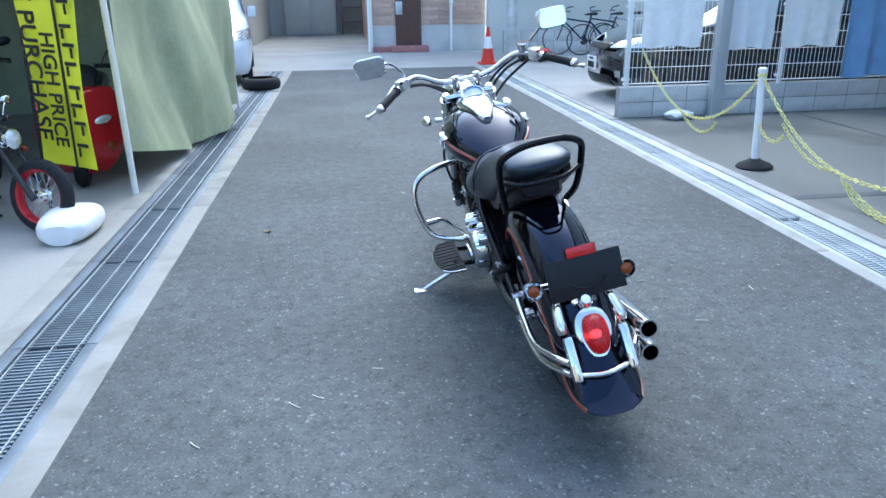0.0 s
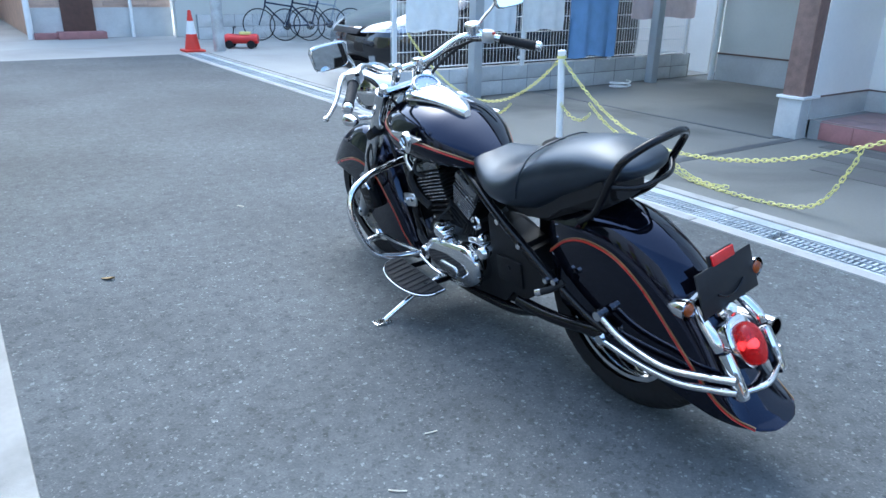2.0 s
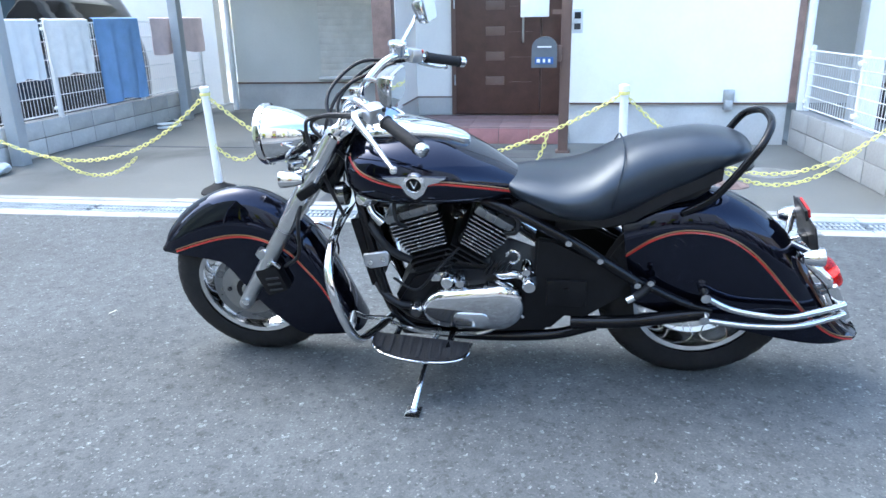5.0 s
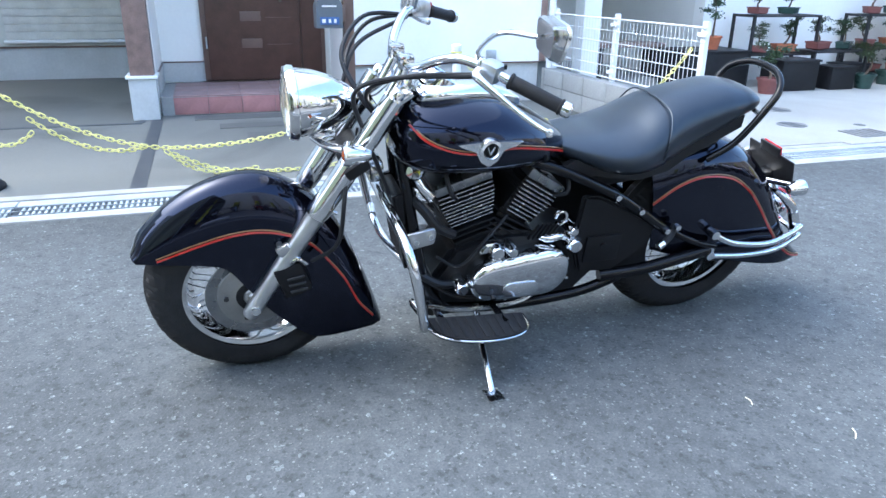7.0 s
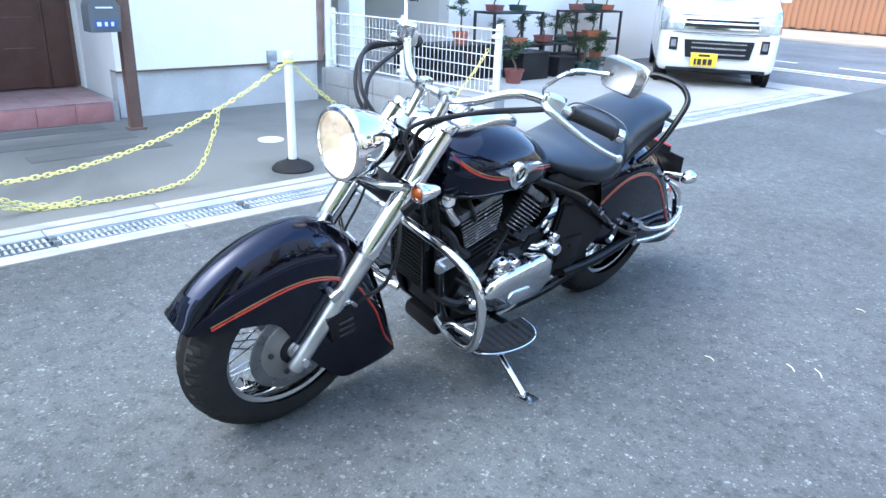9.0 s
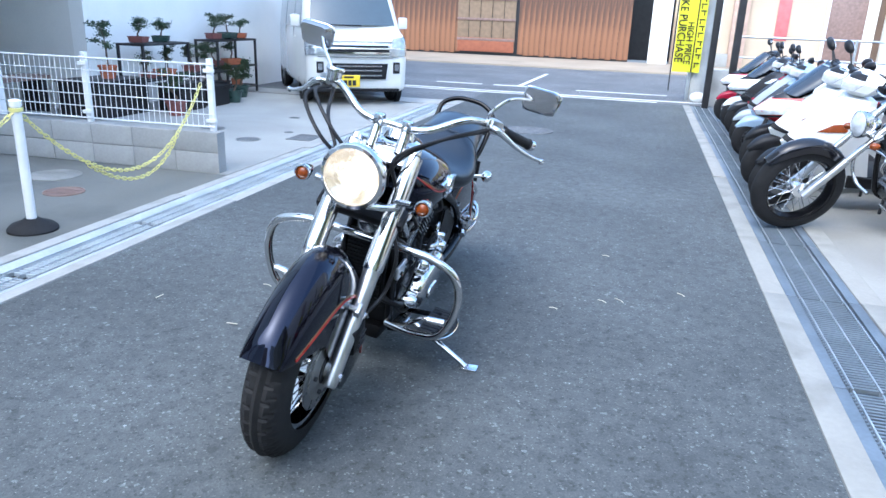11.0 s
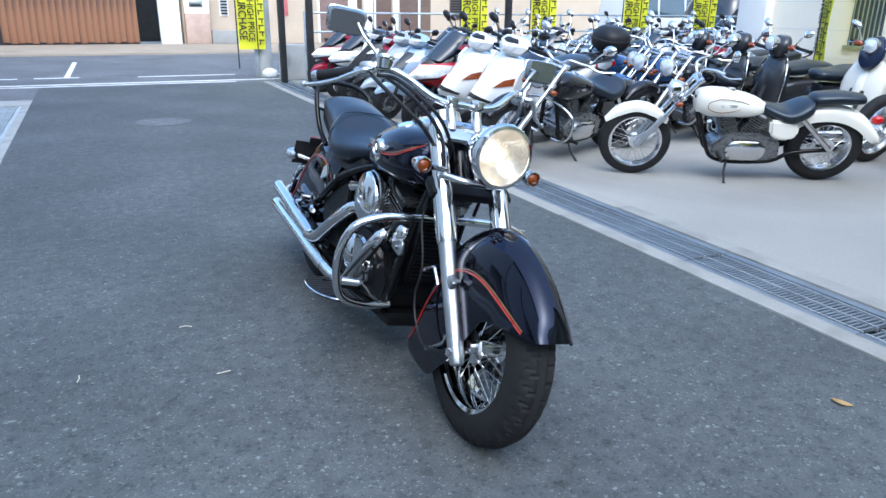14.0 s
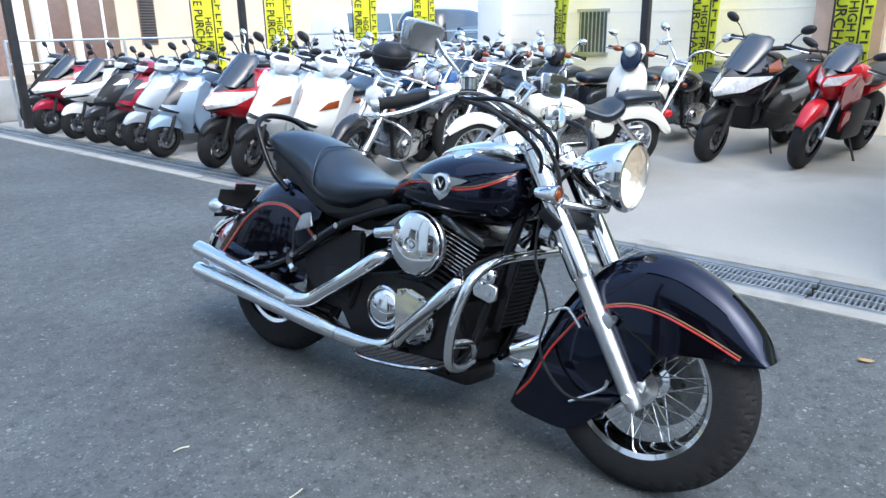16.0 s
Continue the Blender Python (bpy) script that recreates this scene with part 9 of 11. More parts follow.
def car(m, name, label, body_mat, levels, wheels, wheel_r, glassy, plate_mat, front, panels, mirrors):
    """levels: z, front, rear, half-width rows; glassy: panes as (name, four corners); panels: pieces lying on the nose."""
    c = thing(name, label, "car" if name != "van" else "van", "", m)
    bm = bmesh.new()
    loft(bm, [rounded(*q) for q in interp(levels, 3)])
    part("body", bm, body_mat, c, "painted body", True, 50)
    for y in wheels:
        for s in (-1, 1):
            w = new("wheel")
            w.parent, w.matrix_basis = c, Matrix.Translation((s * (levels[1][3] - 0.085), y, wheel_r))
            part("tyre", tyre_mesh(wheel_r, 0.17, wheel_r * 0.62, 36, False), RUBBER, w, "black tyre", True, 60)
            bm = bmesh.new()
            lathe(bm, [(wheel_r * 0.64, s * 0.07), (wheel_r * 0.6, s * 0.06), (wheel_r * 0.5, s * 0.05), (0.05, s * 0.065), (0, s * 0.07)], ACROSS, 28)
            for k in range(8):
                a = 2 * math.pi * k / 8
                cyl(bm, (s * 0.068, 0.03 * math.cos(a), 0.03 * math.sin(a)), (s * 0.066, wheel_r * 0.58 * math.cos(a), wheel_r * 0.58 * math.sin(a)), 0.014, 0.02, 6)
            part("rim", bm, SILVER_WHEEL, w, "silver rim")
            bm = bmesh.new()
            lathe(bm, [(wheel_r * 1.02, s * 0.089), (wheel_r * 1.16, s * 0.089), (wheel_r * 1.16, s * 0.02), (wheel_r * 1.02, s * 0.02)], Matrix.Translation((s * (levels[1][3] - 0.085), y, wheel_r)) @ ACROSS, 32)
            part("wheel_arch", bm, BLACK_PLASTIC, c, "dark wheel arch")
    for nm, corners in glassy:
        bm = bmesh.new()
        q = [Vector(p) for p in corners]
        nrm = (q[1] - q[0]).cross(q[2] - q[0]).normalized() * 0.006
        loft(bm, [[p - nrm for p in q], [p + nrm for p in q]])
        part(nm, bm, GLASS_DARK, c, "dark car glass", False)
    np_ = part("number_plate", bmesh_box((front[0], front[1], front[2]), (0.33, 0.012, 0.165), 0.006), plate_mat, c, "number plate with plain dark bars")
    for x, w in ((-0.08, 0.05), (-0.015, 0.05), (0.05, 0.05), (0.105, 0.03)):
        part("bar", bmesh_box((front[0] + x, front[1] + 0.008, front[2] - 0.025), (w, 0.006, 0.075)), DARK_STEEL, np_, "plain dark bar", False)
    part("bar", bmesh_box((front[0], front[1] + 0.008, front[2] + 0.055), (0.14, 0.006, 0.025)), DARK_STEEL, np_, "plain dark bar", False)
    for nm, mat, tag, quad, proud in panels:
        for s in ((-1, 1) if quad[0][0] > 0 else (1,)):
            part(nm, skin_panel(levels, [(s * u, z) for u, z in quad], proud), mat, c, tag, True, 35)
    for s in (-1, 1):
        part("door_mirror", bmesh_box((s * (levels[1][3] + 0.08), mirrors[0], mirrors[1]), (0.14, 0.08, 0.17), 0.03), body_mat, c, "painted door mirror")
    return c


def bmesh_box(c, s, bevel=0.0):
    bm = bmesh.new()
    box(bm, c, s, bevel)
    return bm


van_levels = [(0.2, 1.64, -1.6, 0.69, 0.1, 0.05), (0.27, 1.7, -1.68, 0.735, 0.13, 0.06), (0.55, 1.72, -1.7, 0.74, 0.13, 0.06), (0.8, 1.705, -1.7, 0.74, 0.13, 0.06), (0.93, 1.66, -1.7, 0.737, 0.13, 0.07), (1.0, 1.56, -1.7, 0.732, 0.13, 0.08), (1.08, 1.38, -1.7, 0.725, 0.13, 0.08), (1.38, 1.18, -1.69, 0.69, 0.13, 0.08), (1.68, 0.95, -1.66, 0.65, 0.13, 0.07), (1.79, 0.78, -1.6, 0.6, 0.16, 0.06), (1.83, 0.55, -1.4, 0.5, 0.2, 0.05)]
panes = []
for s in (-1, 1):
    panes += [("side_window", [(s * 0.731, 1.05, 1.06), (s * 0.731, 0.35, 1.06), (s * 0.652, 0.35, 1.65), (s * 0.652, 0.86, 1.65)]),
              ("side_window", [(s * 0.731, 0.28, 1.06), (s * 0.731, -0.65, 1.06), (s * 0.652, -0.65, 1.65), (s * 0.652, 0.28, 1.65)]),
              ("side_window", [(s * 0.731, -0.72, 1.06), (s * 0.731, -1.5, 1.06), (s * 0.652, -1.5, 1.65), (s * 0.652, -0.72, 1.65)])]
van_front = [("windscreen", GLASS_DARK, "raked windscreen", [(-0.84, 1.12), (0.84, 1.12), (0.82, 1.69), (-0.82, 1.69)], 0.006),
             ("headlight", CAR_LAMP, "tall clear wrapped headlight", [(0.6, 0.715), (1.0, 0.695), (1.08, 0.995), (0.68, 0.945)], 0.008),
             ("lamp_divider", POLISHED, "bright lamp divider", [(0.61, 0.805), (1.0, 0.795), (1.0, 0.81), (0.61, 0.82)], 0.012),
             ("grille", BLACK_PLASTIC, "black upper grille", [(-0.6, 0.735), (0.6, 0.735), (0.56, 0.865), (-0.56, 0.865)], 0.006),
             ("lower_grille", BLACK_PLASTIC, "black lower grille", [(-0.52, 0.38), (0.52, 0.38), (0.56, 0.6), (-0.56, 0.6)], 0.006),
             ("fog_bezel", BLACK_PLASTIC, "black square lamp bezel", [(0.67, 0.46), (0.8, 0.46), (0.8, 0.62), (0.67, 0.62)], 0.006),
             ("fog_lamp", CAR_LAMP, "square fog lamp", [(0.695, 0.5), (0.775, 0.5), (0.775, 0.59), (0.695, 0.59)], 0.016)]


def level_strip(name, mat, label, u, z, h, proud):
    """A level strip across a car's nose."""
    return name, mat, label, [(-u, z), (u, z), (u, z + h), (-u, z + h)], proud


van_front += [level_strip("grille_bar", CHROME, "chrome grille bar", 0.59, z, h, 0.018) for z, h in ((0.735, 0.022), (0.795, 0.025), (0.85, 0.03))]
van_front += [level_strip("grille_bar", POLISHED, "bright lower grille bar", 0.44, z, 0.022, 0.016) for z in (0.42, 0.49, 0.55)]
van_front += [level_strip("bonnet_seam", DARK_STEEL, "dark bonnet seam", 0.66, 0.9, 0.006, 0.002), level_strip("bumper_seam", DARK_STEEL, "dark bumper seam", 0.95, 0.683, 0.006, 0.002)]
VAN = pose(4.9, -6.0, 0, 0, 0, 34)
van = car(VAN, "van", "white compact van with a chrome grille parked on the forecourt", VAN_WHITE, van_levels, (1.05, -1.3), 0.27, panes, PLATE_Y, (0.16, 1.735, 0.355), van_front, (1.06, 1.16))
part("lower_bumper", bmesh_box((0, 1.61, 0.22), (1.24, 0.1, 0.05), 0.02), BLACK_PLASTIC, van, "dark lower bumper")
part("wiper", bmesh_box((0.2, 1.385, 1.115), (0.6, 0.02, 0.015)), BLACK_PLASTIC, van, "black wiper")
for s in (-1, 1):
    part("door_handle", bmesh_box((s * 0.738, 0.42, 0.92), (0.02, 0.14, 0.03), 0.008), VAN_WHITE, van, "painted door handle")
    part("door_seam", bmesh_box((s * 0.733, 0.31, 0.7), (0.012, 0.012, 0.7)), DARK_STEEL, van, "dark door seam", False)
    part("door_seam", bmesh_box((s * 0.733, -0.69, 0.7), (0.012, 0.012, 0.7)), DARK_STEEL, van, "dark door seam", False)

mpv_levels = [(0.16, 2.22, -2.2, 0.84, 0.25, 0.3), (0.26, 2.3, -2.25, 0.89, 0.3, 0.32), (0.5, 2.33, -2.28, 0.9, 0.32, 0.33), (0.66, 2.3, -2.28, 0.9, 0.32, 0.33), (0.78, 2.14, -2.27, 0.9, 0.33, 0.32), (0.9, 1.82, -2.26, 0.89, 0.34, 0.28), (1.0, 1.4, -2.24, 0.87, 0.34, 0.22), (1.32, 0.72, -2.15, 0.8, 0.3, 0.18), (1.6, 0.1, -2.0, 0.7, 0.3, 0.12), (1.7, -0.35, -1.8, 0.58, 0.3, 0.08)]
mpv_panes = []
for s in (-1, 1):
    mpv_panes += [("side_window", [(s * 0.873, 1.0, 1.06), (s * 0.873, 0.0, 1.06), (s * 0.71, 0.0, 1.56), (s * 0.73, 0.2, 1.52)]), ("side_window", [(s * 0.873, -0.08, 1.06), (s * 0.87, -1.8, 1.06), (s * 0.7, -1.7, 1.56), (s * 0.71, -0.08, 1.56)])]
mpv_front = [("windscreen", GLASS_DARK, "large raked windscreen", [(-0.86, 1.03), (0.86, 1.03), (0.8, 1.6), (-0.8, 1.6)], 0.006),
             ("headlight", CAR_LAMP, "long pointed clear headlight", [(0.5, 0.66), (0.98, 0.68), (1.16, 0.88), (0.62, 0.76)], 0.008),
             ("grille", BLACK_PLASTIC, "black slot grille", [(-0.42, 0.64), (0.42, 0.64), (0.46, 0.71), (-0.46, 0.71)], 0.006),
             ("grille_bar", CHROME, "chrome grille strip", [(-0.44, 0.705), (0.44, 0.705), (0.44, 0.72), (-0.44, 0.72)], 0.012),
             ("lower_grille", BLACK_PLASTIC, "black lower intake", [(-0.6, 0.22), (0.6, 0.22), (0.5, 0.33), (-0.5, 0.33)], 0.006),
             ("fog_lamp", CAR_LAMP, "round fog lamp", [(0.7, 0.32), (0.8, 0.32), (0.8, 0.4), (0.7, 0.4)], 0.01),
             ("bumper_lip", POLISHED, "bright bumper lip", [(-0.5, 0.185), (0.5, 0.185), (0.5, 0.21), (-0.5, 0.21)], 0.014)]
mpv = car(pose(5.76, 8.83, 0.012, 0, 0, 90), "car", "glossy black people carrier parked nose-out behind the mesh fence", CAR_BLACK, mpv_levels, (1.4, -1.4), 0.32, mpv_panes, PLATE_W, (0.0, 2.345, 0.46), mpv_front, (0.95, 1.08))
hatch = car(pose(-2.3, 13.3, 0, 0, 0, 186), "car", "white small car parked past the green tarpaulin", CAR_BLUE, mpv_levels, (1.35, -1.3), 0.3, mpv_panes, PLATE_W, (0.0, 2.345, 0.5), mpv_front, (0.95, 1.08))
for x, y, yaw, lab in ((-13.2, -11.8, 92, "white van on the street behind the bikes"), (-18.6, -11.6, 92, "white van parked along the street")):
    o = copy_thing(van, pose(x, y, 0, 0, 0, yaw))
    o["label"] = lab
o = copy_thing(mpv, pose(-14.2, -9.0, 0, 0, 0, 95))
o["label"] = "dark people carrier on the street behind the bikes"

# loose tyre
bm = tyre_mesh(0.29, 0.17, 0.19, 40, False)
bmesh.ops.transform(bm, matrix=pose(-1.02, 10.9, 0.085, 0, 90, 0), verts=bm.verts)
tagged(part("spare_tyre", bm, RUBBER, None, "", True, 60), "black car tyre lying on the kerb", "tyre")

# ---- plant racks and pots ----
LEAF = M("bonsai_leaf", (0.03, 0.06, 0.022), 0.55, 0, 0.4, 30, 90)
LEAF2 = M("olive_leaf", (0.06, 0.085, 0.035), 0.55, 0, 0.4, 30, 90)
BARK = M("grey_brown_bark", (0.12, 0.085, 0.06), 0.85, 0, 0.3, 30, 90, 0.4, 120)
TERRA = M("terracotta", (0.42, 0.13, 0.06), 0.7, 0, 0.2, 12)
CLAY = M("dark_clay", (0.2, 0.07, 0.06), 0.6, 0, 0.2, 12)
GREEN_POT = M("green_glaze", (0.03, 0.06, 0.05), 0.3, 0, 0.2, 12)


def potted_plant(m, size, label, pot_mat, leaf_mat, seed, tall=False, square=True):
    rnd = random.Random(seed)
    p = thing("potted_plant", label, "potted plant", "plants on the racks", m)
    bm = bmesh.new()
    w = 0.5 * size
    if square:
        loft(bm, [[Vector((sx * w * k, sy * w * 0.7 * k, z * size)) for sx, sy in ((-1, -1), (1, -1), (1, 1), (-1, 1))] for k, z in ((0.8, 0), (0.95, 0.05), (1.0, 0.3), (1.08, 0.31), (1.08, 0.38), (0.98, 0.38), (0.96, 0.33))])
    else:
        lathe(bm, [(0, 0), (0.3 * size, 0), (0.4 * size, 0.5 * size), (0.44 * size, 0.5 * size), (0.44 * size, 0.58 * size), (0.39 * size, 0.58 * size), (0.38 * size, 0.5 * size), (0, 0.5 * size)], None, 20)
    part("pot", bm, pot_mat, p, "glazed pot")
    z0 = (0.34 if square else 0.5) * size
    trunk = [Vector((0, 0, z0))]
    for k in range(5):
        trunk.append(trunk[-1] + Vector((rnd.uniform(-0.13, 0.13), rnd.uniform(-0.1, 0.1), (0.34 if tall else 0.2))) * size)
    bm = bmesh.new()
    tube(bm, trunk, [0.06 * size, 0.05 * size, 0.04 * size, 0.03 * size, 0.02 * size, 0.01 * size], 8, 3)
    tips = []
    for k in range(7):
        a = trunk[rnd.randint(2, 5)]
        b = a + Vector((rnd.uniform(-0.45, 0.45), rnd.uniform(-0.35, 0.35), rnd.uniform(0.02, 0.25))) * size
        tube(bm, [a, a.lerp(b, 0.5) + Vector((0, 0, 0.03 * size)), b], [0.022 * size, 0.014 * size, 0.007 * size], 6, 3)
        tips += [b, a.lerp(b, 0.7)]
    part("trunk", bm, BARK, p, "twisted woody trunk")
    bm = bmesh.new()
    for t in tips + trunk[3:]:
        for k in range(46):
            c = t + Vector((rnd.gauss(0, 0.12), rnd.gauss(0, 0.12), rnd.gauss(0.04, 0.06))) * size
            d = Vector((rnd.uniform(-1, 1), rnd.uniform(-1, 1), rnd.uniform(-0.2, 1))).normalized()
            e = d.orthogonal().normalized()
            l, q = 0.1 * size * rnd.uniform(0.6, 1.2), 0.034 * size
            vs = [bm.verts.new(c), bm.verts.new(c + d * l * 0.5 + e * q), bm.verts.new(c + d * l), bm.verts.new(c + d * l * 0.5 - e * q)]
            bm.faces.new(vs)
    part("foliage", bm, leaf_mat, p, "small green leaves", False)["kind"] = "stuff"
    return p


def plant_rack(x, y, w, d, shelves, label):
    r = thing("plant_rack", label, "plant stand", "black plant racks", pose(x, y, 0))
    top = shelves[-1]
    for sx in (-1, 1):
        for sy in (-1, 1):
            part("leg", bmesh_box((sx * d / 2, sy * w / 2, top / 2), (0.03, 0.03, top)), DARK_STEEL, r, "", False)
    for z in shelves:
        sh = part("shelf_frame", bmesh_box((0, w / 2, z), (d + 0.03, 0.03, 0.03)), DARK_STEEL, r, "", False)
        part("shelf_frame", bmesh_box((0, -w / 2, z), (d + 0.03, 0.03, 0.03)), DARK_STEEL, r, "", False)
        for k in range(4):
            part("slat", bmesh_box((-d / 2 + d * k / 3, 0, z), (0.06, w, 0.02)), DARK_STEEL, r, "", False)


plant_rack(6.2, -3.05, 0.95, 0.36, (0.38, 0.82), "tall black steel plant rack against the white wall")
plant_rack(6.0, -3.75, 0.8, 0.36, (0.42,), "low black steel plant stand beside the tall rack")
plant_rack(6.3, -4.95, 1.1, 0.36, (0.1, 0.42, 0.82), "three-tier black steel plant rack")
spec = [((6.2, -2.75, 0.84), 0.2, CLAY, LEAF, False), ((6.2, -3.2, 0.84), 0.2, GREEN_POT, LEAF, False), ((6.15, -2.8, 0.4), 0.2, CLAY, LEAF2, False), ((6.18, -3.2, 0.4), 0.24, TERRA, LEAF, False),
        ((6.0, -3.55, 0.44), 0.24, CLAY, LEAF2, False), ((6.0, -3.95, 0.44), 0.22, GREEN_POT, LEAF, False), ((6.3, -4.6, 0.84), 0.22, CLAY, LEAF, False), ((6.3, -5.0, 0.84), 0.24, GREEN_POT, LEAF2, False), ((6.3, -5.35, 0.84), 0.2, TERRA, LEAF, False),
        ((6.3, -4.6, 0.44), 0.22, CLAY, LEAF2, False), ((6.3, -5.05, 0.44), 0.25, TERRA, LEAF, False), ((6.3, -4.75, 0.12), 0.24, CLAY, LEAF2, False), ((6.3, -5.2, 0.12), 0.24, TERRA, LEAF, False)]
for k, (at, size, pot, leaf, tall) in enumerate(spec):
    potted_plant(pose(*at, 0, 0, 25 * k), size, ("small bonsai in a clay pot on a black rack" if k % 2 else "spreading bonsai in a glazed pot on a black rack"), pot, leaf, 40 + k, tall)
potted_plant(pose(6.25, -2.2, 0.437), 0.26, "tall cactus-like plant in an orange pot on a planter box", TERRA, LEAF, 81, True, False)
for k, (x, y, w) in enumerate(((6.3, -2.15, 0.85), (5.8, -3.0, 0.52), (5.72, -3.62, 0.36), (6.1, -4.2, 0.4))):
    b = thing("planter_box", "black plastic planter box standing on the forecourt", "planter", "black planter boxes", pose(x, y, 0.004))
    h = (0.42, 0.34, 0.26, 0.24)[k]
    part("box", bmesh_box((0, 0, h / 2), (w * 0.7, w, h), 0.015), BLACK_PLASTIC, b)
    part("rim", bmesh_box((0, 0, h), (w * 0.7 + 0.03, w + 0.03, 0.025), 0.008), BLACK_PLASTIC, b)
for k, (x, y) in enumerate(((5.55, -2.5), (5.65, -4.0), (5.9, -4.62))):
    potted_plant(pose(x, y, 0.004, 0, 0, 70 * k), 0.3, "leafy plant in a dark pot on the ground", GREEN_POT if k else CLAY, LEAF2 if k % 2 else LEAF, 120 + k, False, False)

# gas meter and bits behind the south fence
gm_ = thing("gas_meter", "grey gas meter on the wall behind the fence", "meter")
part("body", bmesh_box((7.6, 0.18, 0.75), (0.28, 0.16, 0.3), 0.03), GALV, gm_)
bm = bmesh.new()
tube(bm, [(7.52, 0.18, 0.0), (7.52, 0.18, 0.6)], 0.02, 8, 2)
tube(bm, [(7.68, 0.18, 0.0), (7.68, 0.18, 0.6)], 0.02, 8, 2)
part("pipes", bm, GALV, gm_)
block_o = thing("storage_bench", "dark slatted bench behind the fence", "bench")
part("seat", bmesh_box((7.2, -1.6, 0.42), (0.4, 1.0, 0.05), 0.01), BROWN, block_o)
for s in (-1, 1):
    part("leg", bmesh_box((7.2, -1.6 + s * 0.42, 0.2), (0.36, 0.05, 0.4), 0.01), DARK_STEEL, block_o)

# ---- green tarpaulin shelter ----
TARP = M("green_tarpaulin", (0.33, 0.36, 0.22), 0.6, 0, 0.25, 2.5, 25, 0.5, 24)
tarp = thing("tarpaulin", "faded green tarpaulin hanging as a shelter wall", "tarpaulin", kind="")
bm = bmesh.new()
secs = []
for i in range(41):
    u = i / 40
    y = 4.92 + 4.15 * u
    col = []
    for k in range(15):
        v = k / 14
        z = 2.7 - v * (2.7 - (0.32 - 0.27 * min(1, u * 3.2)))
        x = -1.3 + (0.2 + 0.05 * u) * v * min(1, u * 2.5) + 0.08 * math.sin(u * 11 - v * 5.5) * (0.3 + 0.7 * v) - 0.05 * math.exp(-((u - 0.16 - 0.2 * v) / 0.035) ** 2) * v + 0.022 * math.sin(u * 27 + v * 6) * v + 0.012 * math.sin(u * 55 - v * 9) * v + 0.05 * math.sin(v * 5 + u * 6)
        col.append(Vector((x, y + 0.05 * math.sin(v * 4 + u * 9), z)))
    secs.append(col + [p - Vector((0.006, 0, 0)) for p in reversed(col)])
loft(bm, secs)
part("sheet", bm, TARP, tarp, "creased green sheet", True, 60)
bm = bmesh.new()
tube(bm, [(-1.3, 4.9, 0.0), (-1.31, 4.9, 1.4), (-1.34, 4.9, 2.75)], 0.022, 10, 3)
part("pole", bm, WHITE_METAL, tarp, "white pole")
bm = bmesh.new()
tube(bm, [(-1.12, 9.08, 0.0), (-1.2, 9.08, 1.4), (-1.3, 9.08, 2.75)], 0.022, 10, 3)
part("pole", bm, WHITE_METAL, tarp, "white pole")
tube_bm = bmesh.new()
tube(tube_bm, [(-1.34, 4.9, 2.72), (-1.34, 7.0, 2.72), (-1.3, 9.08, 2.72)], 0.02, 10, 2)
part("rail", tube_bm, WHITE_METAL, tarp, "top rail")
setting("roof_shelter", (-5.2, 4.95, 2.75), (-1.3, 9.1, 2.8), TARP, "green tarpaulin roof of the shelter", "roof")
setting("wall_shelter_back", (-5.2, 4.95, 0.0), (-5.1, 9.1, 2.75), TARP, "green tarpaulin back of the shelter", "wall")
setting("wall_shelter_north", (-5.1, 9.05, 0.0), (-1.35, 9.1, 2.75), TARP, "green tarpaulin end of the shelter", "wall")

# under the shelter
rs = thing("scooter", "low red scooter with a full-width fairing under the shelter", "scooter", "scooters parked in the lot", pose(-1.86, 5.72, 0, 0, -4, -168))
cast_wheel(rs, 0.5, 0.2, 0.2, 0.1, DARK_STEEL)
cast_wheel(rs, -0.62, 0.2, 0.2, 0.12, DARK_STEEL)
bm = bmesh.new()
prow(bm, [(0.1, 0.42, 0.17, 0.12), (0.2, 0.44, 0.25, 0.16), (0.36, 0.42, 0.295, 0.18), (0.52, 0.36, 0.3, 0.18), (0.63, 0.3, 0.28, 0.15), (0.71, 0.24, 0.22, 0.1)])
part("front_fairing", bm, RED_PAINT, rs, "glossy red fairing", True, 45)
for s in (-1, 1):
    bm = bmesh.new()
    pad(bm, (s * 0.17, 0.5, 0.5), (0.07, 0.02, 0.03), (20, s * -14, s * -38), 14)
    part("headlight", bm, CLEAR_LENS, rs, "narrow clear headlight")
    bm = bmesh.new()
    pad(bm, (s * 0.22, 0.48, 0.3), (0.04, 0.016, 0.04), (10, 0, s * -44), 12)
    part("turn_signal", bm, AMBER, rs, "amber turn signal")
    bm = bmesh.new()
    cyl(bm, (s * 0.12, 0.2, 0.86), (s * 0.3, 0.13, 0.86), 0.017, None, 10)
    part("grip", bm, GRIP, rs)
    small_mirror(rs, s, (s * 0.16, 0.2, 0.86), (s * 0.27, 0.16, 1.03), 0.06, 0.04)
bm = bmesh.new()
loft(bm, [super_section(*q, 20, 2.6) for q in interp([(0.26, 0.74, 0.12, 0.05, 0.08), (0.18, 0.8, 0.14, 0.06, 0.08), (0.1, 0.82, 0.09, 0.04, 0.06)], 3)])
part("cowl", bm, BLACK_PLASTIC, rs, "dark handlebar cowl", True, 70)
bm = bmesh.new()
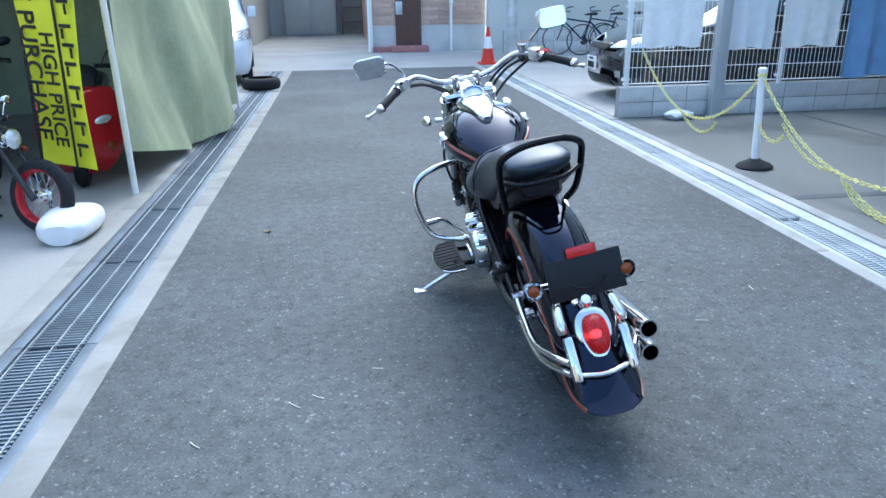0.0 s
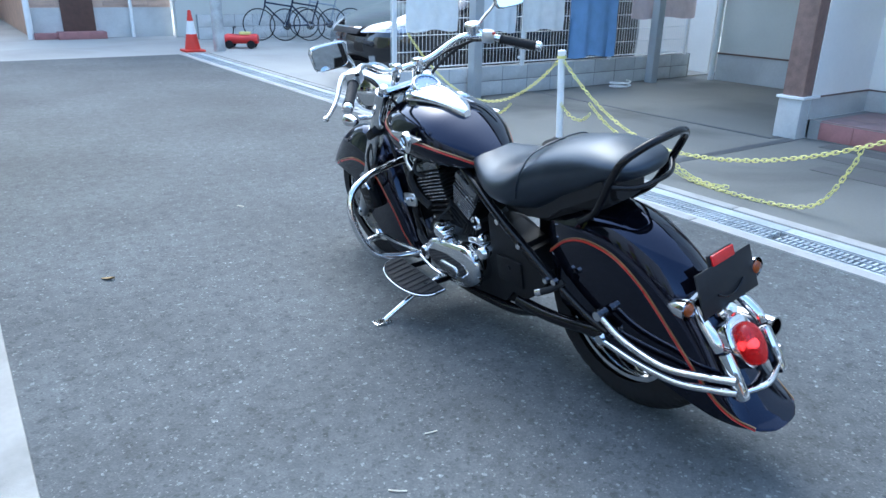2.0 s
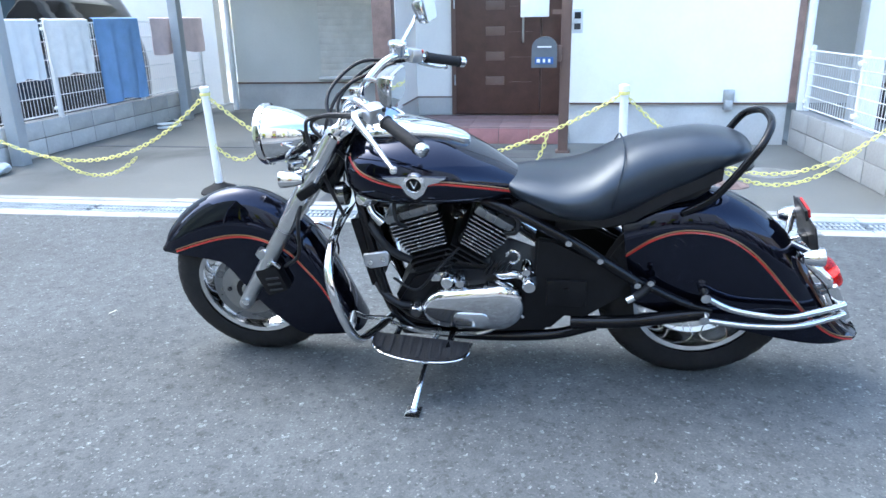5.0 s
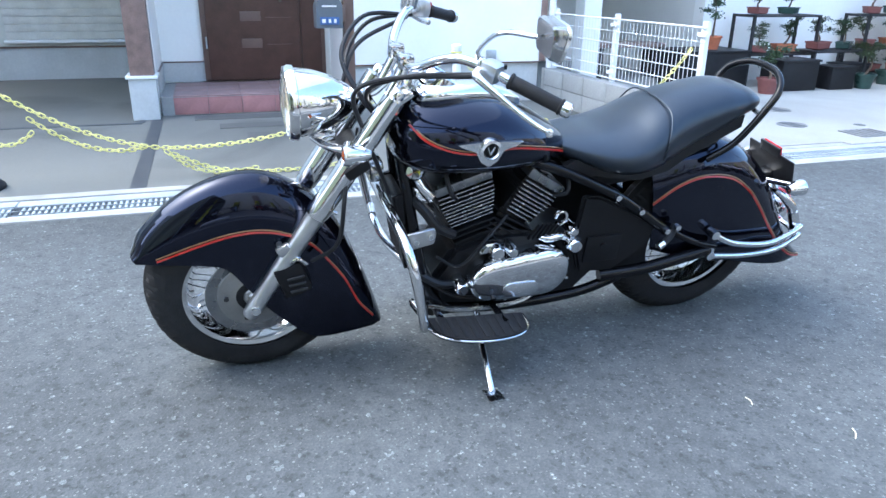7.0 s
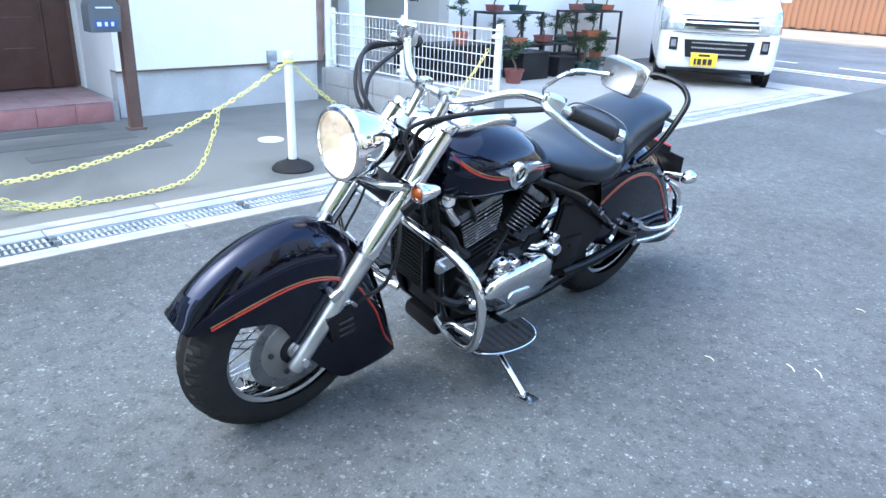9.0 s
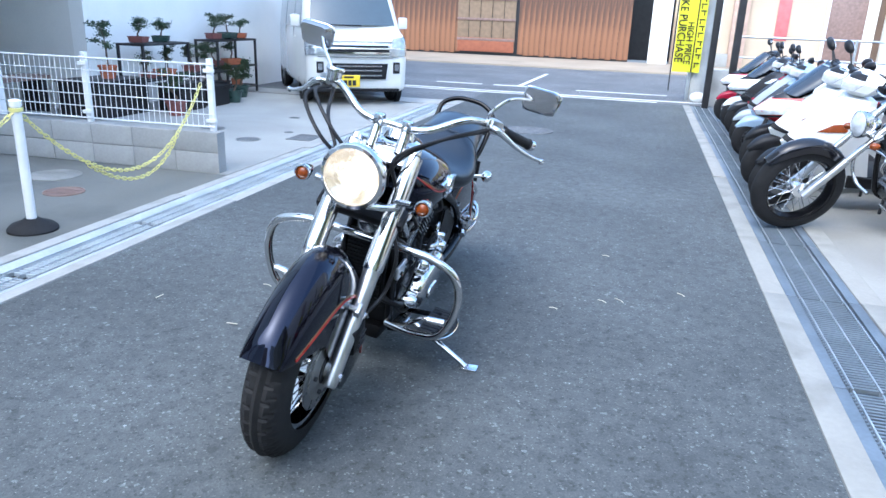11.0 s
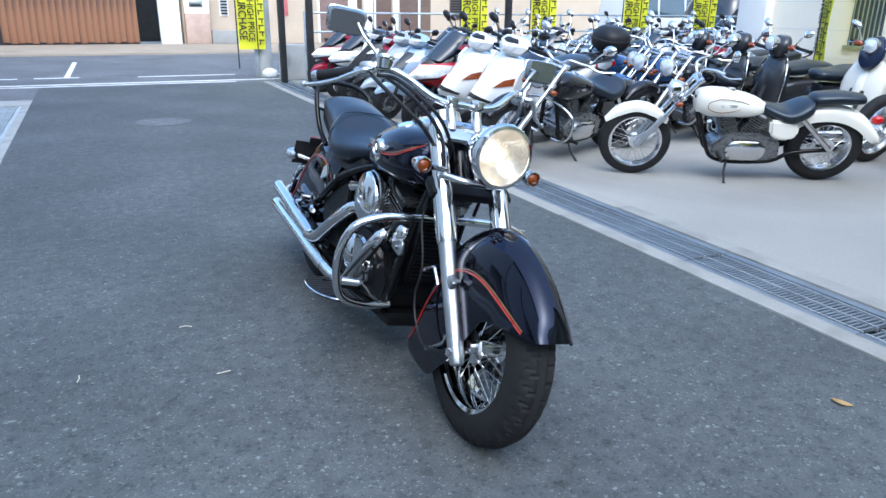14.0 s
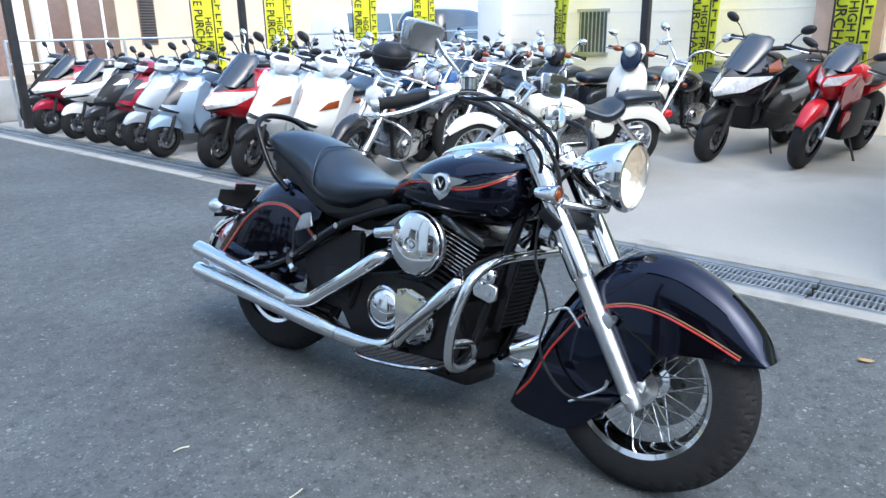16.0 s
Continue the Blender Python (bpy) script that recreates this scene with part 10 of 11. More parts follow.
loft(bm, [super_section(*q, 22, 2.6) for q in interp([(0.3, 0.34, 0.14, 0.1, 0.16), (0.05, 0.3, 0.18, 0.06, 0.12), (-0.2, 0.42, 0.19, 0.2, 0.2), (-0.6, 0.5, 0.18, 0.16, 0.16), (-0.85, 0.56, 0.08, 0.06, 0.07)], 3)])
part("body", bm, RED_PAINT, rs, "red bodywork", True, 70)
bm = bmesh.new()
loft(bm, [super_section(*q, 20, 2.5) for q in interp([(-0.1, 0.64, 0.1, 0.03, 0.05), (-0.3, 0.66, 0.16, 0.05, 0.06), (-0.6, 0.7, 0.14, 0.05, 0.06), (-0.78, 0.71, 0.06, 0.02, 0.03)], 3)])
part("seat", bm, LEATHER, rs, "black seat", True, 70)
copy_thing(sc3, park((-2.6, 5.4), -150, -8, AX, 1.05))
mc_red = street_cruiser(park((-1.62, 4.08), -112, -10, 0.8, 0.72) @ Matrix.Scale(0.72, 4), bpy.data.materials["black_lacquer"], "black street motorcycle with red wheel rims", RED_RIM, True, False, 0.12)
for o in mc_red.children:
    if o.name.startswith(("fork_slider", "fork_tube", "shock_absorber", "handlebar")):
        o.data = o.data.copy()
        o.data.materials[0] = DARK_STEEL
copy_thing(mc_far, park((-2.4, 4.75), -100, -10, 0.8))
copy_thing(sc3, park((-3.6, 5.3), -150, -9, AX))

# water weight of the banner
ww = thing("water_weight", "white plastic water tank that weighs down a banner", "water weight")
bm = bmesh.new()
loft(bm, [super_section(*q, 24, 2.8) for q in interp([(3.62, 0.07, 0.08, 0.05, 0.066), (3.68, 0.07, 0.14, 0.08, 0.066), (3.85, 0.07, 0.16, 0.1, 0.066), (4.02, 0.07, 0.14, 0.08, 0.066), (4.08, 0.07, 0.08, 0.05, 0.066)], 3)])
for v in bm.verts:
    v.co.x -= 1.43
    v.co.y += 0.17
part("tank", bm, WHITE_PLASTIC, ww)
bm = bmesh.new()
lathe(bm, [(0.035, 0.14), (0.035, 0.2), (0.028, 0.215), (0, 0.215)], Matrix.Translation((-1.46, 4.09, 0)), 16)
part("cap", bm, WHITE_PLASTIC, ww, "white screw cap")


# ---- banners ----
BANNER = M("yellow_banner_cloth", (0.78, 0.76, 0.02), 0.75, 0, 0.1, 6, 60, 0.2, 150)
INK = M("black_print", (0.015, 0.015, 0.012), 0.7, 0, 0.2, 20)


def letters(text, size, parent, m):
    cu = bpy.data.curves.new("lettering", 'FONT')
    cu.body, cu.size, cu.align_x, cu.extrude = text, size, 'LEFT', 0.0012
    cu.offset = size * 0.012
    o = bpy.data.objects.new("lettering", cu)
    scene.collection.objects.link(o)
    me = bpy.data.meshes.new_from_object(o.evaluated_get(bpy.context.evaluated_depsgraph_get()))
    bpy.data.objects.remove(o)
    me.materials.clear()
    me.materials.append(INK)
    ob = new("lettering", me)
    ob.parent, ob.matrix_basis = parent, m
    ob["label"] = "black printed words"
    ob["kind"] = "stuff"
    return ob


def banner(m, h, label, pole=True, bend=0.02):
    """A yellow banner, 0.45 m wide, bottom at 0; it faces -y, the words run down."""
    b = thing("banner", label, "banner", "yellow banners", m)
    w = 0.46
    bm = bmesh.new()
    secs = []
    for k in range(25):
        z = h * k / 24
        row = [Vector((-w / 2 + w * i / 8, bend * math.sin(z * 4 + i * 0.35), z)) for i in range(9)]
        secs.append(row + [p + Vector((0, 0.004, 0)) for p in reversed(row)])
    loft(bm, secs)
    part("cloth", bm, BANNER, b, "yellow cloth")
    part("border", bmesh_box((w / 2 - 0.135, -bend - 0.004, h / 2), (0.02, 0.003, h)), INK, b, "", False)
    off = -bend - 0.005
    turn = Matrix.Rotation(radians(90), 4, 'Y') @ Matrix.Rotation(radians(90), 4, 'X')
    face = Matrix.Rotation(radians(90), 4, 'X')
    down = Matrix.Rotation(radians(-90), 4, 'Z')
    thin = Matrix.Diagonal((0.86, 1, 1, 1))
    letters("BIKE PURCHASE", 0.19, b, Matrix.Translation((-0.205, off, 1.33)) @ face @ down @ thin)
    letters("HIGH PRICE", 0.155, b, Matrix.Translation((-0.05, off, 0.84)) @ face @ down @ thin)
    z = h - 0.12
    k = 0
    while z > 0.1:
        part("print_bar", bmesh_box((w / 2 - 0.06 + 0.004 * (k % 2), off, z), (0.09, 0.003, 0.022)), INK, b, "plain black bar", False)
        part("print_bar", bmesh_box((w / 2 - 0.09 + 0.05 * (k % 2), off, z - 0.045), (0.018, 0.003, 0.06)), INK, b, "plain black bar", False)
        z -= 0.11 + 0.03 * (k % 3 == 0)
        k += 1
    if pole:
        bm = bmesh.new()
        tube(bm, [(-w / 2 - 0.02, 0.01, -0.33), (-w / 2 - 0.02, 0.01, h * 0.5), (-w / 2 - 0.02, 0.01, h + 0.1)], 0.011, 8, 2)
        tube(bm, [(-w / 2 - 0.02, 0.01, h + 0.06), (0, 0.01, h + 0.06), (w / 2, 0.01, h + 0.05)], 0.006, 6, 2)
        part("pole", bm, DARK_STEEL, b)
    return b


proto = banner(pose(-1.56, 4.5, 0.31, 0, 2.5, -30), 1.5, "yellow banner with black print beside the green tarpaulin")
lab = "yellow banner with black print hung behind the parked bikes"
for x, y, yaw in ((-6.35, -1.1, 52), (-6.35, 0.9, 60), (-6.35, 2.5, 66), (-6.3, 4.2, 70), (-4.3, -6.5, 160), (-5.75, -6.5, 150), (-7.9, -6.5, 140), (-9.7, -6.5, 135)):
    o = copy_thing(proto, pose(x, y, 0.62, 0, 0, yaw))
    setting("pole_banner", (x - 0.015, y - 0.015, 0.0), (x + 0.015, y + 0.015, 0.5), DARK_STEEL, "thin dark steel foot of a banner", "pole")
    o["label"] = lab
o = copy_thing(proto, pose(-0.72, -8.2, 0.5, 0, 0, 172))
o["label"] = "yellow banner with black print tied to the utility pole"

# ---- lot edge and street furniture ----
CONC_POLE = stone("pole_concrete", (0.4, 0.4, 0.38), (0.2, 0.2, 0.19), 0.5, 3)
up = thing("utility_pole", "grey round concrete utility pole at the corner", "utility pole")
bm = bmesh.new()
lathe(bm, [(0.15, 0.0), (0.14, 2.0), (0.12, 8.0), (0, 8.0)], Matrix.Translation((-0.95, -8.4, 0)), 24)
part("shaft", bm, CONC_POLE, up)
part("cable_guard", bmesh_box((-0.8, -8.3, 1.2), (0.06, 0.06, 2.4), 0.015), GALV, up, "grey cable guard")
setting("low_wall_corner", (-1.7, -7.95, 0.0), (-1.12, -7.6, 0.6), BLOCK, "short grey concrete wall at the lot's corner", "wall", 0.015)
for x, y, h in ((-1.3, -6.45, 3.2), (-1.05, -7.3, 3.2), (-5.05, -6.6, 3.2), (-6.32, 0.15, 3.4)):
    setting("post_lot", (x - 0.05, y - 0.05, 0.0), (x + 0.05, y + 0.05, h), DARK_STEEL, "black square steel post at the lot's edge", "post", 0.006)
lf = thing("lot_fence", "thin grey rail fence between lot and street", "fence")
for z in (0.5, 0.85, 1.15):
    bm = bmesh.new()
    cyl(bm, (-13, -6.75, z), (-1.3, -6.75, z), 0.016, None, 8)
    part("rail", bm, GALV, lf)
for k in range(8):
    bm = bmesh.new()
    cyl(bm, (-1.3 - 1.67 * k, -6.75, 0), (-1.3 - 1.67 * k, -6.75, 1.17), 0.02, None, 8)
    part("post", bm, GALV, lf)
tg = thing("table_frame", "dark steel frame table at the lot's corner", "table")
part("top", bmesh_box((-2.05, -7.0, 0.72), (0.6, 0.4, 0.03)), DARK_STEEL, tg, "", False)
for sx in (-0.27, 0.27):
    for sy in (-0.17, 0.17):
        part("leg", bmesh_box((-2.05 + sx, -7.0 + sy, 0.36), (0.03, 0.03, 0.72)), DARK_STEEL, tg, "", False)
wb = thing("weight_bag", "white plastic weight beside the utility pole", "weight")
bm = bmesh.new()
blob(bm, (-0.98, -8.08, 0.09), (0.14, 0.1, 0.09), 14)
part("body", bm, WHITE_PLASTIC, wb)

# window and seams of the lot wall
win = thing("window_1", "small barred window in the cream wall", "window", kind="structure")
part("pane", bmesh_box((-6.745, -0.82, 1.15), (0.02, 0.42, 0.55)), GLASS_DARK, win, "dark glass", False)
part("window_frame", bmesh_box((-6.74, -0.82, 1.44), (0.03, 0.5, 0.04)), GALV, win, "", False)
part("window_sill", bmesh_box((-6.73, -0.82, 0.86), (0.05, 0.5, 0.04)), GALV, win, "", False)
for k in range(7):
    part("window_bar", bmesh_box((-6.72, -1.0 + 0.06 * k, 1.15), (0.012, 0.012, 0.56)), GALV, win, "", False)
for z in (0.35, 0.7, 1.05, 1.4, 1.75, 2.1):
    setting("seam_lot_wall", (-6.752, -2.2, z), (-6.746, 14, z + 0.01), BEIGE_WALL, "shallow level joint in the cream wall", "joint")
setting("pier_lot_wall", (-6.75, 2.05, 0.0), (-6.6, 2.75, 4.0), BRICK_TILE, "tan timber-clad pier in the cream wall", "wall")
setting("pillar_lot_white", (-6.9, -2.75, 0.0), (-6.6, -2.25, 4.5), WHITE_WALL, "white round-edged pillar at the wall's end", "pillar", 0.05)
setting("pipe_lot_wall", (-6.72, 0.45, 0.72), (-6.66, 1.9, 0.8), GALV, "grey pipe along the foot of the wall", "pipe", 0.02)

# ---- across the street ----
fence = bpy.data.objects["wall_street_cedar"]
bm = bmesh.new()
box(bm, (0, 0, 0), (0.178, 0.03, 2.6), 0.004)
board = part("plank", bm, WOOD_WALL, fence)
board.matrix_basis = pose(0.59, -19.28, 1.4, 0, 0.2, 0)
for k in range(1, 74):
    if 19 < k < 31:
        continue
    again(board, pose(0.59 + 0.181 * k, -19.28 + 0.008 * math.sin(k * 7.1), 1.4 + 0.02 * math.sin(k * 3.7), 0, 0.3 * math.sin(k * 1.9), 0), fence)
gate = thing("wooden_gate", "brown sliding wooden gate in the boarded wall", "gate", kind="structure")
for k in range(5):
    part("gate_panel", bmesh_box((4.42 + 0.4 * k, -19.27, 1.35), (0.38, 0.04, 2.3), 0.01), M("gate_wood", (0.23, 0.16, 0.1), 0.7, 0, 0.25, 8) if k == 0 else bpy.data.materials["gate_wood"], gate)
for z in (0.55, 1.2, 1.85):
    part("gate_rail", bmesh_box((5.22, -19.24, z), (2.0, 0.04, 0.08), 0.01), BROWN, gate)
part("kick_board", bmesh_box((5.22, -19.245, 0.38), (1.95, 0.03, 0.45), 0.01), M("red_brown_board", (0.3, 0.1, 0.05), 0.7, 0, 0.2, 8), gate, "reddish kick board")
setting("pillar_street_grey", (-0.72, -19.5, 0.05), (-0.12, -19.1, 5), WHITE_WALL, "white pillar beside the boarded wall", "pillar", 0.01)
setting("panel_street_cream", (-1.6, -19.35, 0.95), (-0.86, -19.05, 1.65), CREAM, "cream upper half of a gate pillar", "pillar", 0.02)
setting("panel_street_tan", (-1.6, -19.35, 0.05), (-0.86, -19.047, 0.948), BRICK_TILE, "tan tiled lower half of a gate pillar", "pillar", 0.01)
po = thing("wall_letterbox", "steel letter slot in the cream pillar", "letterbox")
part("plate", bmesh_box((-1.2, -19.04, 1.25), (0.4, 0.02, 0.22), 0.005), POLISHED, po)
part("slot", bmesh_box((-1.2, -19.025, 1.2), (0.3, 0.01, 0.05)), BLACK_PLASTIC, po, "", False)
setting("roof_pier", (-2.95, -19.35, 0.05), (-2.5, -19.1, 5), BRICK_TILE, "tan tiled pilaster", "wall", 0.01)
for k, (x0, x1, z1, mat, nm, lab2) in enumerate(((-8.8, -7.2, 2.4, BROWN_METAL, "door_3", "dark brown entrance across the street"), (-6.2, -5.2, 2.3, BROWN, "door_4", "brown panelled door across the street"))):
    d_ = thing(nm, lab2, "door", kind="structure")
    part("leaf", bmesh_box(((x0 + x1) / 2, -19.29, z1 / 2 + 0.05), (x1 - x0, 0.05, z1), 0.01), mat, d_)
    part("door_frame", bmesh_box((x0 - 0.04, -19.28, z1 / 2 + 0.05), (0.08, 0.08, z1 + 0.08), 0.01), WHITE_METAL, d_)
    part("door_frame", bmesh_box((x1 + 0.04, -19.28, z1 / 2 + 0.05), (0.08, 0.08, z1 + 0.08), 0.01), WHITE_METAL, d_)
lv2 = thing("wall_louvre", "dark louvred vent beside the letterbox pillar", "vent", kind="structure")
for k in range(14):
    part("slat", bmesh_box((-2.08, -19.27, 0.96 + 0.09 * k), (0.2, 0.05, 0.05)), DARK_STEEL, lv2, "", False)
part("louvre_frame", bmesh_box((-2.08, -19.29, 1.55), (0.27, 0.03, 1.32)), WHITE_METAL, lv2, "", False)
setting("entrance_step", (-2.5, -19.3, 0.05), (-1.62, -18.95, 0.45), DRIVE_PALE, "pale concrete step against the tan wall", "step", 0.02)
tagged(part("poster", bmesh_box((-3.95, -19.28, 1.55), (0.36, 0.03, 1.3), 0.005), M("faded_red_poster", (0.5, 0.14, 0.14), 0.6, 0, 0.25, 5)), "faded red poster board on the tan wall", "poster")
setting("panel_street_brown", (-9.3, -19.34, 0.05), (-6.45, -19.29, 3.2), stone("brown_render", (0.16, 0.11, 0.08), (0.09, 0.06, 0.045), 0.5, 1.5), "dark brown panel painted as a shaded recess across the street", "wall")
for x in (-6.35, -7.9):
    setting("pillar_street_slim", (x - 0.11, -19.3, 0.05), (x + 0.11, -19.08, 3.6), CREAM, "slim cream pillar across the street", "pillar", 0.02)
lv = thing("wall_louvre", "dark louvred vent in the cream wall", "vent", kind="structure")
for k in range(16):
    part("slat", bmesh_box((-10.35, -19.27, 0.9 + 0.09 * k), (0.5, 0.05, 0.05)), DARK_STEEL, lv, "", False)
part("louvre_frame", bmesh_box((-10.35, -19.29, 1.6), (0.58, 0.03, 1.6)), BROWN_METAL, lv, "", False)
setting("pillar_entrance", (-7.0, -19.4, 0.05), (-6.7, -19.0, 4.5), WHITE_WALL, "white entrance pillar across the street", "pillar", 0.01)

# ---- north end ----
tn = bpy.data.objects["wall_north_brick"]
bm = bmesh.new()
box(bm, (0, 0, 0), (0.44, 0.016, 0.085), 0.003)
tile = part("wall_tile", bm, BRICK_TILE, tn)
first = True
for r_ in range(14):
    for k in range(6):
        x = 1.2 + 0.45 * k + (0.22 if r_ % 2 else 0)
        if x > 3.5 or 1.5 < x < 2.15:
            continue
        m_ = pose(x, 17.592, 0.68 + 0.095 * r_)
        if first:
            tile.matrix_basis, first = m_, False
        else:
            again(tile, m_, tn)
d2 = thing("door_5", "dark open doorway in the tiled wall", "door", kind="structure")
part("opening", bmesh_box((1.82, 17.56, 1.05), (0.62, 0.04, 2.1)), DOOR, d2, "dark brown leaf", False)
part("step", bmesh_box((1.82, 17.4, 0.07), (0.9, 0.4, 0.14), 0.01), TILE_RED, d2, "red tiled step")
part("letterbox", bmesh_box((1.6, 17.53, 1.0), (0.16, 0.06, 0.3), 0.01), GALV, d2, "grey letterbox")
setting("step_north", (0.95, 17.35, 0.0), (1.4, 17.57, 0.12), TILE_RED, "red tiled plinth at the wall's foot", "step", 0.005)
bm = bmesh.new()
tube(bm, [(0.9, 17.5, 0), (0.9, 17.5, 2.5), (0.9, 17.5, 5)], 0.06, 12, 2)
tagged(part("downpipe", bm, WHITE_PLASTIC), "white rain downpipe at the tiled house", "downpipe", "downpipes", "structure")
bm = bmesh.new()
tube(bm, [(2.85, 17.5, 0), (2.85, 17.5, 0.6), (2.85, 17.5, 1.1)], 0.035, 12, 2)
lathe(bm, [(0.05, 1.1), (0.05, 1.16), (0, 1.18)], Matrix.Translation((2.85, 17.5, 0)), 12)
tagged(part("vent_pipe", bm, WHITE_PLASTIC), "short white vent pipe at the wall's foot", "pipe", "", "structure")
sh = thing("storage_shed", "pale grey steel shed with double doors in the yard", "shed")
part("body", bmesh_box((-0.8, 25.6, 1.0), (1.7, 0.8, 2.0), 0.01), M("shed_grey", (0.4, 0.42, 0.42), 0.5, 0.2, 0.08), sh)
for s in (-1, 1):
    part("shed_door", bmesh_box((-0.8 + s * 0.41, 25.18, 1.0), (0.8, 0.03, 1.9), 0.008), bpy.data.materials["shed_grey"], sh, "grey ribbed door")
part("shed_roof", bmesh_box((-0.8, 25.55, 2.03), (1.8, 1.0, 0.06), 0.01), DARK_STEEL, sh)
rk = thing("wooden_rack", "weathered wooden rack beside the shed", "rack")
for z in (0.4, 0.9, 1.4):
    part("shelf", bmesh_box((0.6, 25.7, z), (0.7, 0.4, 0.04)), BROWN, rk, "", False)
for s in (-1, 1):
    part("side", bmesh_box((0.6 + s * 0.35, 25.7, 0.8), (0.05, 0.4, 1.6)), BROWN, rk, "", False)


def traffic_cone(x, y):
    c = thing("traffic_cone", "red traffic cone with a white band at the lane's end", "traffic cone", "", pose(x, y, 0))
    part("base", bmesh_box((0, 0, 0.02), (0.36, 0.36, 0.04), 0.015), M("cone_red", (0.6, 0.035, 0.02), 0.5, 0, 0.12, 8), c)
    red = bpy.data.materials["cone_red"]
    for a, b, mat, lab3 in ((0.04, 0.3, red, "red cone foot"), (0.3, 0.52, WHITE_PLASTIC, "white reflective band"), (0.52, 0.7, red, "red cone tip")):
        bm = bmesh.new()
        lathe(bm, [(0.14 - 0.165 * a, a), (0.14 - 0.165 * b, b)] + ([(0, b)] if b > 0.6 else []), None, 24)
        part("cone", bm, mat, c, lab3)


traffic_cone(3.05, 13.9)
bm = bmesh.new()
lathe(bm, [(0.1, 0.0), (0.095, 3.0), (0.085, 6.0), (0, 6.0)], Matrix.Translation((3.5, 13.8, 0)), 20)
tagged(part("steel_pole", bm, GALV), "grey steel pole at the lane's end", "pole", "", "structure")
toy = thing("toy_car", "red plastic ride-on toy car on the concrete", "toy car", "", pose(4.05, 14.2, 0, 0, 0, 60))
RED_P = M("red_plastic", (0.6, 0.03, 0.03), 0.4, 0, 0.1)
bm = bmesh.new()
loft(bm, [super_section(*q, 18, 2.6) for q in interp([(-0.32, 0.15, 0.08, 0.05, 0.06), (-0.28, 0.17, 0.14, 0.09, 0.09), (0, 0.16, 0.15, 0.08, 0.08), (0.25, 0.17, 0.15, 0.09, 0.09), (0.32, 0.15, 0.08, 0.05, 0.06)], 2)])
part("body", bm, RED_P, toy)
for sx in (-1, 1):
    for y in (-0.2, 0.2):
        bm = bmesh.new()
        cyl(bm, (sx * 0.13, y, 0.075), (sx * 0.17, y, 0.075), 0.075, None, 16)
        part("wheel", bm, BLACK_PLASTIC, toy)
part("seat", bmesh_box((0, -0.08, 0.27), (0.18, 0.2, 0.05), 0.015), YELLOW_PLASTIC, toy, "yellow seat")
bm = bmesh.new()
tube(bm, [(0, 0.15, 0.22), (0, 0.12, 0.36)], 0.012, 8, 2)
tube(bm, [(-0.1, 0.11, 0.37), (0, 0.12, 0.38), (0.1, 0.11, 0.37)], 0.012, 8, 2)
part("steering", bm, BLACK_PLASTIC, toy)


def bicycle(m, colour, label):
    b = thing("bicycle", label, "bicycle", "bicycles at the lane's end", m)
    for y in (0.52, -0.52):
        w = new("wheel")
        w.parent, w.matrix_basis = b, Matrix.Translation((0, y, 0.33))
        bm = bmesh.new()
        lathe(bm, [(0.33, -0.012), (0.335, 0), (0.33, 0.012), (0.315, 0.014), (0.31, 0), (0.315, -0.014), (0.33, -0.012)], ACROSS, 36)
        part("tyre", bm, RUBBER, w)
        bm = bmesh.new()
        for k in range(18):
            a = 2 * math.pi * k / 18
            cyl(bm, (0.02 if k % 2 else -0.02, 0, 0), (0, 0.31 * math.cos(a), 0.31 * math.sin(a)), 0.0018, None, 4, False)
        part("spokes", bm, POLISHED, w)["kind"] = "stuff"
    for nm, pts in (("top_tube", [(0, 0.36, 0.78), (0, -0.18, 0.7)]), ("down_tube", [(0, 0.37, 0.72), (0, -0.05, 0.3)]), ("seat_tube", [(0, -0.05, 0.3), (0, -0.2, 0.82)]), ("head_tube", [(0, 0.35, 0.86), (0, 0.39, 0.66)])):
        bm = bmesh.new()
        tube(bm, pts, 0.018, 8, 2)
        part(nm, bm, colour, b)
    for s in (-1, 1):
        bm = bmesh.new()
        tube(bm, [(s * 0.05, 0.52, 0.33), (s * 0.05, 0.41, 0.62), (0, 0.39, 0.66)], 0.011, 8, 2)
        part("fork_blade", bm, colour, b)
        bm = bmesh.new()
        tube(bm, [(s * 0.05, -0.52, 0.33), (0, -0.05, 0.3)], 0.01, 8, 2)
        part("chain_stay", bm, colour, b)
        bm = bmesh.new()
        tube(bm, [(s * 0.05, -0.52, 0.33), (0, -0.18, 0.7)], 0.009, 8, 2)
        part("seat_stay", bm, colour, b)
    bm = bmesh.new()
    tube(bm, [(-0.28, 0.22, 0.98), (-0.2, 0.34, 0.97), (0, 0.36, 0.93), (0.2, 0.34, 0.97), (0.28, 0.22, 0.98)], 0.012, 8)
    part("handlebar", bm, DARK_STEEL, b)
    bm = bmesh.new()
    loft(bm, [super_section(*q, 12) for q in interp([(-0.06, 0.86, 0.02, 0.015, 0.015), (-0.15, 0.87, 0.05, 0.025, 0.02), (-0.3, 0.88, 0.08, 0.03, 0.03), (-0.34, 0.88, 0.03, 0.01, 0.01)], 2)])
    part("saddle", bm, BLACK_PLASTIC, b)
    bm = bmesh.new()
    lathe(bm, [(0, -0.006), (0.09, -0.006), (0.09, 0.006), (0, 0.006)], Matrix.Translation((0.05, -0.05, 0.3)) @ ACROSS, 20)
    part("chainring", bm, DARK_STEEL, b)
    return b


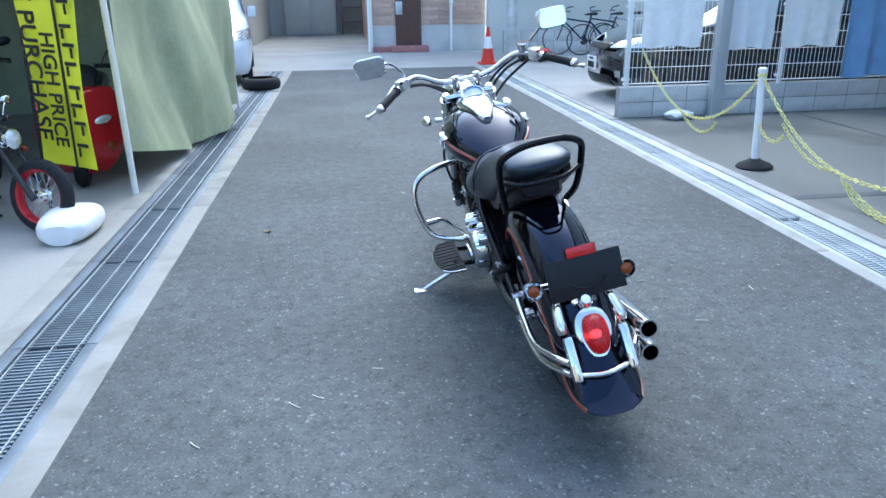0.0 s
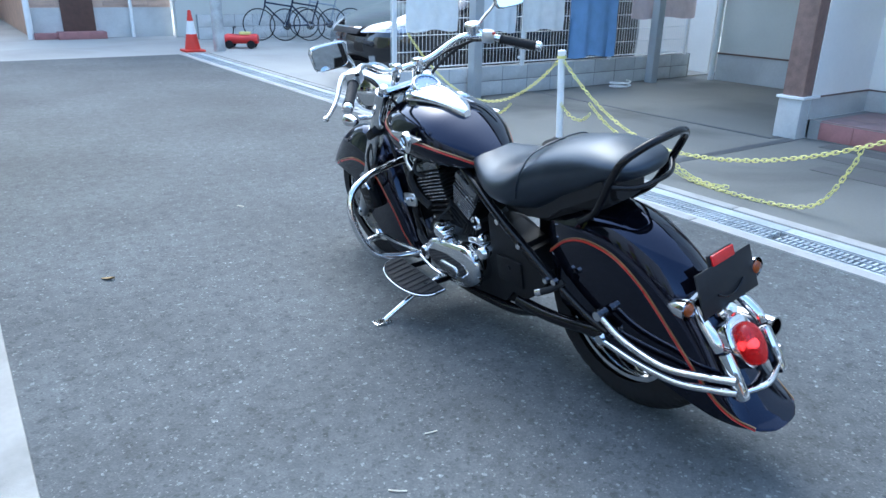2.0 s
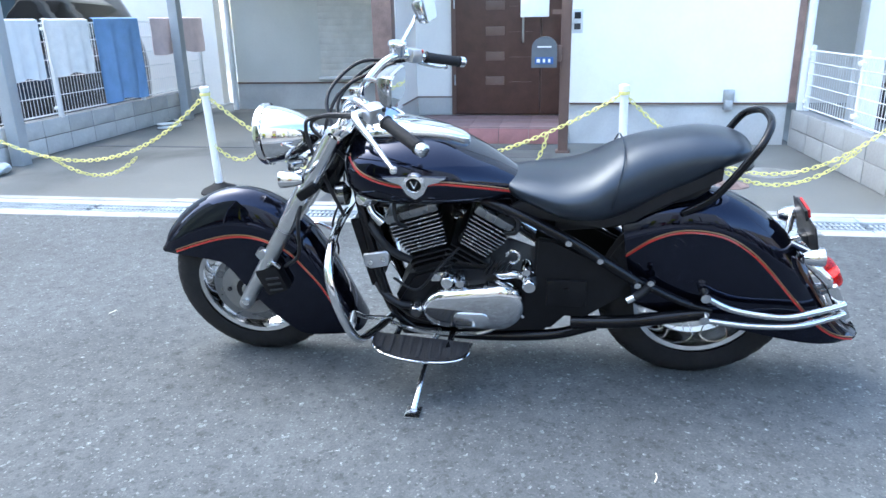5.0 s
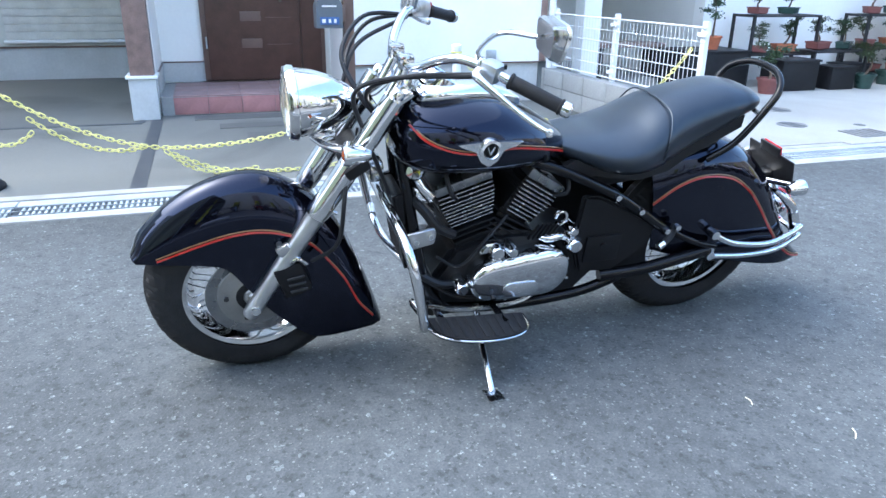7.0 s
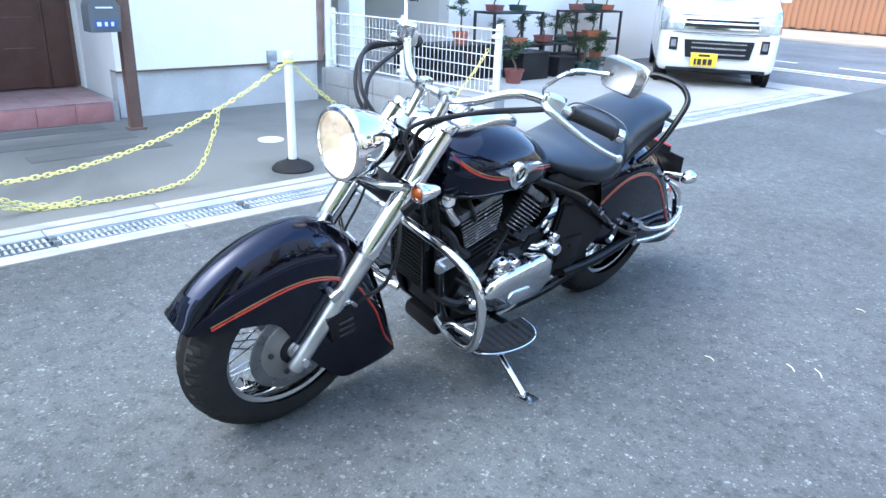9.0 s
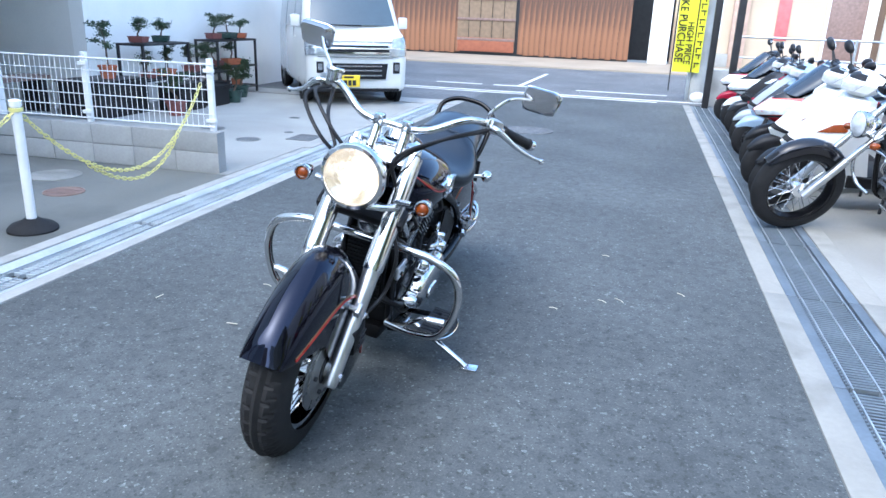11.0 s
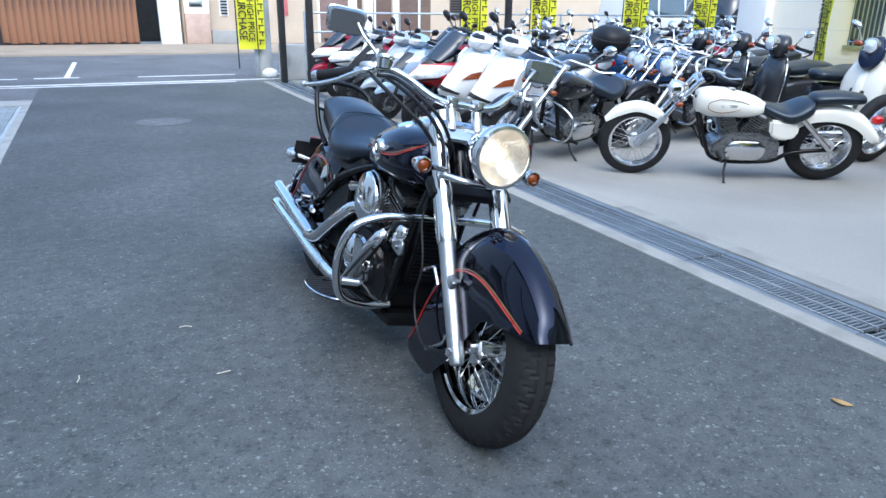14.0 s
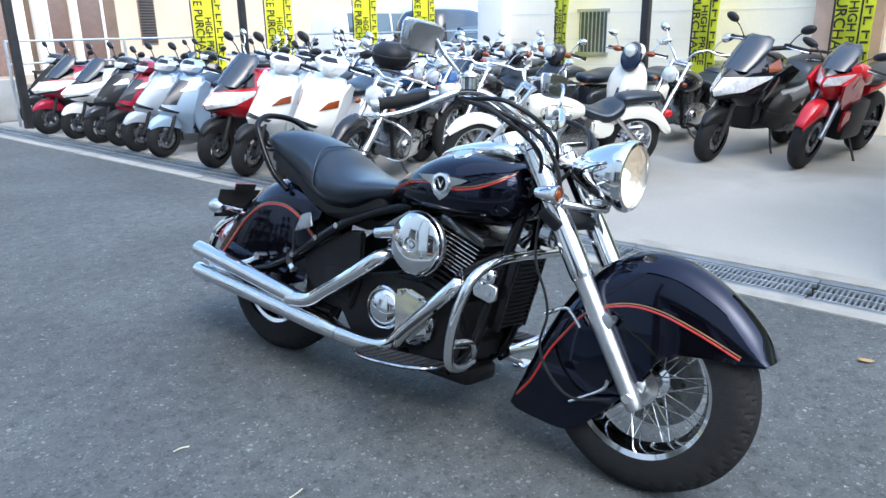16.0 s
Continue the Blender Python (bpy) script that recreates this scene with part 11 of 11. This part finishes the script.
b1 = bicycle(pose(5.45, 15.45, 0, 0, -9, 66), NAVY_PAINT, "dark blue bicycle leaning on its stand")
bicycle(pose(6.6, 15.75, 0, 0, -9, 60), SILVER_PAINT, "grey bicycle parked beside another")
copy_thing(b1, pose(5.95, 15.35, 0, 0, -8, 84))
block_wall("block_wall_far", "low white-grey block wall behind the bicycles", (3.9, 16.4), (9.0, 16.4), 2, 0.5, BLOCK_PALE)
cov = thing("covered_car", "car under a pale silver cover behind the bicycles", "covered car")
bm = bmesh.new()
loft(bm, [rounded(z, f, r_, w, 0.3, 0.1) for z, f, r_, w in ((0.05, 1.9, -1.9, 0.85), (0.5, 1.95, -1.95, 0.9), (0.85, 1.7, -1.8, 0.88), (1.0, 1.0, -1.5, 0.82), (1.4, 0.3, -1.1, 0.65), (1.48, 0, -0.8, 0.5))])
for v in bm.verts:
    v.co += 0.02 * noise.noise_vector(v.co * 5)
part("cover", bm, M("silver_cover", (0.55, 0.6, 0.62), 0.5, 0.1, 0.1, 4), cov, "", True, 50)
cov.matrix_basis = pose(6.0, 16.95 + 1.2, 0, 0, 0, 90)

# ---- leaves and twigs on the asphalt ----
DRY = M("dry_leaf", (0.33, 0.22, 0.09), 0.8, 0, 0.3, 40)
STRAW = M("pale_straw", (0.6, 0.56, 0.45), 0.8, 0, 0.2, 40)
rnd = random.Random(5)
for k, (x, y) in enumerate(((-0.3, 3.88),)):
    bm = bmesh.new()
    secs = []
    for i in range(7):
        u = i / 6
        w = 0.014 * math.sin(math.pi * min(0.98, u + 0.02)) + 0.0005
        secs.append([Vector((-w, u * 0.07, 0.004 + 0.012 * u * u)), Vector((0, u * 0.07, 0.001 + 0.008 * u * u)), Vector((w, u * 0.07, 0.006 + 0.014 * u * u)), Vector((0, u * 0.07, 0.0025 + 0.008 * u * u))])
    loft(bm, secs)
    o = tagged(part("dry_leaf", bm, DRY), "curled dry brown leaf on the asphalt", "leaf")
    o.matrix_basis = pose(x, y, 0, 0, 0, rnd.uniform(0, 360))
for k, (x, y, l) in enumerate(((0.0, 1.889, 0.06), (0.08, 1.93, 0.05), (0.3, 2.1, 0.04), (-0.3, 1.7, 0.05), (1.7, 2.3, 0.05), (1.62, 2.76, 0.05), (2.1, 2.6, 0.05), (0.1, 1.2, 0.04), (0.6, 4.6, 0.05), (1.2, 4.3, 0.04))):
    bm = bmesh.new()
    tube(bm, [(-l / 2, 0, 0.004), (0, 0.004, 0.006), (l / 2, 0, 0.004)], 0.0022, 5, 3)
    o = tagged(part("straw", bm, STRAW), "short pale dry straw on the asphalt", "twig", "dry straws")
    o.matrix_basis = pose(x, y, 0, 0, 0, rnd.uniform(0, 180))
